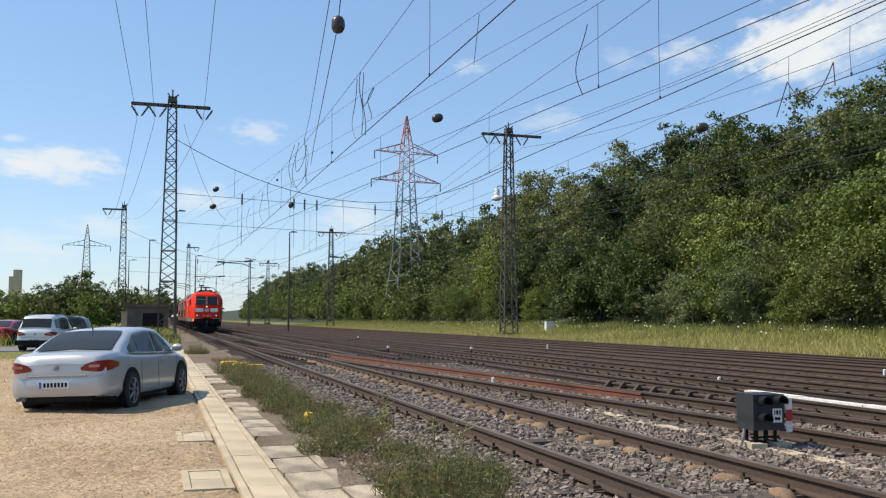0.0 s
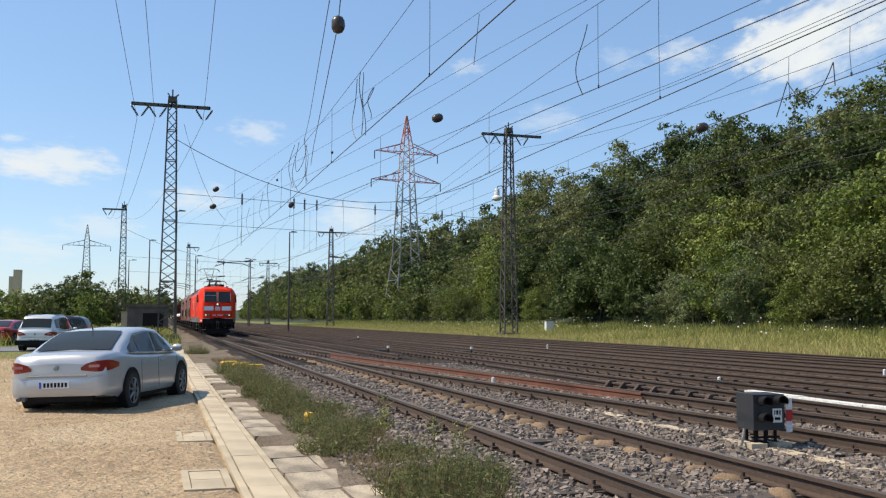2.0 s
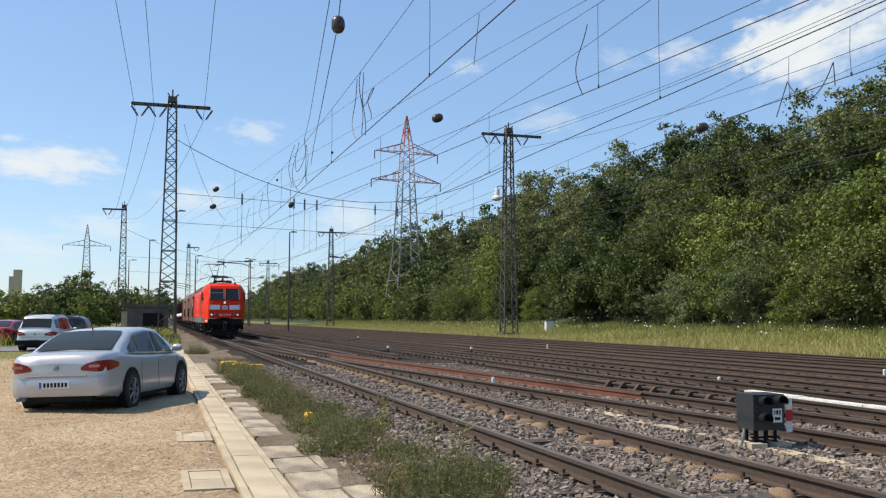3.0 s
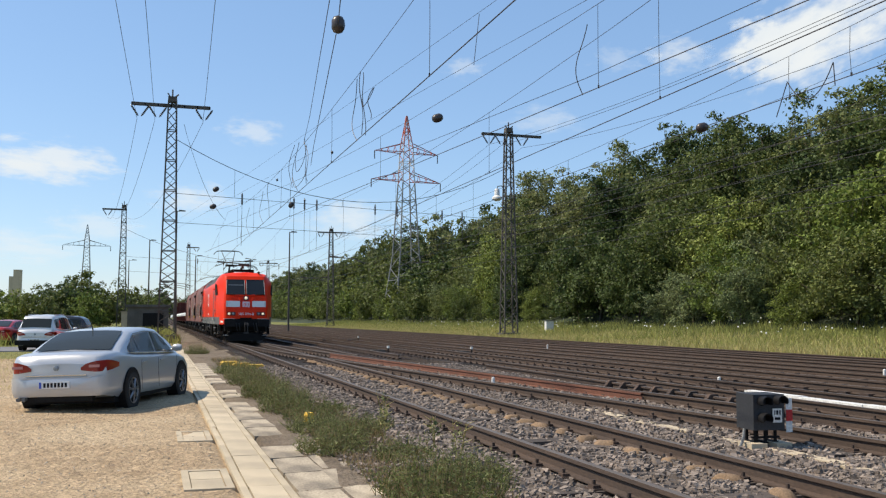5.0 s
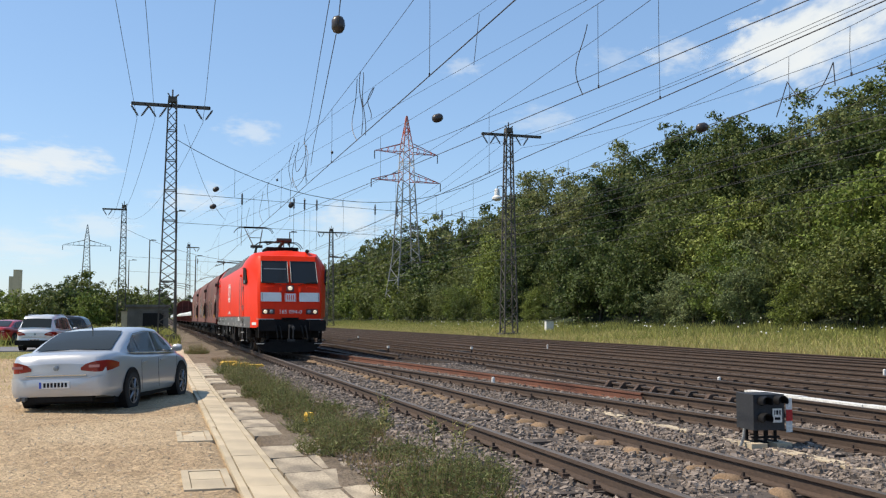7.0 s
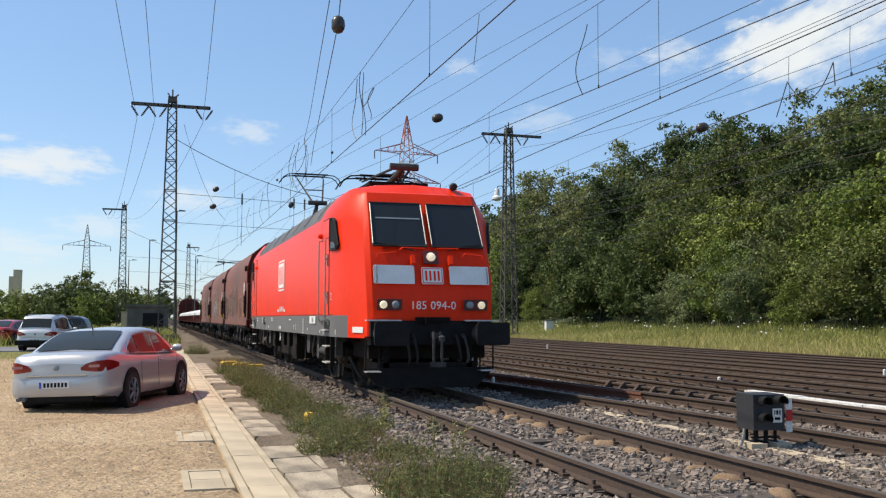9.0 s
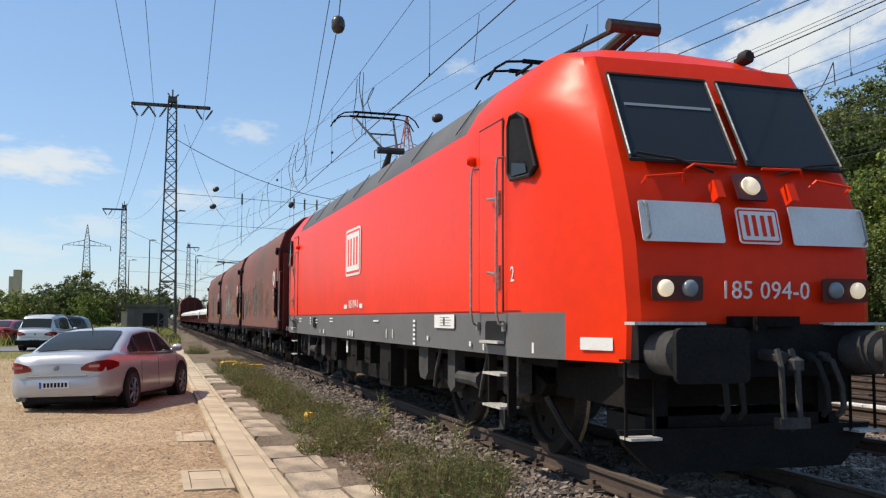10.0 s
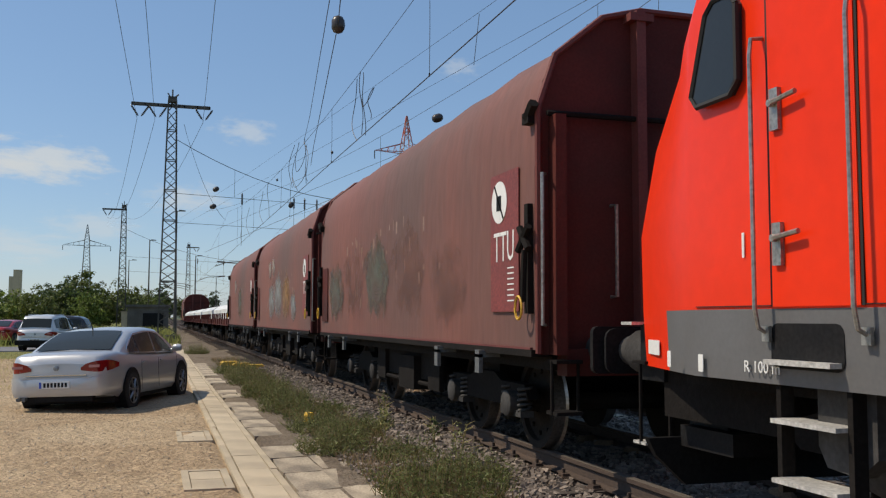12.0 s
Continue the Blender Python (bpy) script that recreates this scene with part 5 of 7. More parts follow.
def wagon_bogie(t, v, parent_label):
    bm = bmesh.new()
    for s in (-1, 1):
        prism(bm, [(v - 1.25, 0.52), (v - 1.15, 0.66), (v - 0.5, 0.66), (v - 0.3, 0.74), (v + 0.3, 0.74), (v + 0.5, 0.66), (v + 1.15, 0.66), (v + 1.25, 0.52), (v + 0.5, 0.42), (v - 0.5, 0.42)], s * 0.93, s * 1.05, "x")
    bx(bm, -0.95, 0.95, v - 0.2, v + 0.2, 0.45, 0.85)
    b = part("bogie_frame", bm, M_UNDER, t, parent_label)
    for s in (-1, 1):
        for dv in (-0.9, 0.9):
            bm = bmesh.new()
            lathe(bm, [(0.09, 0), (0.13, 0.03), (0.13, 0.17), (0.11, 0.185)], 12, pose(s * 0.98, v + dv, 0.46) @ pose(0, 0, 0, 0, 90 * s, 0))
            bx(bm, s * 0.96, s * 1.1, v + dv - 0.28, v + dv + 0.28, 0.34, 0.40)
            part("axle_box", bm, M_BOGIE, b, smooth=40)
            for k in (-0.22, 0.22):
                shared("coil_spring", SPRING, b, pose(s * 1.03, v + dv + k, 0.38) @ Matrix.Diagonal((0.75, 0.75, 0.75, 1)))
    for dv in (-0.9, 0.9):
        w = shared("wheelset", WAGON_WHEEL, t, pose(0, v + dv, 0.463))
        WHEELS.append((w, v + dv, 0.463, 0.46))


def wagon_buffers(t, length):
    for v, f in ((0, 0), (length, 180)):
        for s in (-1, 1):
            bm = bmesh.new()
            lathe(bm, [(0.12, 0.0), (0.14, 0.05), (0.09, 0.1), (0.09, 0.3), (0.13, 0.32), (0.13, 0.55)], 14, pose(s * 0.875, 0, 1.05) @ pose(0, 0, 0, -90, 0, 0))
            b = part("buffer", bm, M_BOGIE, t, "grey steel buffer", smooth=40, at=pose(0, v, 0, 0, 0, f))
            bm = bmesh.new()
            panel(bm, 0.46, 0.36, 0.03, 0.08)
            part("buffer_plate", bm, M_BLACK, b, at=pose(s * 0.875, 0.0, 1.05, 90, 0, 0))


def tarp_wagon(at, graffiti):
    L = 12.04
    t = thing("covered_wagon", pose(TRACK_X, train_at(0) + at, 0), "brown tarpaulin-covered steel coil wagon with faded graffiti", "freight wagon", "covered wagons of the train")
    half = TARP_SECTION
    full = half + [(-u, w) for u, w in half[-2::-1]]
    bm = bmesh.new()
    n = 14
    for_rings = []
    for i in range(n + 1):
        v = 0.62 + (L - 1.24) * i / n
        sag = 0.012 * (1 if i % 2 else -1) if 0 < i < n else 0
        for_rings.append([(u * (1 - sag * (0.6 if w > 3 else 0.2)), v, w - (sag if w > 3.5 else 0)) for u, w in full])
    loft(bm, for_rings, close=False)
    part("tarpaulin", bm, M_TARP, t, "faded red-brown tarpaulin with soft folds", smooth=50)
    for v, f in ((0.50, 0), (L - 0.50, 180)):
        M = pose(0, 0, 0) if not f else pose(0, L, 0, 0, 0, 180)
        bm = bmesh.new()
        prism(bm, END_SECTION, 0.62, 0.68)
        e = part("end_wall", bm, M_MAROON, t, "dark maroon steel end wall with ribs", at=M)
        bm = bmesh.new()
        tube(bm, [(u * 1.01, 0.60, w + 0.01) for u, w in END_SECTION], 0.03, 6)
        part("end_rim", bm, M_RIB, e, "worn edge bow of the end wall")
        bm = bmesh.new()
        bx(bm, -0.50, -0.41, 0.50, 0.62, 1.0, 4.06)
        bx(bm, -0.57, -0.34, 0.48, 0.64, 3.96, 4.03)
        part("end_rib", bm, M_RIB, e, bevel=0.01)
        bm = bmesh.new()
        bx(bm, 0.41, 0.50, 0.50, 0.62, 1.0, 4.06)
        bx(bm, 0.34, 0.57, 0.48, 0.64, 3.96, 4.03)
        part("end_rib", bm, M_RIB, e, bevel=0.01)
        for s in (-1, 1):
            bm = bmesh.new()
            bx(bm, s * 1.26 - 0.05, s * 1.26 + 0.05, 0.46, 0.62, 1.0, 3.06)
            part("corner_post", bm, M_MAROON, e, bevel=0.01)
            bm = bmesh.new()
            tube(bm, [(s * 0.72, 0.61, 2.3), (s * 0.72, 0.5, 2.3), (s * 0.72, 0.5, 1.5), (s * 0.72, 0.61, 1.5)], 0.016, 6)
            part("grab_rail", bm, M_STEELBAR if s < 0 else M_MAROON, e)
            bm = bmesh.new()
            tube(bm, [(s * 1.36, 0.58, 2.55), (s * 1.42, 0.5, 2.55), (s * 1.42, 0.5, 1.25), (s * 1.36, 0.58, 1.25)], 0.016, 6)
            part("grab_rail", bm, M_STEELBAR if s < 0 else M_MAROON, e)
            # locking gear at the side edge
            bm = bmesh.new()
            bx(bm, s * 1.40, s * 1.50, 0.62, 0.76, 3.0, 3.1)
            rod(bm, (s * 1.47, 0.7, 3.05), (s * 1.47, 0.56, 3.16), 0.05)
            part("corner_latch", bm, M_UNDER, e)
            bm = bmesh.new()
            bx(bm, s * 1.42, s * 1.49, 0.66, 0.74, 1.35, 2.3)
            rod(bm, (s * 1.5, 0.62, 2.1), (s * 1.5, 0.85, 1.9), 0.035)
            rod(bm, (s * 1.5, 0.62, 1.9), (s * 1.5, 0.82, 2.1), 0.035)
            rod(bm, (s * 1.5, 0.70, 1.9), (s * 1.5, 0.74, 1.45), 0.03)
            part("locking_gear", bm, M_UNDER, e)
            bm = bmesh.new()
            ring = [(s * 1.53, 0.78 + 0.075 * math.cos(a), 1.40 + 0.10 * math.sin(a)) for a in [math.tau * i / 14 for i in range(15)]]
            tube(bm, ring, 0.012, 5)
            part("pull_ring", bm, M_YELLOW, e, "worn yellow pull ring")
        bm = bmesh.new()
        rod(bm, (-1.35, 0.55, 3.08), (1.35, 0.55, 3.08), 0.025)
        part("cross_bar", bm, M_UNDER, e)
        bm = bmesh.new()
        bx(bm, -1.2, 1.2, 0.5, 0.7, 0.82, 1.05)
        part("headstock", bm, M_MAROON, e)
        for s in (-1, 1):
            bm = bmesh.new()
            bx(bm, s * 1.22 - 0.12, s * 1.22 + 0.12, 0.4, 0.62, 0.93, 0.96)
            bx(bm, s * 1.22 - 0.12, s * 1.22 + 0.12, 0.4, 0.62, 0.5, 0.53)
            rod(bm, (s * 1.1, 0.5, 0.95), (s * 1.1, 0.5, 0.5), 0.015)
            rod(bm, (s * 1.34, 0.5, 0.95), (s * 1.34, 0.5, 0.5), 0.015)
            part("shunter_step", bm, M_UNDER, e)
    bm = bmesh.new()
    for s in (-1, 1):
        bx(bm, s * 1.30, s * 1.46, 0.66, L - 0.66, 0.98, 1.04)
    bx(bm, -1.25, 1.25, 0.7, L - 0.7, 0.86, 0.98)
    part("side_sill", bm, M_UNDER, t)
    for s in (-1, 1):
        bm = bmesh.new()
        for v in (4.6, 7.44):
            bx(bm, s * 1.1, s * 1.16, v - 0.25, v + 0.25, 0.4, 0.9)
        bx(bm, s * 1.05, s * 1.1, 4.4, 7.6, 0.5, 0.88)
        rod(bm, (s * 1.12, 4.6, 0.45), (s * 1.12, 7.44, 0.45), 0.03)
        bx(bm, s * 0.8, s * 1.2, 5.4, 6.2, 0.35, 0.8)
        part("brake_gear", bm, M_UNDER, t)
        bm = bmesh.new()
        bx(bm, s * 1.40, s * 1.455, 0.70, L - 0.70, 1.040, 1.058)
        part("hem_bar", bm, M_RIB, t, "worn steel bar along the tarpaulin's hem")
    for s in (-1, 1):
        for v in (1.9, 3.3, L - 3.3, L - 1.9):
            bm = bmesh.new()
            bx(bm, s * 1.30, s * 1.52, v - 0.06, v + 0.06, 0.93, 1.0)
            bx(bm, s * 1.48, s * 1.52, v - 0.06, v + 0.06, 0.78, 0.96)
            part("lashing_hook", bm, M_GALV, t)
        face = lambda v, w, o=0.0: pose(s * (1.445 + o), v, w) @ (pose(0, 0, 0, 90, 0, -90) if s < 0 else pose(0, 0, 0, 90, 0, 90))
        bm = bmesh.new()
        panel(bm, 0.72, 1.30, 0.010, 0.02)
        sg = part("sign_panel", bm, M_PANELRED, t, "red sign panel with white lettering", at=face(1.32, 2.02, 0.0))
        bm = bmesh.new()
        lathe(bm, [(0.20, 0), (0.20, 0.004)], 24)
        part("round_sign", bm, M_WHITESTRIPE, sg, at=pose(-0.12 if s < 0 else 0.12, 0.38, 0.011))
        bm = bmesh.new()
        bx(bm, -0.2, 0.2, -0.012, 0.012, 0, 0.003, pose(0, 0, 0, 0, 0, -55))
        bx(bm, -0.06, 0.06, -0.08, 0.06, 0, 0.003)
        part("sign_strike", bm, M_BLACK, sg, at=pose(-0.12 if s < 0 else 0.12, 0.38, 0.016))
        letters("TTU", 0.40, M_WHITESTRIPE, sg, pose(0.0, -0.06, 0.012) @ Matrix.Diagonal((0.70, 1, 1, 1)), "sign_lettering")
        for i in range(7):
            bm = bmesh.new()
            bx(bm, 0.04, 0.2, -0.006, 0.006, 0, 0.003)
            part("print_bar", bm, M_WHITESTRIPE, sg, at=pose(0.05, -0.25 - 0.05 * i, 0.011))
        bm = bmesh.new()
        panel(bm, 0.55, 1.0, 0.010, 0.02)
        part("notice_board", bm, M_MAROON, t, at=face(L - 1.1, 1.75, 0.0))
        rng = random.Random(int(at * 10))
        # sprayed patches, thin irregular shapes on the tarpaulin
        for k, (gv, gw, gs, mi) in enumerate(graffiti):
            bm = bmesh.new()
            panel(bm, gs * 3.4, gs * 2.6, 0.002 + 0.0012 * k, gs * 0.6)
            part("graffiti_patch", bm, M_GRAF[mi], t, at=face(gv, max(gw, 1.11 + gs * 1.3), -0.003))
        # upright flecks where old paint has flaked
        bm = bmesh.new()
        for k in range(34 if graffiti else 0):
            a, b = rng.uniform(3.4, 9.0), rng.uniform(1.5, 2.6)
            w, h = rng.uniform(0.012, 0.04), rng.uniform(0.025, 0.09)
            bx(bm, s * 1.440, s * 1.4435, a - w, a + w, b - h, b + h)
        if graffiti:
            tagged(part("paint_flecks", bm, M_FLECK, t), kind="stuff")
        else:
            bm.free()
    wagon_bogie(t, 2.98, "dark wagon bogie")
    wagon_bogie(t, L - 2.98, "dark wagon bogie")
    wagon_buffers(t, L)
    TRAIN.append((t, at))


M_LOAD = mat("pale_wrapped_load", (0.78, 0.78, 0.76), (0.66, 0.66, 0.64), 0.8, 0.6, fine=0.1)


def flat_wagon(at):
    L = 14.0
    t = thing("flat_wagon", pose(TRACK_X, train_at(0) + at, 0), "low brown flat wagon loaded with pale wrapped bundles", "freight wagon", "flat wagons of the train")
    bm = bmesh.new()
    bx(bm, -1.4, 1.4, 0.6, L - 0.6, 0.95, 1.25)
    part("deck", bm, M_MAROON, t, bevel=0.02)
    for s in (-1, 1):
        for k in range(8):
            bm = bmesh.new()
            v = 1.2 + k * (L - 2.4) / 7
            bx(bm, s * 1.36, s * 1.44, v - 0.05, v + 0.05, 1.0, 1.55)
            part("stake", bm, M_MAROON, t)
    for k in range(4):
        bm = bmesh.new()
        v0 = 1.0 + k * 3.05
        prism(bm, [(-1.3, 1.27), (-1.34, 1.75), (-1.0, 2.0), (1.0, 2.0), (1.34, 1.75), (1.3, 1.27)], v0, v0 + 2.8)
        part("wrapped_bundle", bm, M_LOAD, t, "pale wrapped steel bundle", bevel=0.06)
    wagon_bogie(t, 2.2, "dark wagon bogie")
    wagon_bogie(t, L - 2.2, "dark wagon bogie")
    wagon_buffers(t, L)
    TRAIN.append((t, at))


locomotive()
tarp_wagon(18.82, [(6.7, 1.50, 0.60, 0), (4.9, 1.42, 0.62, 4), (8.4, 1.45, 0.60, 4), (3.2, 1.50, 0.45, 4), (9.9, 1.6, 0.5, 0)])
tarp_wagon(18.9 + 12.04, [(4.6, 1.55, 0.55, 2), (6.2, 1.7, 0.6, 1), (7.6, 1.5, 0.5, 1), (3.2, 1.6, 0.35, 1), (8.0, 2.7, 0.25, 3), (7.2, 2.75, 0.25, 3)])
tarp_wagon(18.9 + 24.08, [(6.0, 1.6, 0.6, 0), (8.0, 2.6, 0.3, 3)])
for k in range(5):
    flat_wagon(18.9 + 36.12 + 14.0 * k)
tarp_wagon(18.9 + 36.12 + 70.0, [])

# ---------------------------------------------------------------- cable trough and old platform edge


def paving():
    t = thing("cable_trough", pose(0, 0, 0), "pale concrete cable trough with cover slabs", "cable trough", kind="structure")
    bm = bmesh.new()
    bx(bm, -0.15, 0.15, -0.493, 0.493, -0.06, 0.0)
    slab = mesh_of("cover_slab", bm, M_CONC, bevel=0.008)
    bm = bmesh.new()
    bx(bm, -0.035, 0.035, -0.995, 0.995, -0.08, 0.0)
    kerb = mesh_of("trough_edge", bm, M_CONC, bevel=0.008)
    rng = random.Random(7)
    y = 4.0
    while y < 62:
        shared("cover_slab", slab, t, pose(1.0 + y * 0.002 + rng.uniform(-0.004, 0.004), y + 0.5, -0.268 + rng.uniform(-0.004, 0.004), rng.uniform(-0.3, 0.3), rng.uniform(-0.5, 0.5), rng.uniform(-0.3, 0.3)))
        y += 1.0
    y = 4.0
    while y < 62:
        for dx in (-0.2, 0.2):
            shared("trough_edge", kerb, t, pose(1.0 + dx + y * 0.002, y + 1, -0.272 + rng.uniform(-0.005, 0.003), 0, 0, rng.uniform(-0.2, 0.2)))
        y += 2.0
    t = thing("old_edging", pose(0, 0, 0), "broken weathered concrete slabs beside the trough", "paving", kind="structure")
    kinds = []
    for k in range(5):
        r2 = random.Random(20 + k)
        bm = bmesh.new()
        pts = [(-0.22 + r2.uniform(-0.02, 0.02), -0.26), (0.0, -0.262 + r2.uniform(0, 0.02)), (0.22 + r2.uniform(-0.03, 0.02), -0.25 + r2.uniform(0, 0.04)),
               (0.21 + r2.uniform(-0.03, 0.03), 0.0), (0.22 - r2.uniform(0, 0.05), 0.25), (0.0, 0.26), (-0.21, 0.25 - r2.uniform(0, 0.03)), (-0.20 - r2.uniform(0, 0.03), 0.05)]
        prism(bm, pts, -0.12, 0.0, "z")
        kinds.append(mesh_of("edging_slab", bm, M_OLDCONC, bevel=0.004))
    y = 5.0
    while y < 34:
        if rng.random() > (0.08 if y < 18 else 0.35):
            shared("edging_slab", rng.choice(kinds), t, pose(1.49 + rng.uniform(-0.03, 0.03), y, -0.277 + rng.uniform(-0.002, 0.003), rng.uniform(-0.4, 0.4), rng.uniform(-0.8, 0.8), rng.uniform(-1, 1)) @ Matrix.Diagonal((1, 2.0, 1, 1)))
        if y < 13 and rng.random() > 0.2:
            shared("edging_slab", rng.choice(kinds), t, pose(1.87 + rng.uniform(-0.03, 0.03), y + 0.2, -0.279 + rng.uniform(-0.002, 0.003), rng.uniform(-0.4, 0.4), rng.uniform(-0.8, 0.8), rng.uniform(-2, 2)) @ Matrix.Diagonal((0.8, 1.9, 1, 1)))
        y += 1.045
    for x0, x1, y0, y1 in ((0.28, 0.74, 8.95, 10.1), (0.30, 0.74, 12.45, 13.55)):
        c = thing("manhole", pose((x0 + x1) / 2, (y0 + y1) / 2, -0.30), "square concrete manhole cover set in the gravel", "manhole cover", "manholes")
        w, d = (x1 - x0) / 2, (y1 - y0) / 2
        bm = bmesh.new()
        for a0, a1, b0, b1 in ((-w, -w + 0.07, -d, d), (w - 0.07, w, -d, d), (-w + 0.07, w - 0.07, -d, -d + 0.08), (-w + 0.07, w - 0.07, d - 0.08, d)):
            bx(bm, a0, a1, b0, b1, -0.1, 0.035)
        part("manhole_frame", bm, M_CONC, c, bevel=0.008)
        for k in (-1, 1):
            bm = bmesh.new()
            s0, s1 = (-d + 0.09, -0.008) if k < 0 else (0.008, d - 0.09)
            bx(bm, -w + 0.08, w - 0.08, s0, s1, -0.1, 0.028)
            part("cover", bm, M_CONC, c, bevel=0.008)
    # plain concrete strips between the tracks
    for nm, x, y0, y1, w, z, lab in (("concrete_strip", 6.76, 6.8, 14.0, 0.09, -0.165, "half-buried pale concrete strip in the ballast"), ("white_beam", 10.76, 6, 15.3, 0.09, -0.03, "white painted timber guard beam beside the track")):
        n = 6
        ob = thing(nm, pose(x, y0, z), lab, "edging")
        for i in range(n):
            a, b = (y1 - y0) * i / n, (y1 - y0) * (i + 1) / n
            bm = bmesh.new()
            bx(bm, -w + 0.01 * (i % 2), w + 0.012 * (i % 3), a, b - 0.012, -0.18, 0.008 * (i % 2))
            part("segment", bm, M_WHITE if nm == "white_beam" else M_CONC, ob, bevel=0.01)


paving()

# ---------------------------------------------------------------- weeds on the verge


def weeds():
    rng = np.random.default_rng(21)
    clumps = [(2.45, 8.0, 0.55, 0.46), (2.85, 8.5, 0.35, 0.3), (2.1, 11.2, 0.40, 0.34), (2.45, 12.3, 0.42, 0.36), (2.2, 13.3, 0.36, 0.34), (2.7, 10.2, 0.3, 0.24), (2.35, 14.8, 0.38, 0.4), (2.15, 16.0, 0.36, 0.42),
              (2.3, 17.5, 0.40, 0.45), (2.1, 19.0, 0.40, 0.46), (2.35, 20.8, 0.42, 0.42), (2.15, 22.8, 0.45, 0.45), (2.3, 25.0, 0.5, 0.45), (2.2, 27.5, 0.5, 0.45), (1.75, 43.0, 0.5, 0.5), (-1.8, 55, 1.1, 0.9), (-0.7, 60, 0.8, 0.7), (-4.0, 58, 1.5, 1.2), (-2.9, 57, 1.3, 1.1), (-5.6, 59, 1.5, 1.0), (2.9, 12.8, 0.3, 0.22), (2.9, 15.5, 0.25, 0.2)]
    for x, y, r, h in clumps:
        r, h = r * 0.95, h * 1.0
        z = ground_z(x, y)
        t = thing("weed_clump", pose(x, y, z), "low wild weed clump on the dirt verge", "weeds", "weeds on the verge")
        stems = int(230 * (r / 0.4) ** 1.3)
        a, q = rng.uniform(0, math.tau, stems), r * np.sqrt(rng.random(stems)) * 1.15
        foot = np.stack([q * np.cos(a), q * np.sin(a) * 1.25, np.full(stems, -0.02)], 1)
        tip = foot * (1.15, 1.15, 1) + np.concatenate([rng.normal(size=(stems, 2)) * 0.07, (h * rng.uniform(0.35, 1.35, (stems, 1)) * (1.15 - 0.55 * q[:, None] / r))], 1)
        # leaves set along every stem, smaller towards the tip
        per = 13
        f = rng.uniform(0.08, 1.0, (stems, per, 1))
        p = (foot[:, None] + (tip - foot)[:, None] * f).reshape(-1, 3)
        d = rng.normal(size=p.shape) * (1, 1, 0.6) + (0, 0, 0.7)
        d /= np.linalg.norm(d, axis=1)[:, None]
        w = np.cross(d, rng.normal(size=p.shape))
        w /= np.linalg.norm(w, axis=1)[:, None]
        size = (rng.uniform(0.03, 0.09, (len(p), 1)) * (1.25 - 0.7 * f.reshape(-1, 1)))
        v = np.stack([p - w * size * 0.10, p + d * size, p + w * size * 0.12], 1).reshape(-1, 3)
        tagged(shared("leaves", arrays("leaves", v, np.arange(len(v)).reshape(-1, 3), M_WEED), t), kind="stuff")
        side = np.cross(tip - foot, (0.3, 0.5, 0.1))
        side /= np.linalg.norm(side, axis=1)[:, None]
        v = np.stack([foot - side * 0.004, foot + side * 0.004, tip], 1).reshape(-1, 3)
        tagged(shared("dry_stem", arrays("dry_stem", v, np.arange(len(v)).reshape(-1, 3), M_DRYWEED if y % 2 < 1.2 else M_WEED), t), kind="stuff")
    tall = [(3.05, 12.6, 0.55), (3.1, 10.4, 0.4), (3.0, 9.2, 0.5), (2.8, 11.6, 0.45)]
    for x, y, h in tall:
        t = thing("weed_stalk", pose(x, y, ground_z(x, y)), "single tall dry weed stalk with side shoots", "weeds", "weed stalks")
        bm = bmesh.new()
        for k in range(3):
            dx, dy = rng.normal(size=2) * 0.06
            rod(bm, (0, 0, 0), (dx, dy, h * rng.uniform(0.7, 1.1)), 0.007, 0.003, n=4)
            for j in range(5):
                q = 0.35 + 0.12 * j
                ex, ey = rng.normal(size=2) * 0.07
                rod(bm, (dx * q, dy * q, h * q), (dx * q + ex, dy * q + ey, h * q + 0.05), 0.004, 0.002, n=3)
        part("stem", bm, M_DRYGRASS, t)
        v, f = leaf_cloud(rng, [((0, 0, h * 0.5), (0.09, 0.09, h * 0.4))], 60, 0.04)
        shared("leaves", arrays("leaves", v, f, M_WEED), t)


weeds()


def verge_spot(rng):
    y = 6.5 + 30 * rng.random() ** 1.4
    return 2.0 + 0.9 * rng.random() ** 1.2, y, 0.7 + 0.6 * noise.noise((y * 0.8, 2, 5))


def lot_spot(rng):
    y = 22 + 24 * rng.random()
    return rng.uniform(-9, -2.5), y, 0.6


def far_left_spot(rng):
    y = 55 + 60 * rng.random()
    return rng.uniform(-32, 1.5), y, 1.2


blades("verge_grass", "sparse grass and weeds on the verge", 5000, verge_spot, 0.11, 0.010, M_WEED, 22)
blades("verge_dry_grass", "dry brown grass on the verge", 6500, verge_spot, 0.22, 0.008, M_DRYWEED, 23)
blades("lot_grass", "thin dry grass at the edge of the lot", 5000, lot_spot, 0.15, 0.02, M_DRYGRASS, 24)
blades("rough_grass", "rough tall grass beyond the parked cars", 16000, far_left_spot, 0.65, 0.06, M_GRASS, 25)

# ---------------------------------------------------------------- dwarf signal and small track furniture


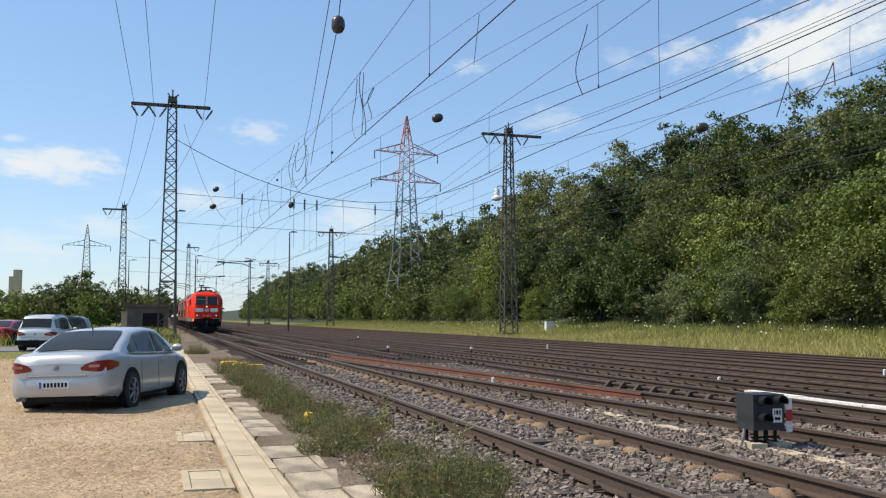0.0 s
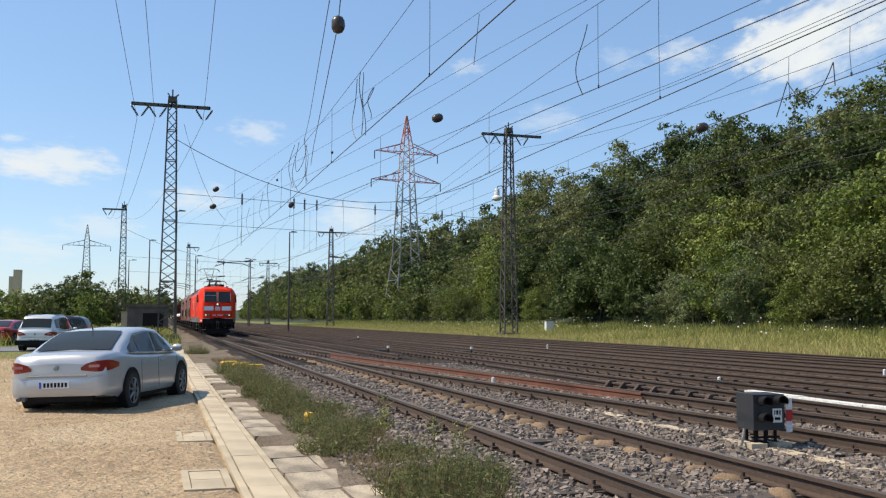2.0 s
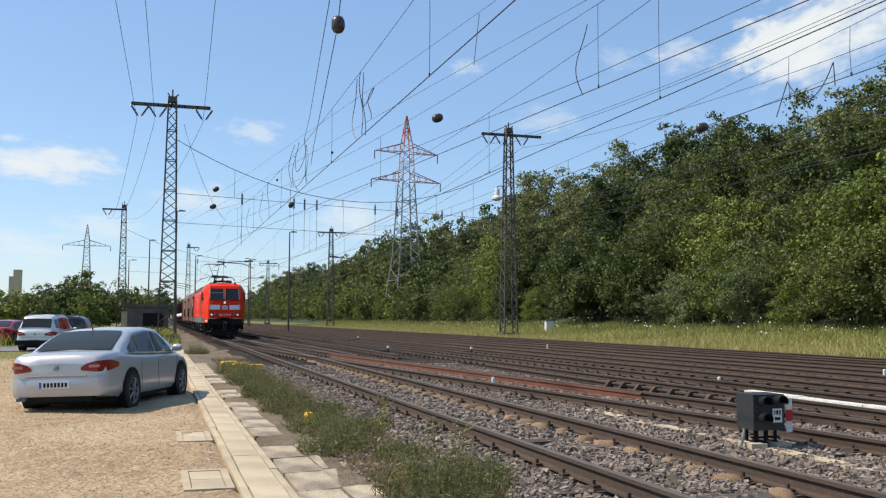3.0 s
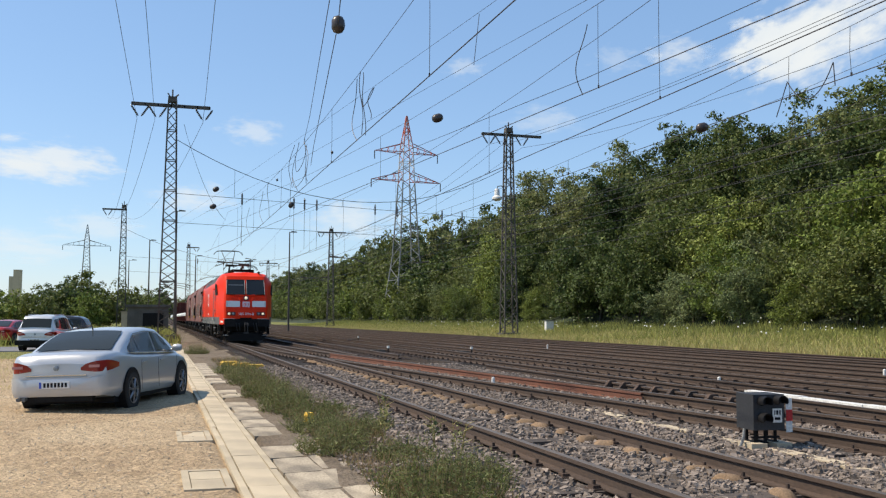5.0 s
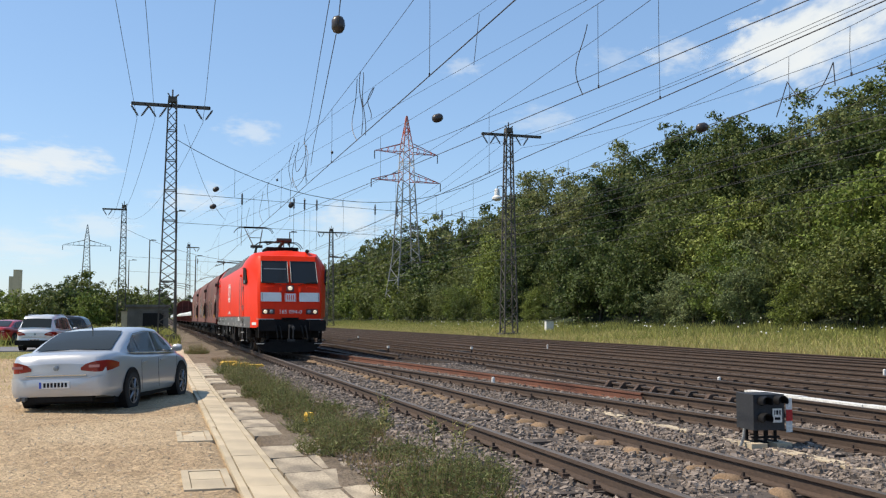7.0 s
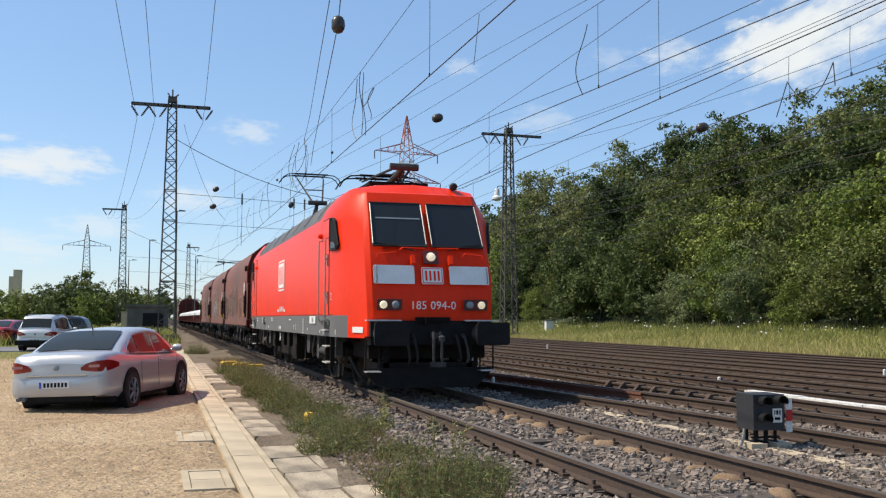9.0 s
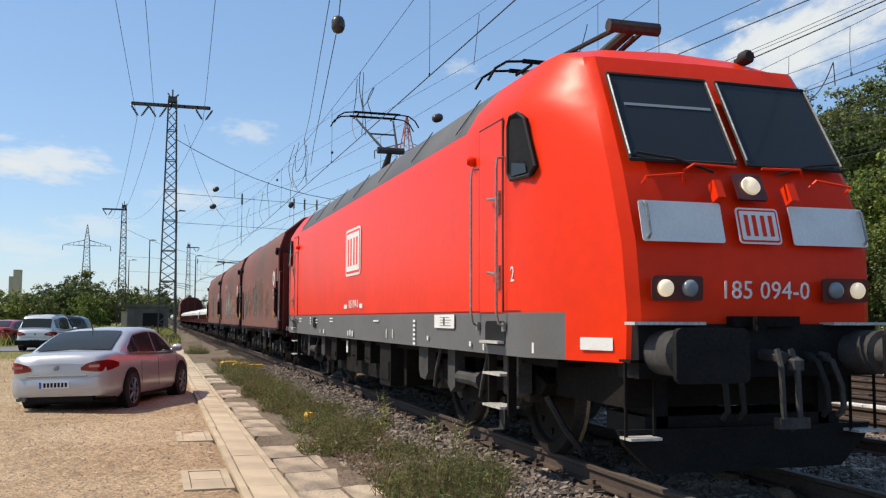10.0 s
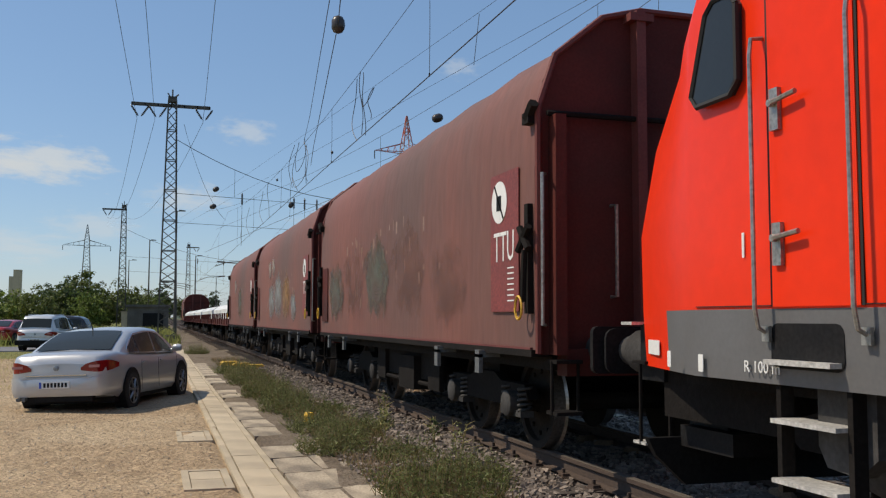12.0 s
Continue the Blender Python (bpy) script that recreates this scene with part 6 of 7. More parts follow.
def dwarf_signal():
    t = thing("dwarf_signal", pose(6.82, 9.45, -0.19, 0, 0, -4), "black low shunting signal with hooded lamps", "signal")
    bm = bmesh.new()
    bx(bm, -0.20, 0.20, -0.17, 0.20, 0.22, 0.63)
    part("housing", bm, mat("signal_housing", (0.028, 0.028, 0.03), (0.022, 0.022, 0.024), 3.0, 0.6), t, bevel=0.015)
    for u, w in ((-0.09, 0.55), (0.11, 0.56), (-0.09, 0.36)):
        bm = bmesh.new()
        ring = lambda r, y: [(u + r * math.cos(a), y, w + r * math.sin(a)) for a in [radians(-30 + 240 * i / 14) for i in range(15)]]
        loft(bm, [ring(0.062, -0.17), ring(0.066, -0.30), ring(0.058, -0.30), ring(0.054, -0.17)], close=False)
        h = part("lamp_hood", bm, M_BLACK, t, smooth=40)
        bm = bmesh.new()
        lathe(bm, [(0.05, 0), (0.05, 0.01), (0.03, 0.02)], 14, pose(u, -0.172, w, 90, 0, 0))
        part("lens", bm, M_GLASS, h)
    bm = bmesh.new()
    bx(bm, 0.03, 0.15, -0.200, -0.192, 0.31, 0.47)
    lb = part("label_plate", bm, M_WHITE, t, "white label with worn marks")
    bm = bmesh.new()
    for x0, x1, z0, z1 in ((0.05, 0.062, 0.40, 0.45), (0.075, 0.10, 0.40, 0.45), (0.115, 0.13, 0.40, 0.45), (0.055, 0.125, 0.34, 0.37)):
        bx(bm, x0, x1, -0.204, -0.200, z0, z1)
    part("label_bars", bm, M_BLACK, lb)
    bm = bmesh.new()
    bx(bm, 0.235, 0.315, -0.15, -0.14, 0.19, 0.58)
    pl = part("marker_plate", bm, M_WHITE, t, "white and red striped marker plate")
    bm = bmesh.new()
    bx(bm, 0.235, 0.315, -0.156, -0.150, 0.32, 0.45)
    part("red_band", bm, mat("signal_red", (0.5, 0.02, 0.02), (0.42, 0.02, 0.02), 4, 0.5), pl)
    bm = bmesh.new()
    bx(bm, 0.20, 0.24, -0.145, -0.13, 0.36, 0.40)
    part("plate_bracket", bm, M_BLACK, t)
    for dx in (-0.13, 0.0, 0.13):
        bm = bmesh.new()
        for dy in (-0.08, 0.10):
            bx(bm, dx - 0.014, dx + 0.014, dy - 0.014, dy + 0.014, 0.06, 0.24)
        bx(bm, dx - 0.03, dx + 0.03, -0.10, 0.12, 0.06, 0.085)
        part("foot", bm, M_BLACK, t)
    bm = bmesh.new()
    bx(bm, -0.18, 0.18, -0.10, -0.07, 0.12, 0.145)
    part("foot_rail", bm, M_BLACK, t)
    for dx in (-0.16, 0.16):
        bm = bmesh.new()
        bx(bm, dx - 0.1, dx + 0.1, -0.22, 0.08, -0.08, 0.075)
        part("base_block", bm, M_CONC, t, "pale concrete base block", bevel=0.02)
    bm = bmesh.new()
    tube(bm, [(-0.22, 0.0, 0.22), (-0.26, -0.05, 0.14), (-0.34, -0.12, 0.04), (-0.42, -0.15, 0.0)], 0.018)
    part("cable_conduit", bm, M_GALV, t)


dwarf_signal()


def small_things():
    for x, y, h in ((6.69, 18.2, 0.33), (11.8, 17.8, 0.28), (16.78, 18.4, 0.35), (17.6, 40.5, 0.35)):
        t = thing("marker_post", pose(x, y, -0.25), "small white marker post with a dark foot", "post", "marker posts")
        bm = bmesh.new()
        rod(bm, (0, 0, h * 0.45), (0, 0, h), 0.035, n=10)
        lathe(bm, [(0.035, 0), (0.03, 0.02), (0.01, 0.03)], 10, pose(0, 0, h))
        part("white_cap", bm, M_WHITE, t, smooth=40)
        bm = bmesh.new()
        rod(bm, (0, 0, -0.1), (0, 0, h * 0.45), 0.034, n=10)
        part("grey_foot", bm, M_GALV, t, smooth=40)
    t = thing("yellow_marker", pose(2.17, 13.7, -0.27), "yellow plastic cap standing in the weeds", "marker")
    bm = bmesh.new()
    lathe(bm, [(0.075, 0), (0.075, 0.17), (0.06, 0.20), (0.02, 0.21)], 12)
    part("cap", bm, M_YELLOW, t, smooth=40)
    for x, y, r in ((2.35, 31.5, 8), (2.62, 30.2, 0), (2.95, 29.2, -6)):
        t = thing("yellow_cover", pose(x, y, -0.28, 0, 0, r), "low yellow cable cover on the verge", "cover", "yellow cable covers")
        bm = bmesh.new()
        prism(bm, [(-0.28, 0), (-0.28, 0.12), (-0.22, 0.17), (0.22, 0.17), (0.28, 0.12), (0.28, 0)], -0.2, 0.2)
        part("lid", bm, M_YELLOW, t, bevel=0.015)
        bm = bmesh.new()
        bx(bm, -0.3, 0.3, -0.22, 0.22, -0.05, 0.03)
        part("base", bm, M_OLDCONC, t)
    # black hose lying by the rail
    t = thing("loose_hose", pose(0, 0, 0), "dark hose lying in the ballast", "hose")
    bm = bmesh.new()
    tube(bm, [(2.35, 9.6, -0.25), (2.5, 9.3, -0.22), (2.75, 9.2, -0.20), (3.0, 9.35, -0.19), (3.3, 9.6, -0.17), (3.55, 10.2, -0.17)], 0.022, 7)
    part("hose", bm, M_SEAL, t, smooth=True)
    # point machine with white lanterns at the turnout
    for x, y in ((9.3, 40.0), (12.6, 62.0), (12.5, 38)):
        t = thing("point_machine", pose(x, y, -0.23, 0, 0, 5), "low grey point machine beside a turnout", "point machine", "point machines")
        bm = bmesh.new()
        prism(bm, [(-0.35, 0), (-0.35, 0.12), (-0.28, 0.17), (0.28, 0.17), (0.35, 0.12), (0.35, 0)], -0.16, 0.16)
        part("case", bm, M_STEEL, t, bevel=0.02)
        bm = bmesh.new()
        rod(bm, (0.5, 0, -0.05), (0.5, 0, 0.3), 0.03)
        part("lantern_post", bm, M_BLACK, t)
        bm = bmesh.new()
        bx(bm, 0.455, 0.545, -0.05, 0.05, 0.24, 0.34)
        part("lantern", bm, M_WHITE, t, bevel=0.015)
    # old rail lying between the tracks on clips
    t = thing("spare_rail", pose(9.35, 0, -0.03), "rusty spare rail with clamps lying between the tracks", "rail")
    shared("rail", rail_mesh(lambda y: 0.0, 12, 26, 60, False), t)
    for k in range(9):
        bm = bmesh.new()
        prism(bm, [(-0.24, -0.16), (-0.07, 0.035), (0.07, 0.035), (0.20, -0.16)], 13 + k * 0.63, 13.10 + k * 0.63)
        part("clamp", bm, M_FIX, t)
    t = thing("guard_rail", pose(0, 0, 0), "bright rust-red guard rail inside the branch track", "rail")
    shared("rail", arrays_rail(0.62), t)


M_REDRUST = mat("fresh_red_rust", (0.17, 0.065, 0.038), (0.12, 0.05, 0.032), 2.0, 0.9, bump=0.3, bscale=40)


def arrays_rail(x):
    bm = bmesh.new()
    loft(bm, [[(second_track(y) + x + u * 0.7, y, w - 0.012) for u, w in RAIL] for y in (15, 19, 23, 27, 31, 35)])
    return mesh_of("rail", bm, M_REDRUST)


small_things()

# ---------------------------------------------------------------- poles, pylons, hut


def lamp_pole(x, y, h, arm, label):
    t = thing("yard_lamp", pose(x, y, -0.25), label, "lamp post", "yard lamp posts")
    bm = bmesh.new()
    rod(bm, (0, 0, 0), (0, 0, h), 0.12, 0.06, n=8)
    part("pole", bm, M_STEEL, t, smooth=40)
    bm = bmesh.new()
    rod(bm, (0, 0, h - 0.05), (arm, 0, h + 0.02), 0.035)
    part("arm", bm, M_STEEL, t)
    bm = bmesh.new()
    prism(bm, [(arm - 0.35, h - 0.06), (arm + 0.3, h - 0.04), (arm + 0.3, h + 0.05), (arm - 0.3, h + 0.1)], -0.13, 0.13)
    part("lamp_head", bm, M_GALV, t, bevel=0.02)


lamp_pole(1.66, 93, 11.9, 0.5, "slim yard lamp post with a short arm")
lamp_pole(-1.05, 127, 11.7, 0.5, "slim yard lamp post in the distance")
lamp_pole(13.9, 103, 11.1, 0.5, "slim dark yard lamp post among the tracks")
lamp_pole(16.2, 175, 12.4, 1.0, "far yard lamp post with a flat head")
lamp_pole(16.2, 172, 12.4, -0.6, "far yard lamp post with a flat head")
lamp_pole(-4.2, 150, 10.4, 0.8, "far yard lamp post beyond the bushes")
lamp_pole(5.0, 132, 10.1, 0.6, "far yard lamp post near the tracks")
lamp_pole(13.0, 220, 11.0, 0.6, "far yard lamp post near the tracks")


def power_pylon(x, y, z, h, w, arms, label, banded):
    t = thing("power_pylon", pose(x, y, z, 0, 0, 8), label, "pylon", "power line pylons")
    sections = [(0, 0.30, w, w * 0.58), (0.30, 0.66, w * 0.58, w * 0.36), (0.66, 0.84, w * 0.36, w * 0.28), (0.84, 1.0, w * 0.28, 0.12)]
    for i, (a, b, w0, w1) in enumerate(sections):
        bm = bmesh.new()
        lattice(bm, h * (b - a), w0, w1, (5, 8, 5, 6)[i], 0.13 if i < 2 else 0.10, 0.065)
        bmesh.ops.translate(bm, verts=bm.verts, vec=(0, 0, h * a))
        if banded and i >= 2:
            for f in bm.faces:
                zc = f.calc_center_median().z
                f.material_index = int(zc / (h * 0.055)) % 2
            part("tower_section", bm, [M_PYRED, M_PYWHITE], t, "faded red and white banded lattice")
        else:
            part("tower_section", bm, M_PYGREY, t)
    for za, half in arms:
        for s in (-1, 1):
            bm = bmesh.new()
            tip = Vector((s * half, 0, za))
            for k, (dy, dz) in enumerate(((-w * 0.16, 0), (w * 0.16, 0), (-w * 0.14, 1.6), (w * 0.14, 1.6))):
                root = Vector((s * w * 0.15, dy, za + dz))
                rod(bm, root, tip, 0.09, 0.06, n=4)
            for q in (0.25, 0.5, 0.75):
                a = Vector((s * w * 0.15, -w * 0.16, za)).lerp(tip, q)
                b = Vector((s * w * 0.15, w * 0.16, za)).lerp(tip, q)
                c = Vector((s * w * 0.15, 0, za + 1.6)).lerp(tip, q)
                for p, r in ((a, b), (a, c), (b, c)):
                    rod(bm, p, r, 0.05, n=4)
            ar = part("crossarm", bm, M_PYRED if banded else M_PYGREY, t, "faded red crossarm" if banded else "")
            bm = bmesh.new()
            rod(bm, tip, tip + Vector((0, 0, -1.5)), 0.09, n=6)
            part("insulator", bm, M_INSUL, ar)


power_pylon(42.8, 162, 1.6, 36.6, 6.4, ((29.8, 6.2), (24.6, 6.8)), "tall steel lattice power pylon with red and white top", True)
power_pylon(-20.6, 300, -0.3, 29.8, 5.0, ((23.4, 6.8),), "distant grey lattice power pylon with wide arms", False)


M_HUT = mat("sooty_concrete", (0.13, 0.12, 0.11), (0.085, 0.078, 0.07), 1.2, 0.95, bump=0.3, bscale=20)


def hut():
    t = thing("trackside_hut", pose(-0.8, 101, -0.3), "low grey concrete trackside hut behind the mast", "hut")
    bm = bmesh.new()
    bx(bm, -2.0, 2.0, -1.5, 1.5, 0, 2.7)
    part("wall", bm, M_HUT, t, bevel=0.03)
    bm = bmesh.new()
    bx(bm, -2.2, 2.2, -1.7, 1.7, 2.7, 2.95)
    part("roof", bm, M_HUT, t, bevel=0.03)
    bm = bmesh.new()
    bx(bm, -0.5, 1.5, -1.56, -1.5, 0.2, 2.1)
    part("door", bm, M_BLACK, t)
    t = thing("relay_cabinet", pose(-3.0, 100, -0.3), "pale grey relay cabinet beside the hut", "cabinet")
    bm = bmesh.new()
    bx(bm, -0.4, 0.4, -0.3, 0.3, 0, 2.2)
    part("case", bm, M_CONC, t, bevel=0.03)
    bm = bmesh.new()
    bx(bm, -0.45, 0.45, -0.35, 0.35, 2.2, 2.28)
    part("lid", bm, M_OLDCONC, t)
    t = thing("small_cabinet", pose(33.2, 76, 0.0), "small white cabinet standing in the meadow grass", "cabinet")
    bm = bmesh.new()
    bx(bm, -0.35, 0.35, -0.2, 0.2, 0, 1.15)
    part("case", bm, M_WHITE, t, bevel=0.02)
    bm = bmesh.new()
    bx(bm, -0.4, 0.4, -0.25, 0.25, 1.15, 1.2)
    part("lid", bm, M_GALV, t)
    t = thing("distant_tower", pose(-79, 600, -0.5), "pale distant industrial tower above the trees", "tower")
    bm = bmesh.new()
    bx(bm, -2.2, 2.2, -2, 2, 0, 30)
    part("shaft", bm, M_CONC, t)
    bm = bmesh.new()
    bx(bm, -4.5, -2.2, -2, 2, 0, 26)
    part("annex", bm, M_CONC, t)


hut()


def mast_lamp():
    t = thing("hanging_floodlight", pose(27.3, 70.6, -0.25), "white hanging floodlight on a bent arm of the mast", "lamp")
    bm = bmesh.new()
    tube(bm, [(-0.3, 0, 11.2), (-0.35, 0, 12.1), (-0.6, 0, 12.4), (-0.95, 0, 12.35), (-1.0, 0, 12.1)], 0.04, 6)
    part("arm", bm, M_STEEL, t)
    bm = bmesh.new()
    lathe(bm, [(0.12, 12.15), (0.2, 12.05), (0.22, 11.6), (0.4, 11.45), (0.42, 11.3), (0.2, 11.15)], 12, pose(-1.0, 0, 0))
    part("shade", bm, M_WHITE, t, smooth=40)


mast_lamp()

# ---------------------------------------------------------------- overhead line


def sagging(a, b, sag, n=10):
    a, b = Vector(a), Vector(b)
    return [a.lerp(b, i / n) - Vector((0, 0, sag * 4 * (i / n) * (1 - i / n))) for i in range(n + 1)]


def wire(t, name, pts, r):
    bm = bmesh.new()
    tube(bm, pts, r, 5)
    return part(name, bm, M_WIRE, t)


def carry_z(y, low, high, spans):
    """Height of a carrying cable that hangs from support to support."""
    for a, b in zip(spans, spans[1:]):
        if y <= b:
            break
    u = 2 * (y - a) / (b - a) - 1
    return low + (high - low) * u * u


def catenary(line, zc, low, high, r, drops, rc=None, spans=(-2, 66, 150, 240, 330, 400)):
    """Contact wire, carrying cable and droppers over the line x = line(y)."""
    t = thing("overhead_line", pose(0, 0, 0), "contact wire and carrying cable with droppers over a track", "overhead line", "overhead lines")
    ends = [spans[0] + (spans[-1] - spans[0]) * i / 12 for i in range(13)]
    wire(t, "contact_wire", [(line(y), y, zc) for y in ends], r)
    for a, b in zip(spans, spans[1:]):
        ys = [a + (b - a) * i / 14 for i in range(15)]
        wire(t, "carrying_cable", [(line(y), y, carry_z(y, low, high, (a, b))) for y in ys], rc or r * 0.6)
    for y in drops:
        z = carry_z(y, low, high, spans)
        wire(t, "dropper", [(line(y), y, zc), (line(y) + 0.02, y + 0.05, (z + zc) / 2), (line(y), y, z)], r * 0.55)
        bm = bmesh.new()
        bx(bm, line(y) - 0.012, line(y) + 0.012, y - 0.012, y + 0.012, zc - 0.012, zc + 0.05)
        part("clamp", bm, M_WIRE, t)
    return t


def straight(x):
    return lambda y: x


def branch_line(y):
    return TRACK_X + 1.652 + (30 - y) * 0.1032


catenary(straight(4.62), 5.69, 7.18, 8.7, 0.0105, (15.9, 25.8, 37, 48, 58, 76, 92, 108, 124))
catenary(branch_line, 5.57, 6.86, 8.2, 0.0095, (15.3, 27.5, 39.0), spans=(-2, 62))
catenary(straight(9.07), 5.5, 7.2, 8.6, 0.0105, (15.46, 25.0, 36, 47, 58, 76, 92, 108, 124))
catenary(straight(11.1), 5.42, 5.72, 7.4, 0.009, (12.7, 14.3, 24, 35, 46, 57, 80, 100, 120))
catenary(straight(14.1), 5.5, 6.3, 8.0, 0.0085, (18, 30, 42, 54, 78, 100))
catenary(straight(15.2), 5.5, 5.9, 7.8, 0.0085, (22, 34, 46, 58, 84, 106))
catenary(straight(17.0), 5.5, 6.2, 8.0, 0.0085, (20, 33, 46, 59, 82, 104))
catenary(straight(20.1), 5.5, 6.3, 8.0, 0.0085, (24, 36, 48, 60, 86, 108))
catenary(straight(23.2), 5.5, 6.3, 8.0, 0.0085, (30, 44, 58))


def egg(at, r, label="dark egg-shaped strain insulator on a wire", turn=0.0):
    t = thing("strain_insulator", pose(*at) @ pose(0, 0, 0, 0, turn, 0), label, "insulator", "strain insulators")
    bm = bmesh.new()
    lathe(bm, [(r * 0.25, -r * 1.35), (r * 0.7, -r * 1.15), (r, -r * 0.6), (r, r * 0.6), (r * 0.7, r * 1.15), (r * 0.25, r * 1.35)], 14)
    part("body", bm, M_INSUL, t, smooth=50)
    bm = bmesh.new()
    for a in (0, 90):
        m = pose(0, 0, 0, 0, 0, a)
        tube(bm, [m @ Vector((r * 1.02 * math.sin(q), 0, r * 1.38 * math.cos(q))) for q in [math.pi * i / 8 for i in range(9)]], r * 0.07, 4)
    part("binding", bm, M_WIRE, t)
    return t


def headspan(p, q, low, label, z_lower, nodes, hang):
    """Cross span between two masts: a sagging carrying cable, straight lower span, hangers and insulators."""
    t = thing("headspan", pose(0, 0, 0), label, "cross span", "cross spans")
    p, q = Vector(p), Vector(q)
    sag = (p.z + q.z) / 2 - low
    pts = sagging(p, q, sag, 20)
    wire(t, "span_cable", pts, 0.022)
    a, b = Vector((p.x, p.y, z_lower)), Vector((q.x, q.y, z_lower))
    wire(t, "lower_span", [a, b], 0.016)
    wire(t, "lower_span", [a - Vector((0, 0, 1.9)), b - Vector((0, 0, 1.9))], 0.014)
    for u in nodes:
        top = p.lerp(q, u) - Vector((0, 0, sag * 4 * u * (1 - u)))
        bot = a.lerp(b, u)
        wire(t, "hanger", [top, bot], 0.012)
    for u in hang:
        bot = a.lerp(b, u)
        shared("insulator", INS, t, Matrix.Translation(bot + Vector((0, 0, -0.45))))
        wire(t, "hanger", [bot + Vector((0, 0, -0.45)), bot + Vector((0, 0, -3.2))], 0.012)
    return t


headspan((0.9, 62.1, 12.9), (27.0, 70.5, 13.6), 9.8, "cross span cables with insulators between two lattice masts", 9.35, (0.15, 0.3, 0.45, 0.6, 0.75, 0.88), (0.17, 0.31, 0.34, 0.375, 0.55, 0.62, 0.77, 0.84))
headspan((-4.0, 126, 12.7), (27.0, 150, 13.4), 9.6, "far cross span cables between lattice masts", 9.2, (0.2, 0.4, 0.6, 0.8), (0.3, 0.42, 0.55, 0.7, 0.82))
headspan((5.8, 190, 12.0), (27.0, 240, 12.5), 9.4, "far cross span cables above the yard", 8.8, (0.3, 0.6), (0.3, 0.5, 0.7))


def feeders():
    t = thing("feeder_lines", pose(0, 0, 0), "high feeder cables strung from mast to mast", "cable", "feeder cables")
    for x0, xn, x1 in ((-1.5, -1.87, -6.3), (-0.4, -0.73, -5.6), (2.6, 1.96, -4.0)):
        near = Vector((x0, 62, 14.0)).lerp(Vector((xn, 38.3, 14.0)), 3.1)
        wire(t, "feeder", sagging((x0, 62, 14.05), (near.x, near.y, 14.1), 0.15, 16), 0.013)
        wire(t, "feeder", sagging((x0, 62, 14.05), (x1, 126, 14.2), 2.2, 14), 0.013)
    for x0, z0, low in ((25.6, 15.5, 2.0), (26.7, 15.5, 1.65), (28.5, 15.4, 2.5)):
        wire(t, "feeder", sagging((x0, 70.6, z0), (x0, -12, z0), low, 18), 0.013)
        wire(t, "feeder", sagging((x0, 70.6, z0), (x0, 150, 14.9), 2.0, 14), 0.013)
    # overlapping lines that run out to the tall mast
    wire(t, "tension_wire", [(0.9, 62, 7.4), (3.0, 40, 7.0), (4.97, 22.1, 7.0), (5.69, 15.2, 7.0), (6.9, 4, 7.0)], 0.0038)
    wire(t, "tension_wire", [(0.9, 62, 6.9), (3.0, 36, 6.1), (5.0, 18, 5.9), (5.83, 11.9, 5.9), (6.8, 4, 5.9)], 0.0035)
    wire(t, "tension_wire", [(3.35, 58, 6.7), (6.85, 23.5, 6.02), (7.66, 15.7, 5.85), (8.13, 11.1, 5.86), (8.8, 5, 5.9)], 0.0065)
    wire(t, "dropper", [(5.64, 16.08, 7.0), (5.42, 15.75, 5.92)], 0.0065)
    # guy from the mast's shoulder down to the cross span
    wire(t, "guy_wire", sagging((1.4, 62, 13.9), (4.3, 64, 7.9), 0.9, 10), 0.012)
    t = thing("anchor_wires", pose(0, 0, 0), "slanting anchor wires with a strain insulator", "cable", "feeder cables")
    wire(t, "anchor_wire", [(2.05, 11, 6.05), (2.45, 14, 6.24), (4.02, 26, 7.01), (4.62, 31, 7.3)], 0.007)
    wire(t, "anchor_wire", [(2.2, 11, 6.2), (2.62, 14, 6.26), (2.90, 15.7, 6.41), (4.46, 28, 6.53), (4.62, 29.5, 6.2)], 0.0085)
    egg((2.90, 15.7, 6.41), 0.115)
    for pos, r, turn in (((8.11, 27.0, 7.46), 0.13, 70), ((11.1, 17.2, 5.42), 0.10, 75), ((3.35, 59, 9.3), 0.15, 60), ((3.14, 58, 8.09), 0.15, 70), ((8.69, 64.0, 9.11), 0.16, 20), ((7.75, 64.3, 10.85), 0.07, 0), ((4.64, 25.8, 5.99), 0.035, 0)):
        egg(pos, r, turn=turn)
    # slack jumpers looping between carrying cable and contact wire
    t = thing("jumper_loops", pose(0, 0, 0), "slack jumper cables looping beside the contact wire", "cable", "jumpers")

    def jumper(x, y0, z0, y1, z1, belly, sag=0.0, turn=0.0, wave=0.05):
        """A slack cable from one point to another that bellies along the track and hangs down."""
        pts = []
        for i in range(13):
            u = i / 12
            k = 4 * u * (1 - u)
            pts.append((x + wave * math.sin(u * 6 + turn), y0 + (y1 - y0) * u + belly * k, z0 + (z1 - z0) * u - sag * k))
        wire(t, "jumper", pts, 0.0095)

    x = 4.62
    jumper(x, 22.33, 7.24, 22.19, 5.66, 0.55, 0.0, 0)
    jumper(x, 21.80, 7.27, 21.53, 5.67, -0.25, 0.0, 2)
    jumper(x, 21.75, 7.27, 21.60, 5.70, 0.20, 0.0, 4)
    jumper(x, 22.25, 6.9, 20.54, 6.60, 0.0, 0.42, 1)
    jumper(x, 20.54, 6.58, 20.81, 5.93, 0.25, 0.0, 3)
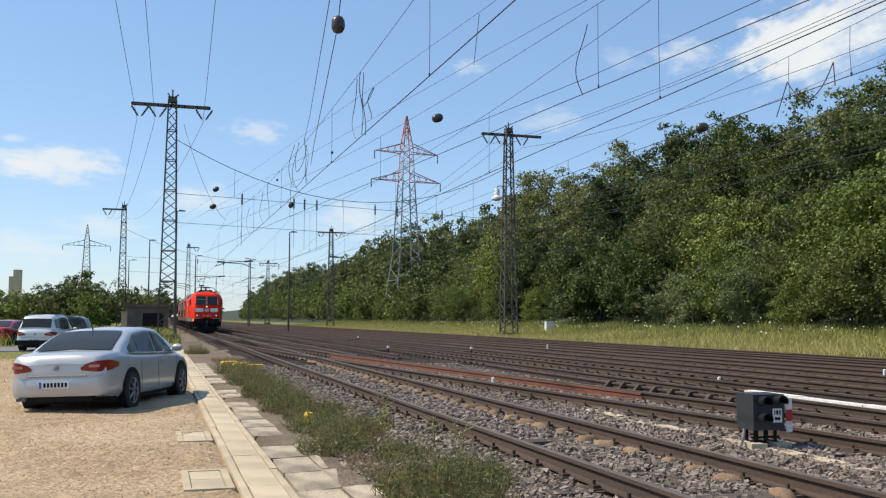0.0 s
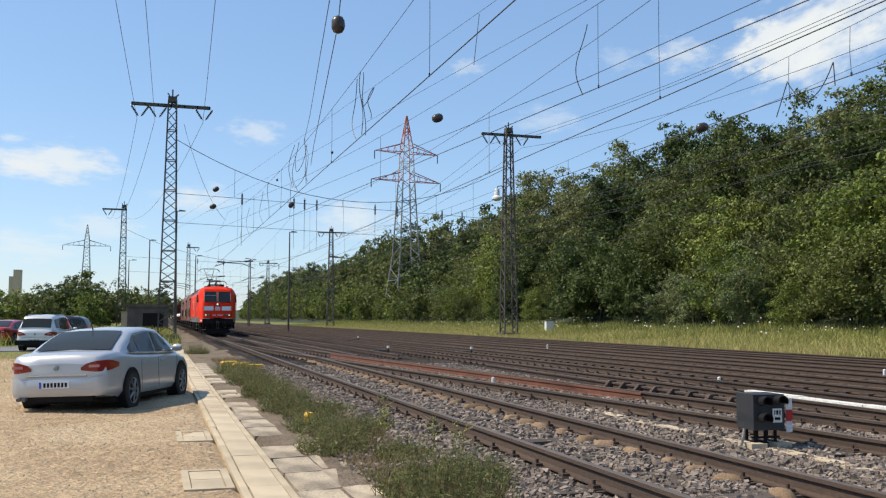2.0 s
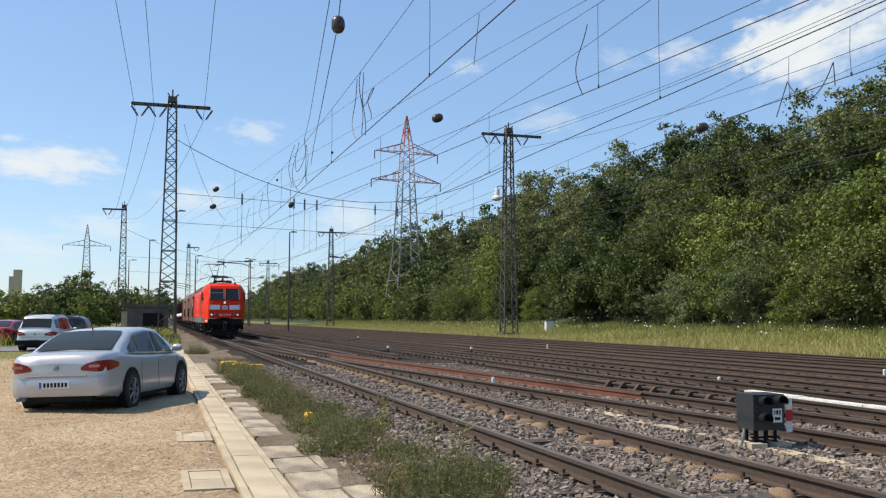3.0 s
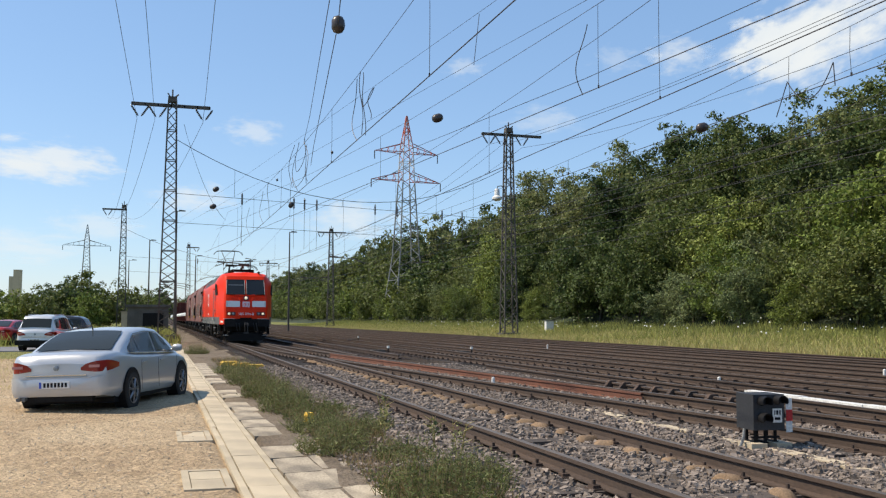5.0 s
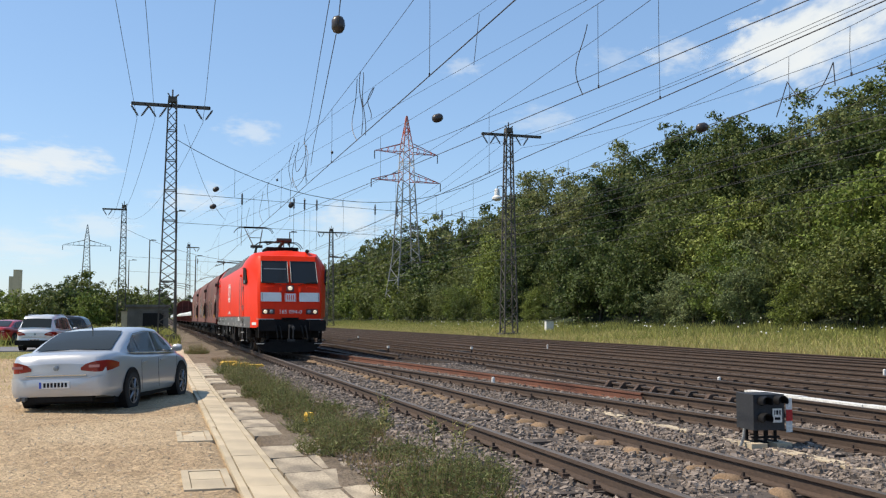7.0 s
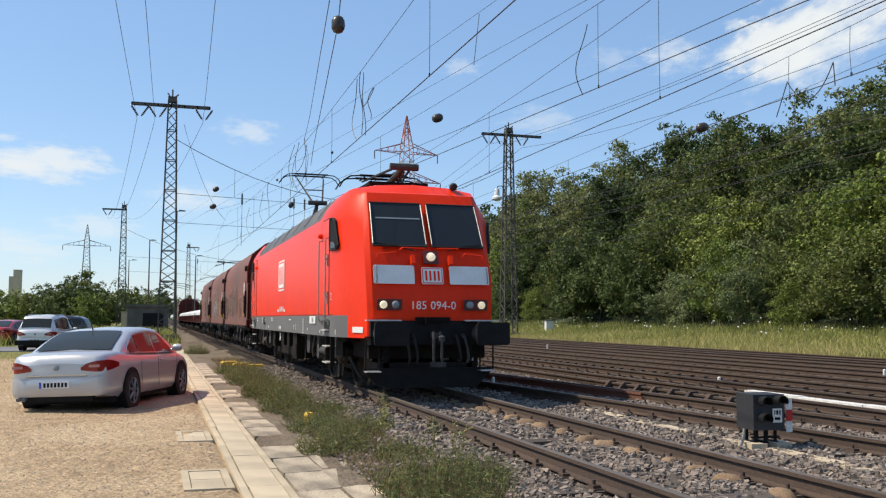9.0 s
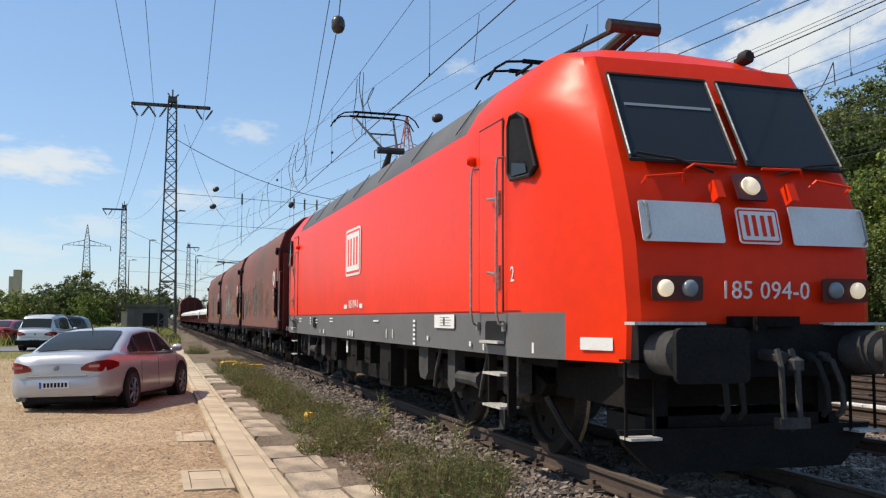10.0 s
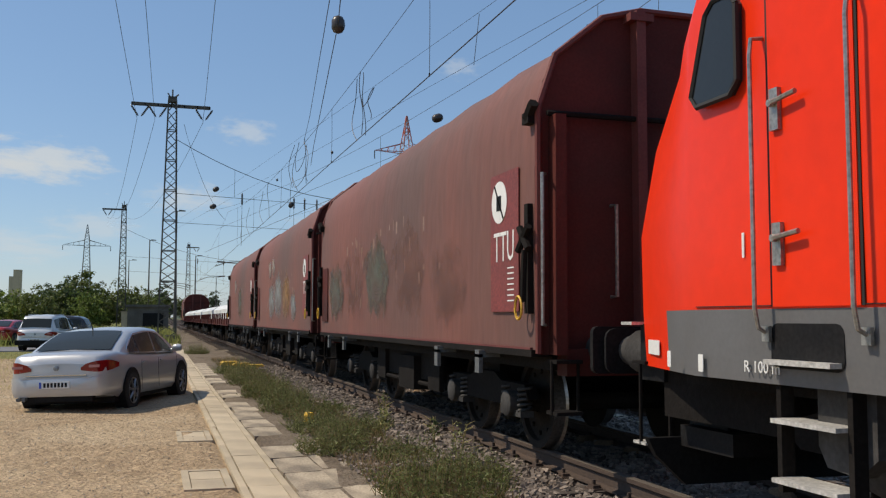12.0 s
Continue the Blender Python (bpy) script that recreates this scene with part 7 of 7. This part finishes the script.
    for y0, z0, y1, z1, b in ((33.6, 7.6, 34.1, 6.1, 0.6), (32.5, 7.5, 32.6, 5.8, 0.9), (30.7, 7.3, 29.9, 5.75, 0.5), (31.0, 7.25, 30.2, 5.7, -0.3)):
        jumper(x, y0, z0, y1, z1, b, 0.0, y0)
    jumper(x, 33.5, 7.2, 30.7, 7.1, 0.0, 0.75, 2)
    jumper(x, 34.2, 6.5, 30.6, 6.3, 0.0, 0.5, 2)
    for y0 in (42.0, 45.0, 52.0, 56.0):
        jumper(x + 0.1, y0, 7.4, y0 - 0.6, 5.75, 0.9, 0.0, y0)
    jumper(7.66, 15.75, 6.90, 15.95, 5.58, 0.22, 0.0, 1)
    jumper(11.1, 14.37, 5.72, 13.13, 5.76, 0.0, 0.48, 0, 0.0)
    jumper(11.1, 14.37, 5.70, 14.70, 5.12, 0.0, 0.0, 0, 0.0)
    jumper(11.1, 13.13, 5.76, 13.10, 5.34, 0.0, 0.0, 0, 0.0)
    # registration arms far down the yard
    for x, y, l in ((4.62, 80, 2.4), (8.0, 82, -2.4), (4.62, 110, 2.2), (9.5, 112, 2.0), (15.7, 108, 2.6), (19.3, 110, -2.4), (15.7, 72, -2.2), (19.3, 76, 2.2), (4.62, 132, -3.0), (4.62, 140, -3.4), (4.62, 150, -2.8)):
        g = thing("registration_arm", pose(x, y, 0), "dark registration arm steadying a contact wire", "bracket", "registration arms")
        bm = bmesh.new()
        tube(bm, [(0, 0, 5.65), (l * 0.4, 0, 6.0), (l, 0, 6.1)], 0.035, 5)
        part("arm", bm, M_STEEL, g)
        bm = bmesh.new()
        rod(bm, (l, 0, 6.1), (l * 1.3, 0, 6.15), 0.07)
        part("insulator", bm, M_INSUL, g)


feeders()

# ---------------------------------------------------------------- parked cars
M_SILVER = mat("silver_blue_car_paint", (0.50, 0.51, 0.525), (0.47, 0.48, 0.495), 1.0, 0.30, 0.3, fine=0.03, coat=0.6)
M_WHITECAR = mat("white_silver_car_paint", (0.62, 0.63, 0.64), (0.58, 0.59, 0.60), 1.0, 0.32, 0.25, fine=0.03, coat=0.6)
M_REDCAR = mat("red_car_paint", (0.45, 0.02, 0.02), (0.40, 0.02, 0.02), 1.0, 0.3, 0.1, coat=0.6)
M_DARKCAR = mat("black_car_paint", (0.02, 0.02, 0.024), (0.025, 0.025, 0.028), 1.0, 0.3, 0.1, coat=0.6)
M_CARGLASS = mat("tinted_car_glass", (0.03, 0.036, 0.038), (0.035, 0.042, 0.044), 1.0, 0.05, fine=0.03, spec=0.12)
M_TYRE = mat("tyre_rubber", (0.022, 0.021, 0.02), (0.03, 0.028, 0.026), 6.0, 0.9)
M_ALLOY = mat("alloy_wheel", (0.28, 0.28, 0.29), (0.22, 0.22, 0.23), 3.0, 0.35, 0.8)
M_TAILRED = mat("tail_light_red", (0.24, 0.006, 0.008), (0.20, 0.006, 0.008), 3.0, 0.15, fine=0.05, coat=0.5)
M_TAILCLEAR = plain("tail_light_clear", (0.46, 0.20, 0.20), 0.15, coat=0.5)
M_CHROME = plain("chrome", (0.75, 0.75, 0.76), 0.12, 1.0)
M_PLATE = plain("plate_white", (0.72, 0.72, 0.70), 0.4)
M_PLATEBLUE = plain("plate_blue", (0.03, 0.08, 0.45), 0.4)


def smoothstep(a, b, x):
    u = min(1, max(0, (x - a) / (b - a)))
    return u * u * (3 - 2 * u)


def table(rows, y):
    if y <= rows[0][0]:
        return rows[0][1]
    for (a, va), (b, vb) in zip(rows, rows[1:]):
        if y <= b:
            u = (y - a) / (b - a)
            return va + (vb - va) * u
    return rows[-1][1]


def parked_car(at, paint, label, k, suv=False):
    """k scales height of body and roof; y points to the bonnet."""
    t = thing("car", at, label, "car", "parked cars")
    hw = 0.91
    deck = ((-2.44, 0.86), (-2.40, 0.98), (-2.30, 1.03), (-1.9, 1.06), (-1.2, 1.01), (0.0, 0.97), (1.1, 0.95), (1.6, 0.88), (2.1, 0.76), (2.32, 0.66), (2.40, 0.58))
    wide = ((-2.46, 0.62), (-2.42, 0.73), (-2.34, 0.80), (-2.2, 0.85), (-1.9, 0.885), (-1.0, 0.91), (1.2, 0.91), (1.9, 0.87), (2.25, 0.74), (2.40, 0.52))
    low = ((-2.46, 0.42), (-2.3, 0.30), (-1.9, 0.24), (1.9, 0.20), (2.3, 0.26), (2.40, 0.36))
    ys = [-2.46, -2.44, -2.40, -2.34, -2.25, -2.1, -1.9, -1.6, -1.2, -0.8, -0.4, 0, 0.4, 0.8, 1.2, 1.5, 1.8, 2.05, 2.2, 2.32, 2.40]
    rings = []
    for y in ys:
        w, zt, zb = table(wide, y), table(deck, y) * k, table(low, y)
        mid = zb + (zt - zb) * 0.5
        rear = smoothstep(-1.8, -2.4, y)
        prof = [(0.5 * w, zb), (0.90 * w, zb + 0.02), (0.985 * w, zb + 0.12), (w * (1 + 0.012 * rear), mid - 0.05), (0.995 * w, mid + 0.12), (0.965 * w, zt - 0.10), (0.93 * w, zt - 0.035), (0.84 * w, zt - 0.005), (0.45 * w, zt + 0.012), (0, zt + 0.018)]
        rings.append([(-a, y, z) for a, z in prof] + [(a, y, z) for a, z in prof[-2::-1]])
    bm = bmesh.new()
    vs = loft(bm, rings)
    bm.faces.new(vs[0][::-1])
    bm.faces.new(vs[-1])
    part("body", bm, paint, t, smooth=45)
    # cabin
    tail = -2.34 if suv else -1.86
    roof = ((tail, 1.05), (tail + 0.12, 1.09), (tail + 0.3, 1.18), (tail + 0.5, 1.26), (-0.95, 1.405), (-0.4, 1.452), (0.1, 1.455), (0.45, 1.42), (0.9, 1.24), (1.42, 0.965))
    if suv:
        roof = ((tail, 1.04), (tail + 0.12, 1.26), (tail + 0.3, 1.55), (tail + 0.5, 1.66), (-0.95, 1.70), (-0.4, 1.71), (0.1, 1.69), (0.45, 1.62), (0.9, 1.33), (1.42, 0.965))
    bm = bmesh.new()
    rings = []
    cys = [tail, tail + 0.12, tail + 0.3, tail + 0.5, -1.15, -0.95, -0.7, -0.4, -0.1, 0.1, 0.3, 0.45, 0.7, 0.9, 1.15, 1.42]
    belt = lambda y: (table(deck, y) - 0.03) * k

    def cabin_pt(y, f):
        """Point on the cabin's right side, f from the belt (0) to the roof edge (1)."""
        zt = table(roof, y) * k
        zb = belt(y)
        inw = 0.17 * min(1, (zt - zb) / 0.42)
        return (0.86 - inw * f - 0.05 * smoothstep(-1.2, tail, y) - 0.05 * smoothstep(0.9, 1.42, y), y, zb + (zt - 0.05 - zb) * f)

    for y in cys:
        zt = table(roof, y) * k
        side = [cabin_pt(y, f) for f in (0, 0.35, 0.7, 0.94)]
        e = side[-1][0]
        prof = side + [(e - 0.05, y, zt - 0.03), (e - 0.16, y, zt - 0.008), (0, y, zt + 0.02)]
        rings.append([(-x, q, z) for x, q, z in prof] + [(x, q, z) for x, q, z in prof[-2::-1]])
    vs = loft(bm, rings, close=False)
    bm.faces.new([v for v in vs[0]][::-1])
    part("cabin", bm, paint, t, smooth=45)
    # side windows
    for s in (-1, 1):
        for y0, y1, f0, f1, q0, q1 in ((-1.42 if not suv else -1.95, -0.98, 0.10, 0.55 if not suv else 0.80, 0.10, 0.86), (-0.95, -0.12, 0.08, 0.87, 0.08, 0.90), (-0.05, 0.95, 0.08, 0.90, 0.08, 0.78)):
            bm = bmesh.new()
            n = 5
            rows = []
            for i in range(n + 1):
                y = y0 + (y1 - y0) * i / n
                lo = f0 + (q0 - f0) * i / n
                hi = f1 + (q1 - f1) * i / n
                if i == n and y1 > 0.9:
                    hi = 0.16
                elif y > 0.42:
                    hi = 0.90 - (y - 0.42) * 0.9
                rows.append([tuple(c + d for c, d in zip(cabin_pt(y, f), (0.008, 0, 0))) for f in (lo, (lo + hi) / 2, hi)])
            loft(bm, [[(s * x, y, z) for x, y, z in r] for r in rows], close=False)
            part("side_window", bm, M_CARGLASS, t, smooth=60)
        bm = bmesh.new()
        pts = [cabin_pt(y, 0.02) for y in (-1.45, -0.9, 0, 0.6, 1.0)]
        tube(bm, [(s * (x + 0.008), y, z) for x, y, z in pts], 0.006, 4)
        pts = [cabin_pt(y, f) for y, f in ((-1.5, 0.3), (-1.3, 0.8), (-0.9, 0.93), (-0.3, 0.94), (0.3, 0.92), (0.7, 0.7))]
        tube(bm, [(s * (x + 0.008), y, z) for x, y, z in pts], 0.006, 4)
        part("window_trim", bm, M_CHROME, t)
        bm = bmesh.new()
        lathe(bm, [(0.02, -0.11), (0.075, -0.08), (0.09, 0.0), (0.075, 0.08), (0.02, 0.1)], 10, pose(s * 1.0, 0.80, 1.02 * k) @ pose(0, 0, 0, 0, 90, 0) @ Matrix.Diagonal((0.8, 0.7, 1, 1)))
        rod(bm, (s * 0.86, 0.82, 0.98 * k), (s * 0.96, 0.80, 1.0 * k), 0.03)
        part("door_mirror", bm, paint, t, smooth=50)
        bm = bmesh.new()
        for y in (-0.98, -0.08, 1.02):
            tube(bm, [(s * 0.915, y, 0.86 * k), (s * 0.918, y, 0.6 * k), (s * 0.915, y + 0.04, 0.32)], 0.0035, 4)
        part("door_seam", bm, M_SEAL, t)
        bm = bmesh.new()
        for y in (-0.80, 0.12):
            bx(bm, s * 0.90, s * 0.935, y - 0.1, y + 0.1, 0.80 * k, 0.825 * k)
        part("door_handle", bm, paint, t, bevel=0.008)
        # wheels over black discs that paint the shade of the wheel wells
        for y in (-1.43, 1.33):
            bm = bmesh.new()
            lathe(bm, [(0.385, 0.70), (0.385, 0.916), (0.37, 0.919)], 28, pose(0, y, 0.36) @ pose(0, 0, 0, 0, 90 * s, 0))
            part("wheel_well_shade", bm, M_BLACK, t)
            bm = bmesh.new()
            lathe(bm, [(0.22, 0.72), (0.31, 0.70), (0.335, 0.74), (0.335, 0.88), (0.315, 0.925), (0.235, 0.93), (0.22, 0.90)], 28, pose(0, y, 0.335) @ pose(0, 0, 0, 0, 90 * s, 0))
            w = part("wheel", bm, M_TYRE, t, "black tyre on an alloy rim", smooth=40)
            bm = bmesh.new()
            M = pose(0, y, 0.335) @ pose(0, 0, 0, 0, 90 * s, 0)
            lathe(bm, [(0.205, 0.90), (0.23, 0.905), (0.23, 0.932), (0.215, 0.932), (0.205, 0.915)], 24, M)
            for q in range(7):
                a = q * math.tau / 7
                rod(bm, M @ Vector((0.03 * math.cos(a), 0.03 * math.sin(a), 0.93)), M @ Vector((0.22 * math.cos(a), 0.22 * math.sin(a), 0.922)), 0.026, 0.02, n=5)
            lathe(bm, [(0.05, 0.90), (0.05, 0.935), (0.02, 0.94)], 10, M)
            part("rim", bm, M_ALLOY, w, smooth=40)
    # rear window
    def pane(name, rows, m):
        bm = bmesh.new()
        loft(bm, rows, close=False)
        return part(name, bm, m, t, smooth=60)

    def rear_row(y, w, dz):
        zt = table(roof, y) * k + 0.022
        return [(w * u, y - 0.006, zt + dz - 0.02 * abs(u) ** 2.5) for u in (-1, -0.75, -0.4, 0, 0.4, 0.75, 1)]
    pane("rear_window", [rear_row(tail + 0.03 if suv else tail + 0.06, 0.66, 0.004), rear_row(tail + 0.27 if suv else tail + 0.3, 0.64, 0.006), rear_row(tail + 0.5, 0.62, 0.006), rear_row(-1.12, 0.59, 0.006), rear_row(-1.0, 0.56, 0.004)][: 2 if suv else 5], M_CARGLASS)
    pane("windscreen", [rear_row(1.36, 0.70, 0.004), rear_row(1.15, 0.68, 0.006), rear_row(0.9, 0.64, 0.006), rear_row(0.52, 0.60, 0.004)], M_CARGLASS)
    # tail lights wrap round the corner
    for s in (-1, 1):
        bm = bmesh.new()
        rows = []
        for y, zt, zb, push in ((-1.95, 0.86, 0.79, 0.008), (-2.2, 0.905, 0.75, 0.010), (-2.32, 0.915, 0.73, 0.012), (-2.42, 0.91, 0.725, 0.014), (-2.452, 0.90, 0.725, 0.014)):
            w = table(wide, y) + push
            rows.append([(s * w * 0.985, y - 0.004, z * k) for z in (zb, (zb + zt) / 2, zt)])
        rows.append([(s * 0.50, -2.475, z * k) for z in (0.745, 0.80, 0.86)])
        rows.append([(s * 0.42, -2.475, z * k) for z in (0.755, 0.775, 0.80)])
        loft(bm, rows, close=False)
        tl = part("tail_light", bm, M_TAILRED, t, "deep red wrap-round tail light", smooth=60)
        bm = bmesh.new()
        bx(bm, min(s * 0.56, s * 0.74), max(s * 0.56, s * 0.74), -2.484, -2.476, 0.80 * k, 0.845 * k)
        part("reversing_lens", bm, M_TAILCLEAR, tl)
    bm = bmesh.new()
    rows = []
    for y, push in ((-1.9, 0.003), (-2.2, 0.010), (-2.34, 0.014), (-2.42, 0.016), (-2.46, 0.016)):
        rows.append([((table(wide, y) + push) * (0.94 if z < 0.35 * k else 0.98 if z < 0.4 * k else 1.0), y - (0.035 if y < -2.4 else 0.02 if y < -2.3 else 0), z) for z in (0.33 * k, 0.37 * k, 0.46 * k, 0.60 * k, 0.64 * k)])
    left = [[(-x, y, z) for x, y, z in r] for r in rows]
    loft(bm, left + [[(-0.4, -2.53 + d, z * k) for z, d in ((0.33, 0.06), (0.37, 0.02), (0.46, 0), (0.60, 0), (0.64, 0.02))], [(0.4, -2.53 + d, z * k) for z, d in ((0.33, 0.06), (0.37, 0.02), (0.46, 0), (0.60, 0), (0.64, 0.02))]] + rows[::-1], close=False)
    part("rear_bumper", bm, paint, t, smooth=50)
    bm = bmesh.new()
    bx(bm, -0.60, 0.60, -2.52, -2.2, 0.645 * k - 0.012, 0.645 * k)
    part("bumper_ledge", bm, paint, t, bevel=0.005)
    bm = bmesh.new()
    bx(bm, -0.52, 0.52, -2.50, -2.46, 0.672 * k, 0.686 * k)
    part("chrome_strip", bm, M_CHROME, t, bevel=0.006)
    bm = bmesh.new()
    bx(bm, -0.26, 0.26, -2.548, -2.532, 0.47 * k, 0.58 * k)
    pl = part("number_plate", bm, M_PLATE, t, "white plate with dark bars", bevel=0.004)
    bm = bmesh.new()
    bx(bm, -0.255, -0.215, -2.551, -2.548, 0.475 * k, 0.575 * k)
    part("blue_band", bm, M_PLATEBLUE, pl)
    for i in range(7):
        bm = bmesh.new()
        x = -0.18 + i * 0.06
        bx(bm, x, x + 0.038, -2.551, -2.548, 0.488 * k, 0.562 * k)
        part("plate_bar", bm, M_BLACK, pl)
    bm = bmesh.new()
    lathe(bm, [(0.045, 0), (0.045, 0.012), (0.03, 0.02)], 16, pose(0, -2.472, 0.80 * k, 90, 0, 0))
    part("badge", bm, M_TAIL, t, smooth=40)
    bm = bmesh.new()
    bx(bm, -0.6, 0.6, -2.44, -2.30, 0.24, 0.33 * k)
    if suv:
        bx(bm, -0.86, 0.86, -2.56, -2.2, 0.30, 0.52)
    part("rear_valance", bm, M_BLACK, t, bevel=0.02)
    bm = bmesh.new()
    rod(bm, (-0.62, -2.40, 0.30), (-0.62, -2.53, 0.295), 0.035, n=10)
    rod(bm, (-0.53, -2.40, 0.30), (-0.53, -2.53, 0.295), 0.035, n=10)
    part("exhaust", bm, M_GALV, t)
    bm = bmesh.new()
    rod(bm, (0, -0.95, 1.42 * k), (0.0, -1.05, 1.56 * k), 0.012, 0.005)
    part("antenna", bm, M_SEAL, t)
    bm = bmesh.new()
    bx(bm, -0.8, 0.8, -2.0, 2.0, 0.17, 0.30)
    part("floor_pan", bm, M_BLACK, t)
    if suv:
        for s in (-1, 1):
            bm = bmesh.new()
            rod(bm, (s * 0.6, -1.5, 1.70), (s * 0.6, 0.2, 1.71), 0.025)
            part("roof_rail", bm, M_ALLOY, t)


parked_car(pose(-0.75, 19.2, -0.345, 0, -2.0, -19.0), M_SILVER, "silver-blue saloon car parked on the sandy gravel", 1.0)
parked_car(pose(-4.98, 49.4, -0.27, 0, 0, -9), M_WHITECAR, "white silver estate car parked by the side road", 1.0, suv=True)
parked_car(pose(-8.3, 60.5, -0.3, 0, 0, -15), M_REDCAR, "small red car parked beyond the side road", 1.0)
parked_car(pose(-6.3, 63.5, -0.3, 0, 0, 80), M_DARKCAR, "black estate car parked beyond the side road", 1.0, suv=True)

# ---------------------------------------------------------------- clouds
CLOUDS = []


def cloud_mat(seed, dense, scale=2.4, soft=0.36):
    m = bpy.data.materials.new("cloud_white")
    m.use_nodes = True
    n, l = m.node_tree.nodes, m.node_tree.links
    n.remove(n["Principled BSDF"])
    em, tr, ms = n.new("ShaderNodeEmission"), n.new("ShaderNodeBsdfTransparent"), n.new("ShaderNodeMixShader")
    tc = n.new("ShaderNodeTexCoord")
    mp = n.new("ShaderNodeMapping")
    mp.inputs["Location"].default_value = (seed * 3.7, seed * 1.3, seed)
    l.new(tc.outputs["Object"], mp.inputs[0])
    nz = n.new("ShaderNodeTexNoise")
    nz.inputs["Scale"].default_value, nz.inputs["Detail"].default_value, nz.inputs["Roughness"].default_value = scale, 9, 0.6
    l.new(mp.outputs[0], nz.inputs["Vector"])
    ln = n.new("ShaderNodeVectorMath")
    ln.operation = "LENGTH"
    l.new(tc.outputs["Object"], ln.inputs[0])
    sub = n.new("ShaderNodeMath")
    sub.operation = "SUBTRACT"
    l.new(nz.outputs["Fac"], sub.inputs[0])
    half = n.new("ShaderNodeMath")
    half.operation = "MULTIPLY"
    half.inputs[1].default_value = 0.55
    l.new(ln.outputs["Value"], half.inputs[0])
    l.new(half.outputs[0], sub.inputs[1])
    mr = n.new("ShaderNodeMapRange")
    mr.interpolation_type = "SMOOTHSTEP"
    mr.inputs["From Min"].default_value, mr.inputs["From Max"].default_value, mr.inputs["To Max"].default_value = 0.02, soft * 1.4, dense
    l.new(sub.outputs[0], mr.inputs["Value"])
    em.inputs["Color"].default_value, em.inputs["Strength"].default_value = (0.84, 0.92, 1.0, 1), 0.98
    l.new(mr.outputs[0], ms.inputs[0])
    l.new(tr.outputs[0], ms.inputs[1])
    l.new(em.outputs[0], ms.inputs[2])
    l.new(ms.outputs[0], n["Material Output"].inputs["Surface"])
    return m


def cloud(x, y, z, w, h, seed, dense, drift=-25.0, lean=0, soft=0.36):
    """A far flat cloud bank that faces the yard."""
    turn = math.degrees(math.atan2(-x, y))
    bm = bmesh.new()
    vs = loft(bm, [[(-1.3 + 2.6 * i / 8, -1.3 + 2.6 * j / 8, 0.0) for i in range(9)] for j in range(9)], close=False)
    me = mesh_of("cloud", bm, cloud_mat(seed, dense, soft=soft))
    ob = tagged(new("cloud", me), "soft white summer cloud in the blue sky", "cloud", "clouds", "structure")
    m0 = pose(x, y, z) @ pose(0, 0, 0, 90, 0, turn) @ pose(0, 0, 0, 0, 0, lean)
    ob.matrix_basis = m0 @ Matrix.Diagonal((w, h, 1, 1))
    ob.scale = (w, h, 1)
    d = pose(0, 0, 0, 0, 0, turn) @ Vector((drift, 0, 0))
    CLOUDS.append((ob, m0, Matrix.Translation(d) @ m0))


cloud(1690, 2045, 775, 330, 190, 1, 1.0, -40, 22, 0.28)
cloud(1600, 2085, 745, 150, 110, 15, 0.9, -40, 0, 0.2)
cloud(1345, 2153, 712, 120, 70, 2, 0.55, -40)
cloud(-262, 2667, 420, 230, 75, 3, 0.8, -30, -4, 0.28)
cloud(-330, 2700, 405, 160, 45, 9, 0.7, -30)
cloud(247, 2507, 500, 110, 55, 4, 0.5, -30)
cloud(92, 2570, 318, 150, 60, 5, 0.6, -25)
cloud(493, 2451, 262, 190, 75, 6, 0.65, -25)
cloud(787, 2328, 675, 75, 40, 7, 0.35, -30)
cloud(994, 2275, 535, 130, 55, 8, 0.35, -30)
cloud(-348, 2715, 194, 240, 60, 10, 0.5, -20)
cloud(1179, 2206, 699, 90, 50, 11, 0.25, -30)
cloud(-150, 2690, 250, 170, 60, 12, 0.45, -20)


def motions():
    """The train rolls past, its wheels turning; the clouds drift."""
    times = [r[0] for r in ROLL]
    for v, off in TRAIN:
        walk(v, [(t, pose(TRACK_X, train_at(t) + off, 0)) for t in times])
    for w, v, z, r in WHEELS:
        if v is None:
            continue
        rows, n = [], 180
        for i in range(n + 1):
            t = 12.0 * i / n
            rows.append((t, pose(0, v, z, math.degrees((train_at(0) - train_at(t)) / r), 0, 0)))
        walk(w, rows)
    for c, m0, m1 in CLOUDS:
        walk(c, [(0.0, m0), (12.0, m1)])


motions()
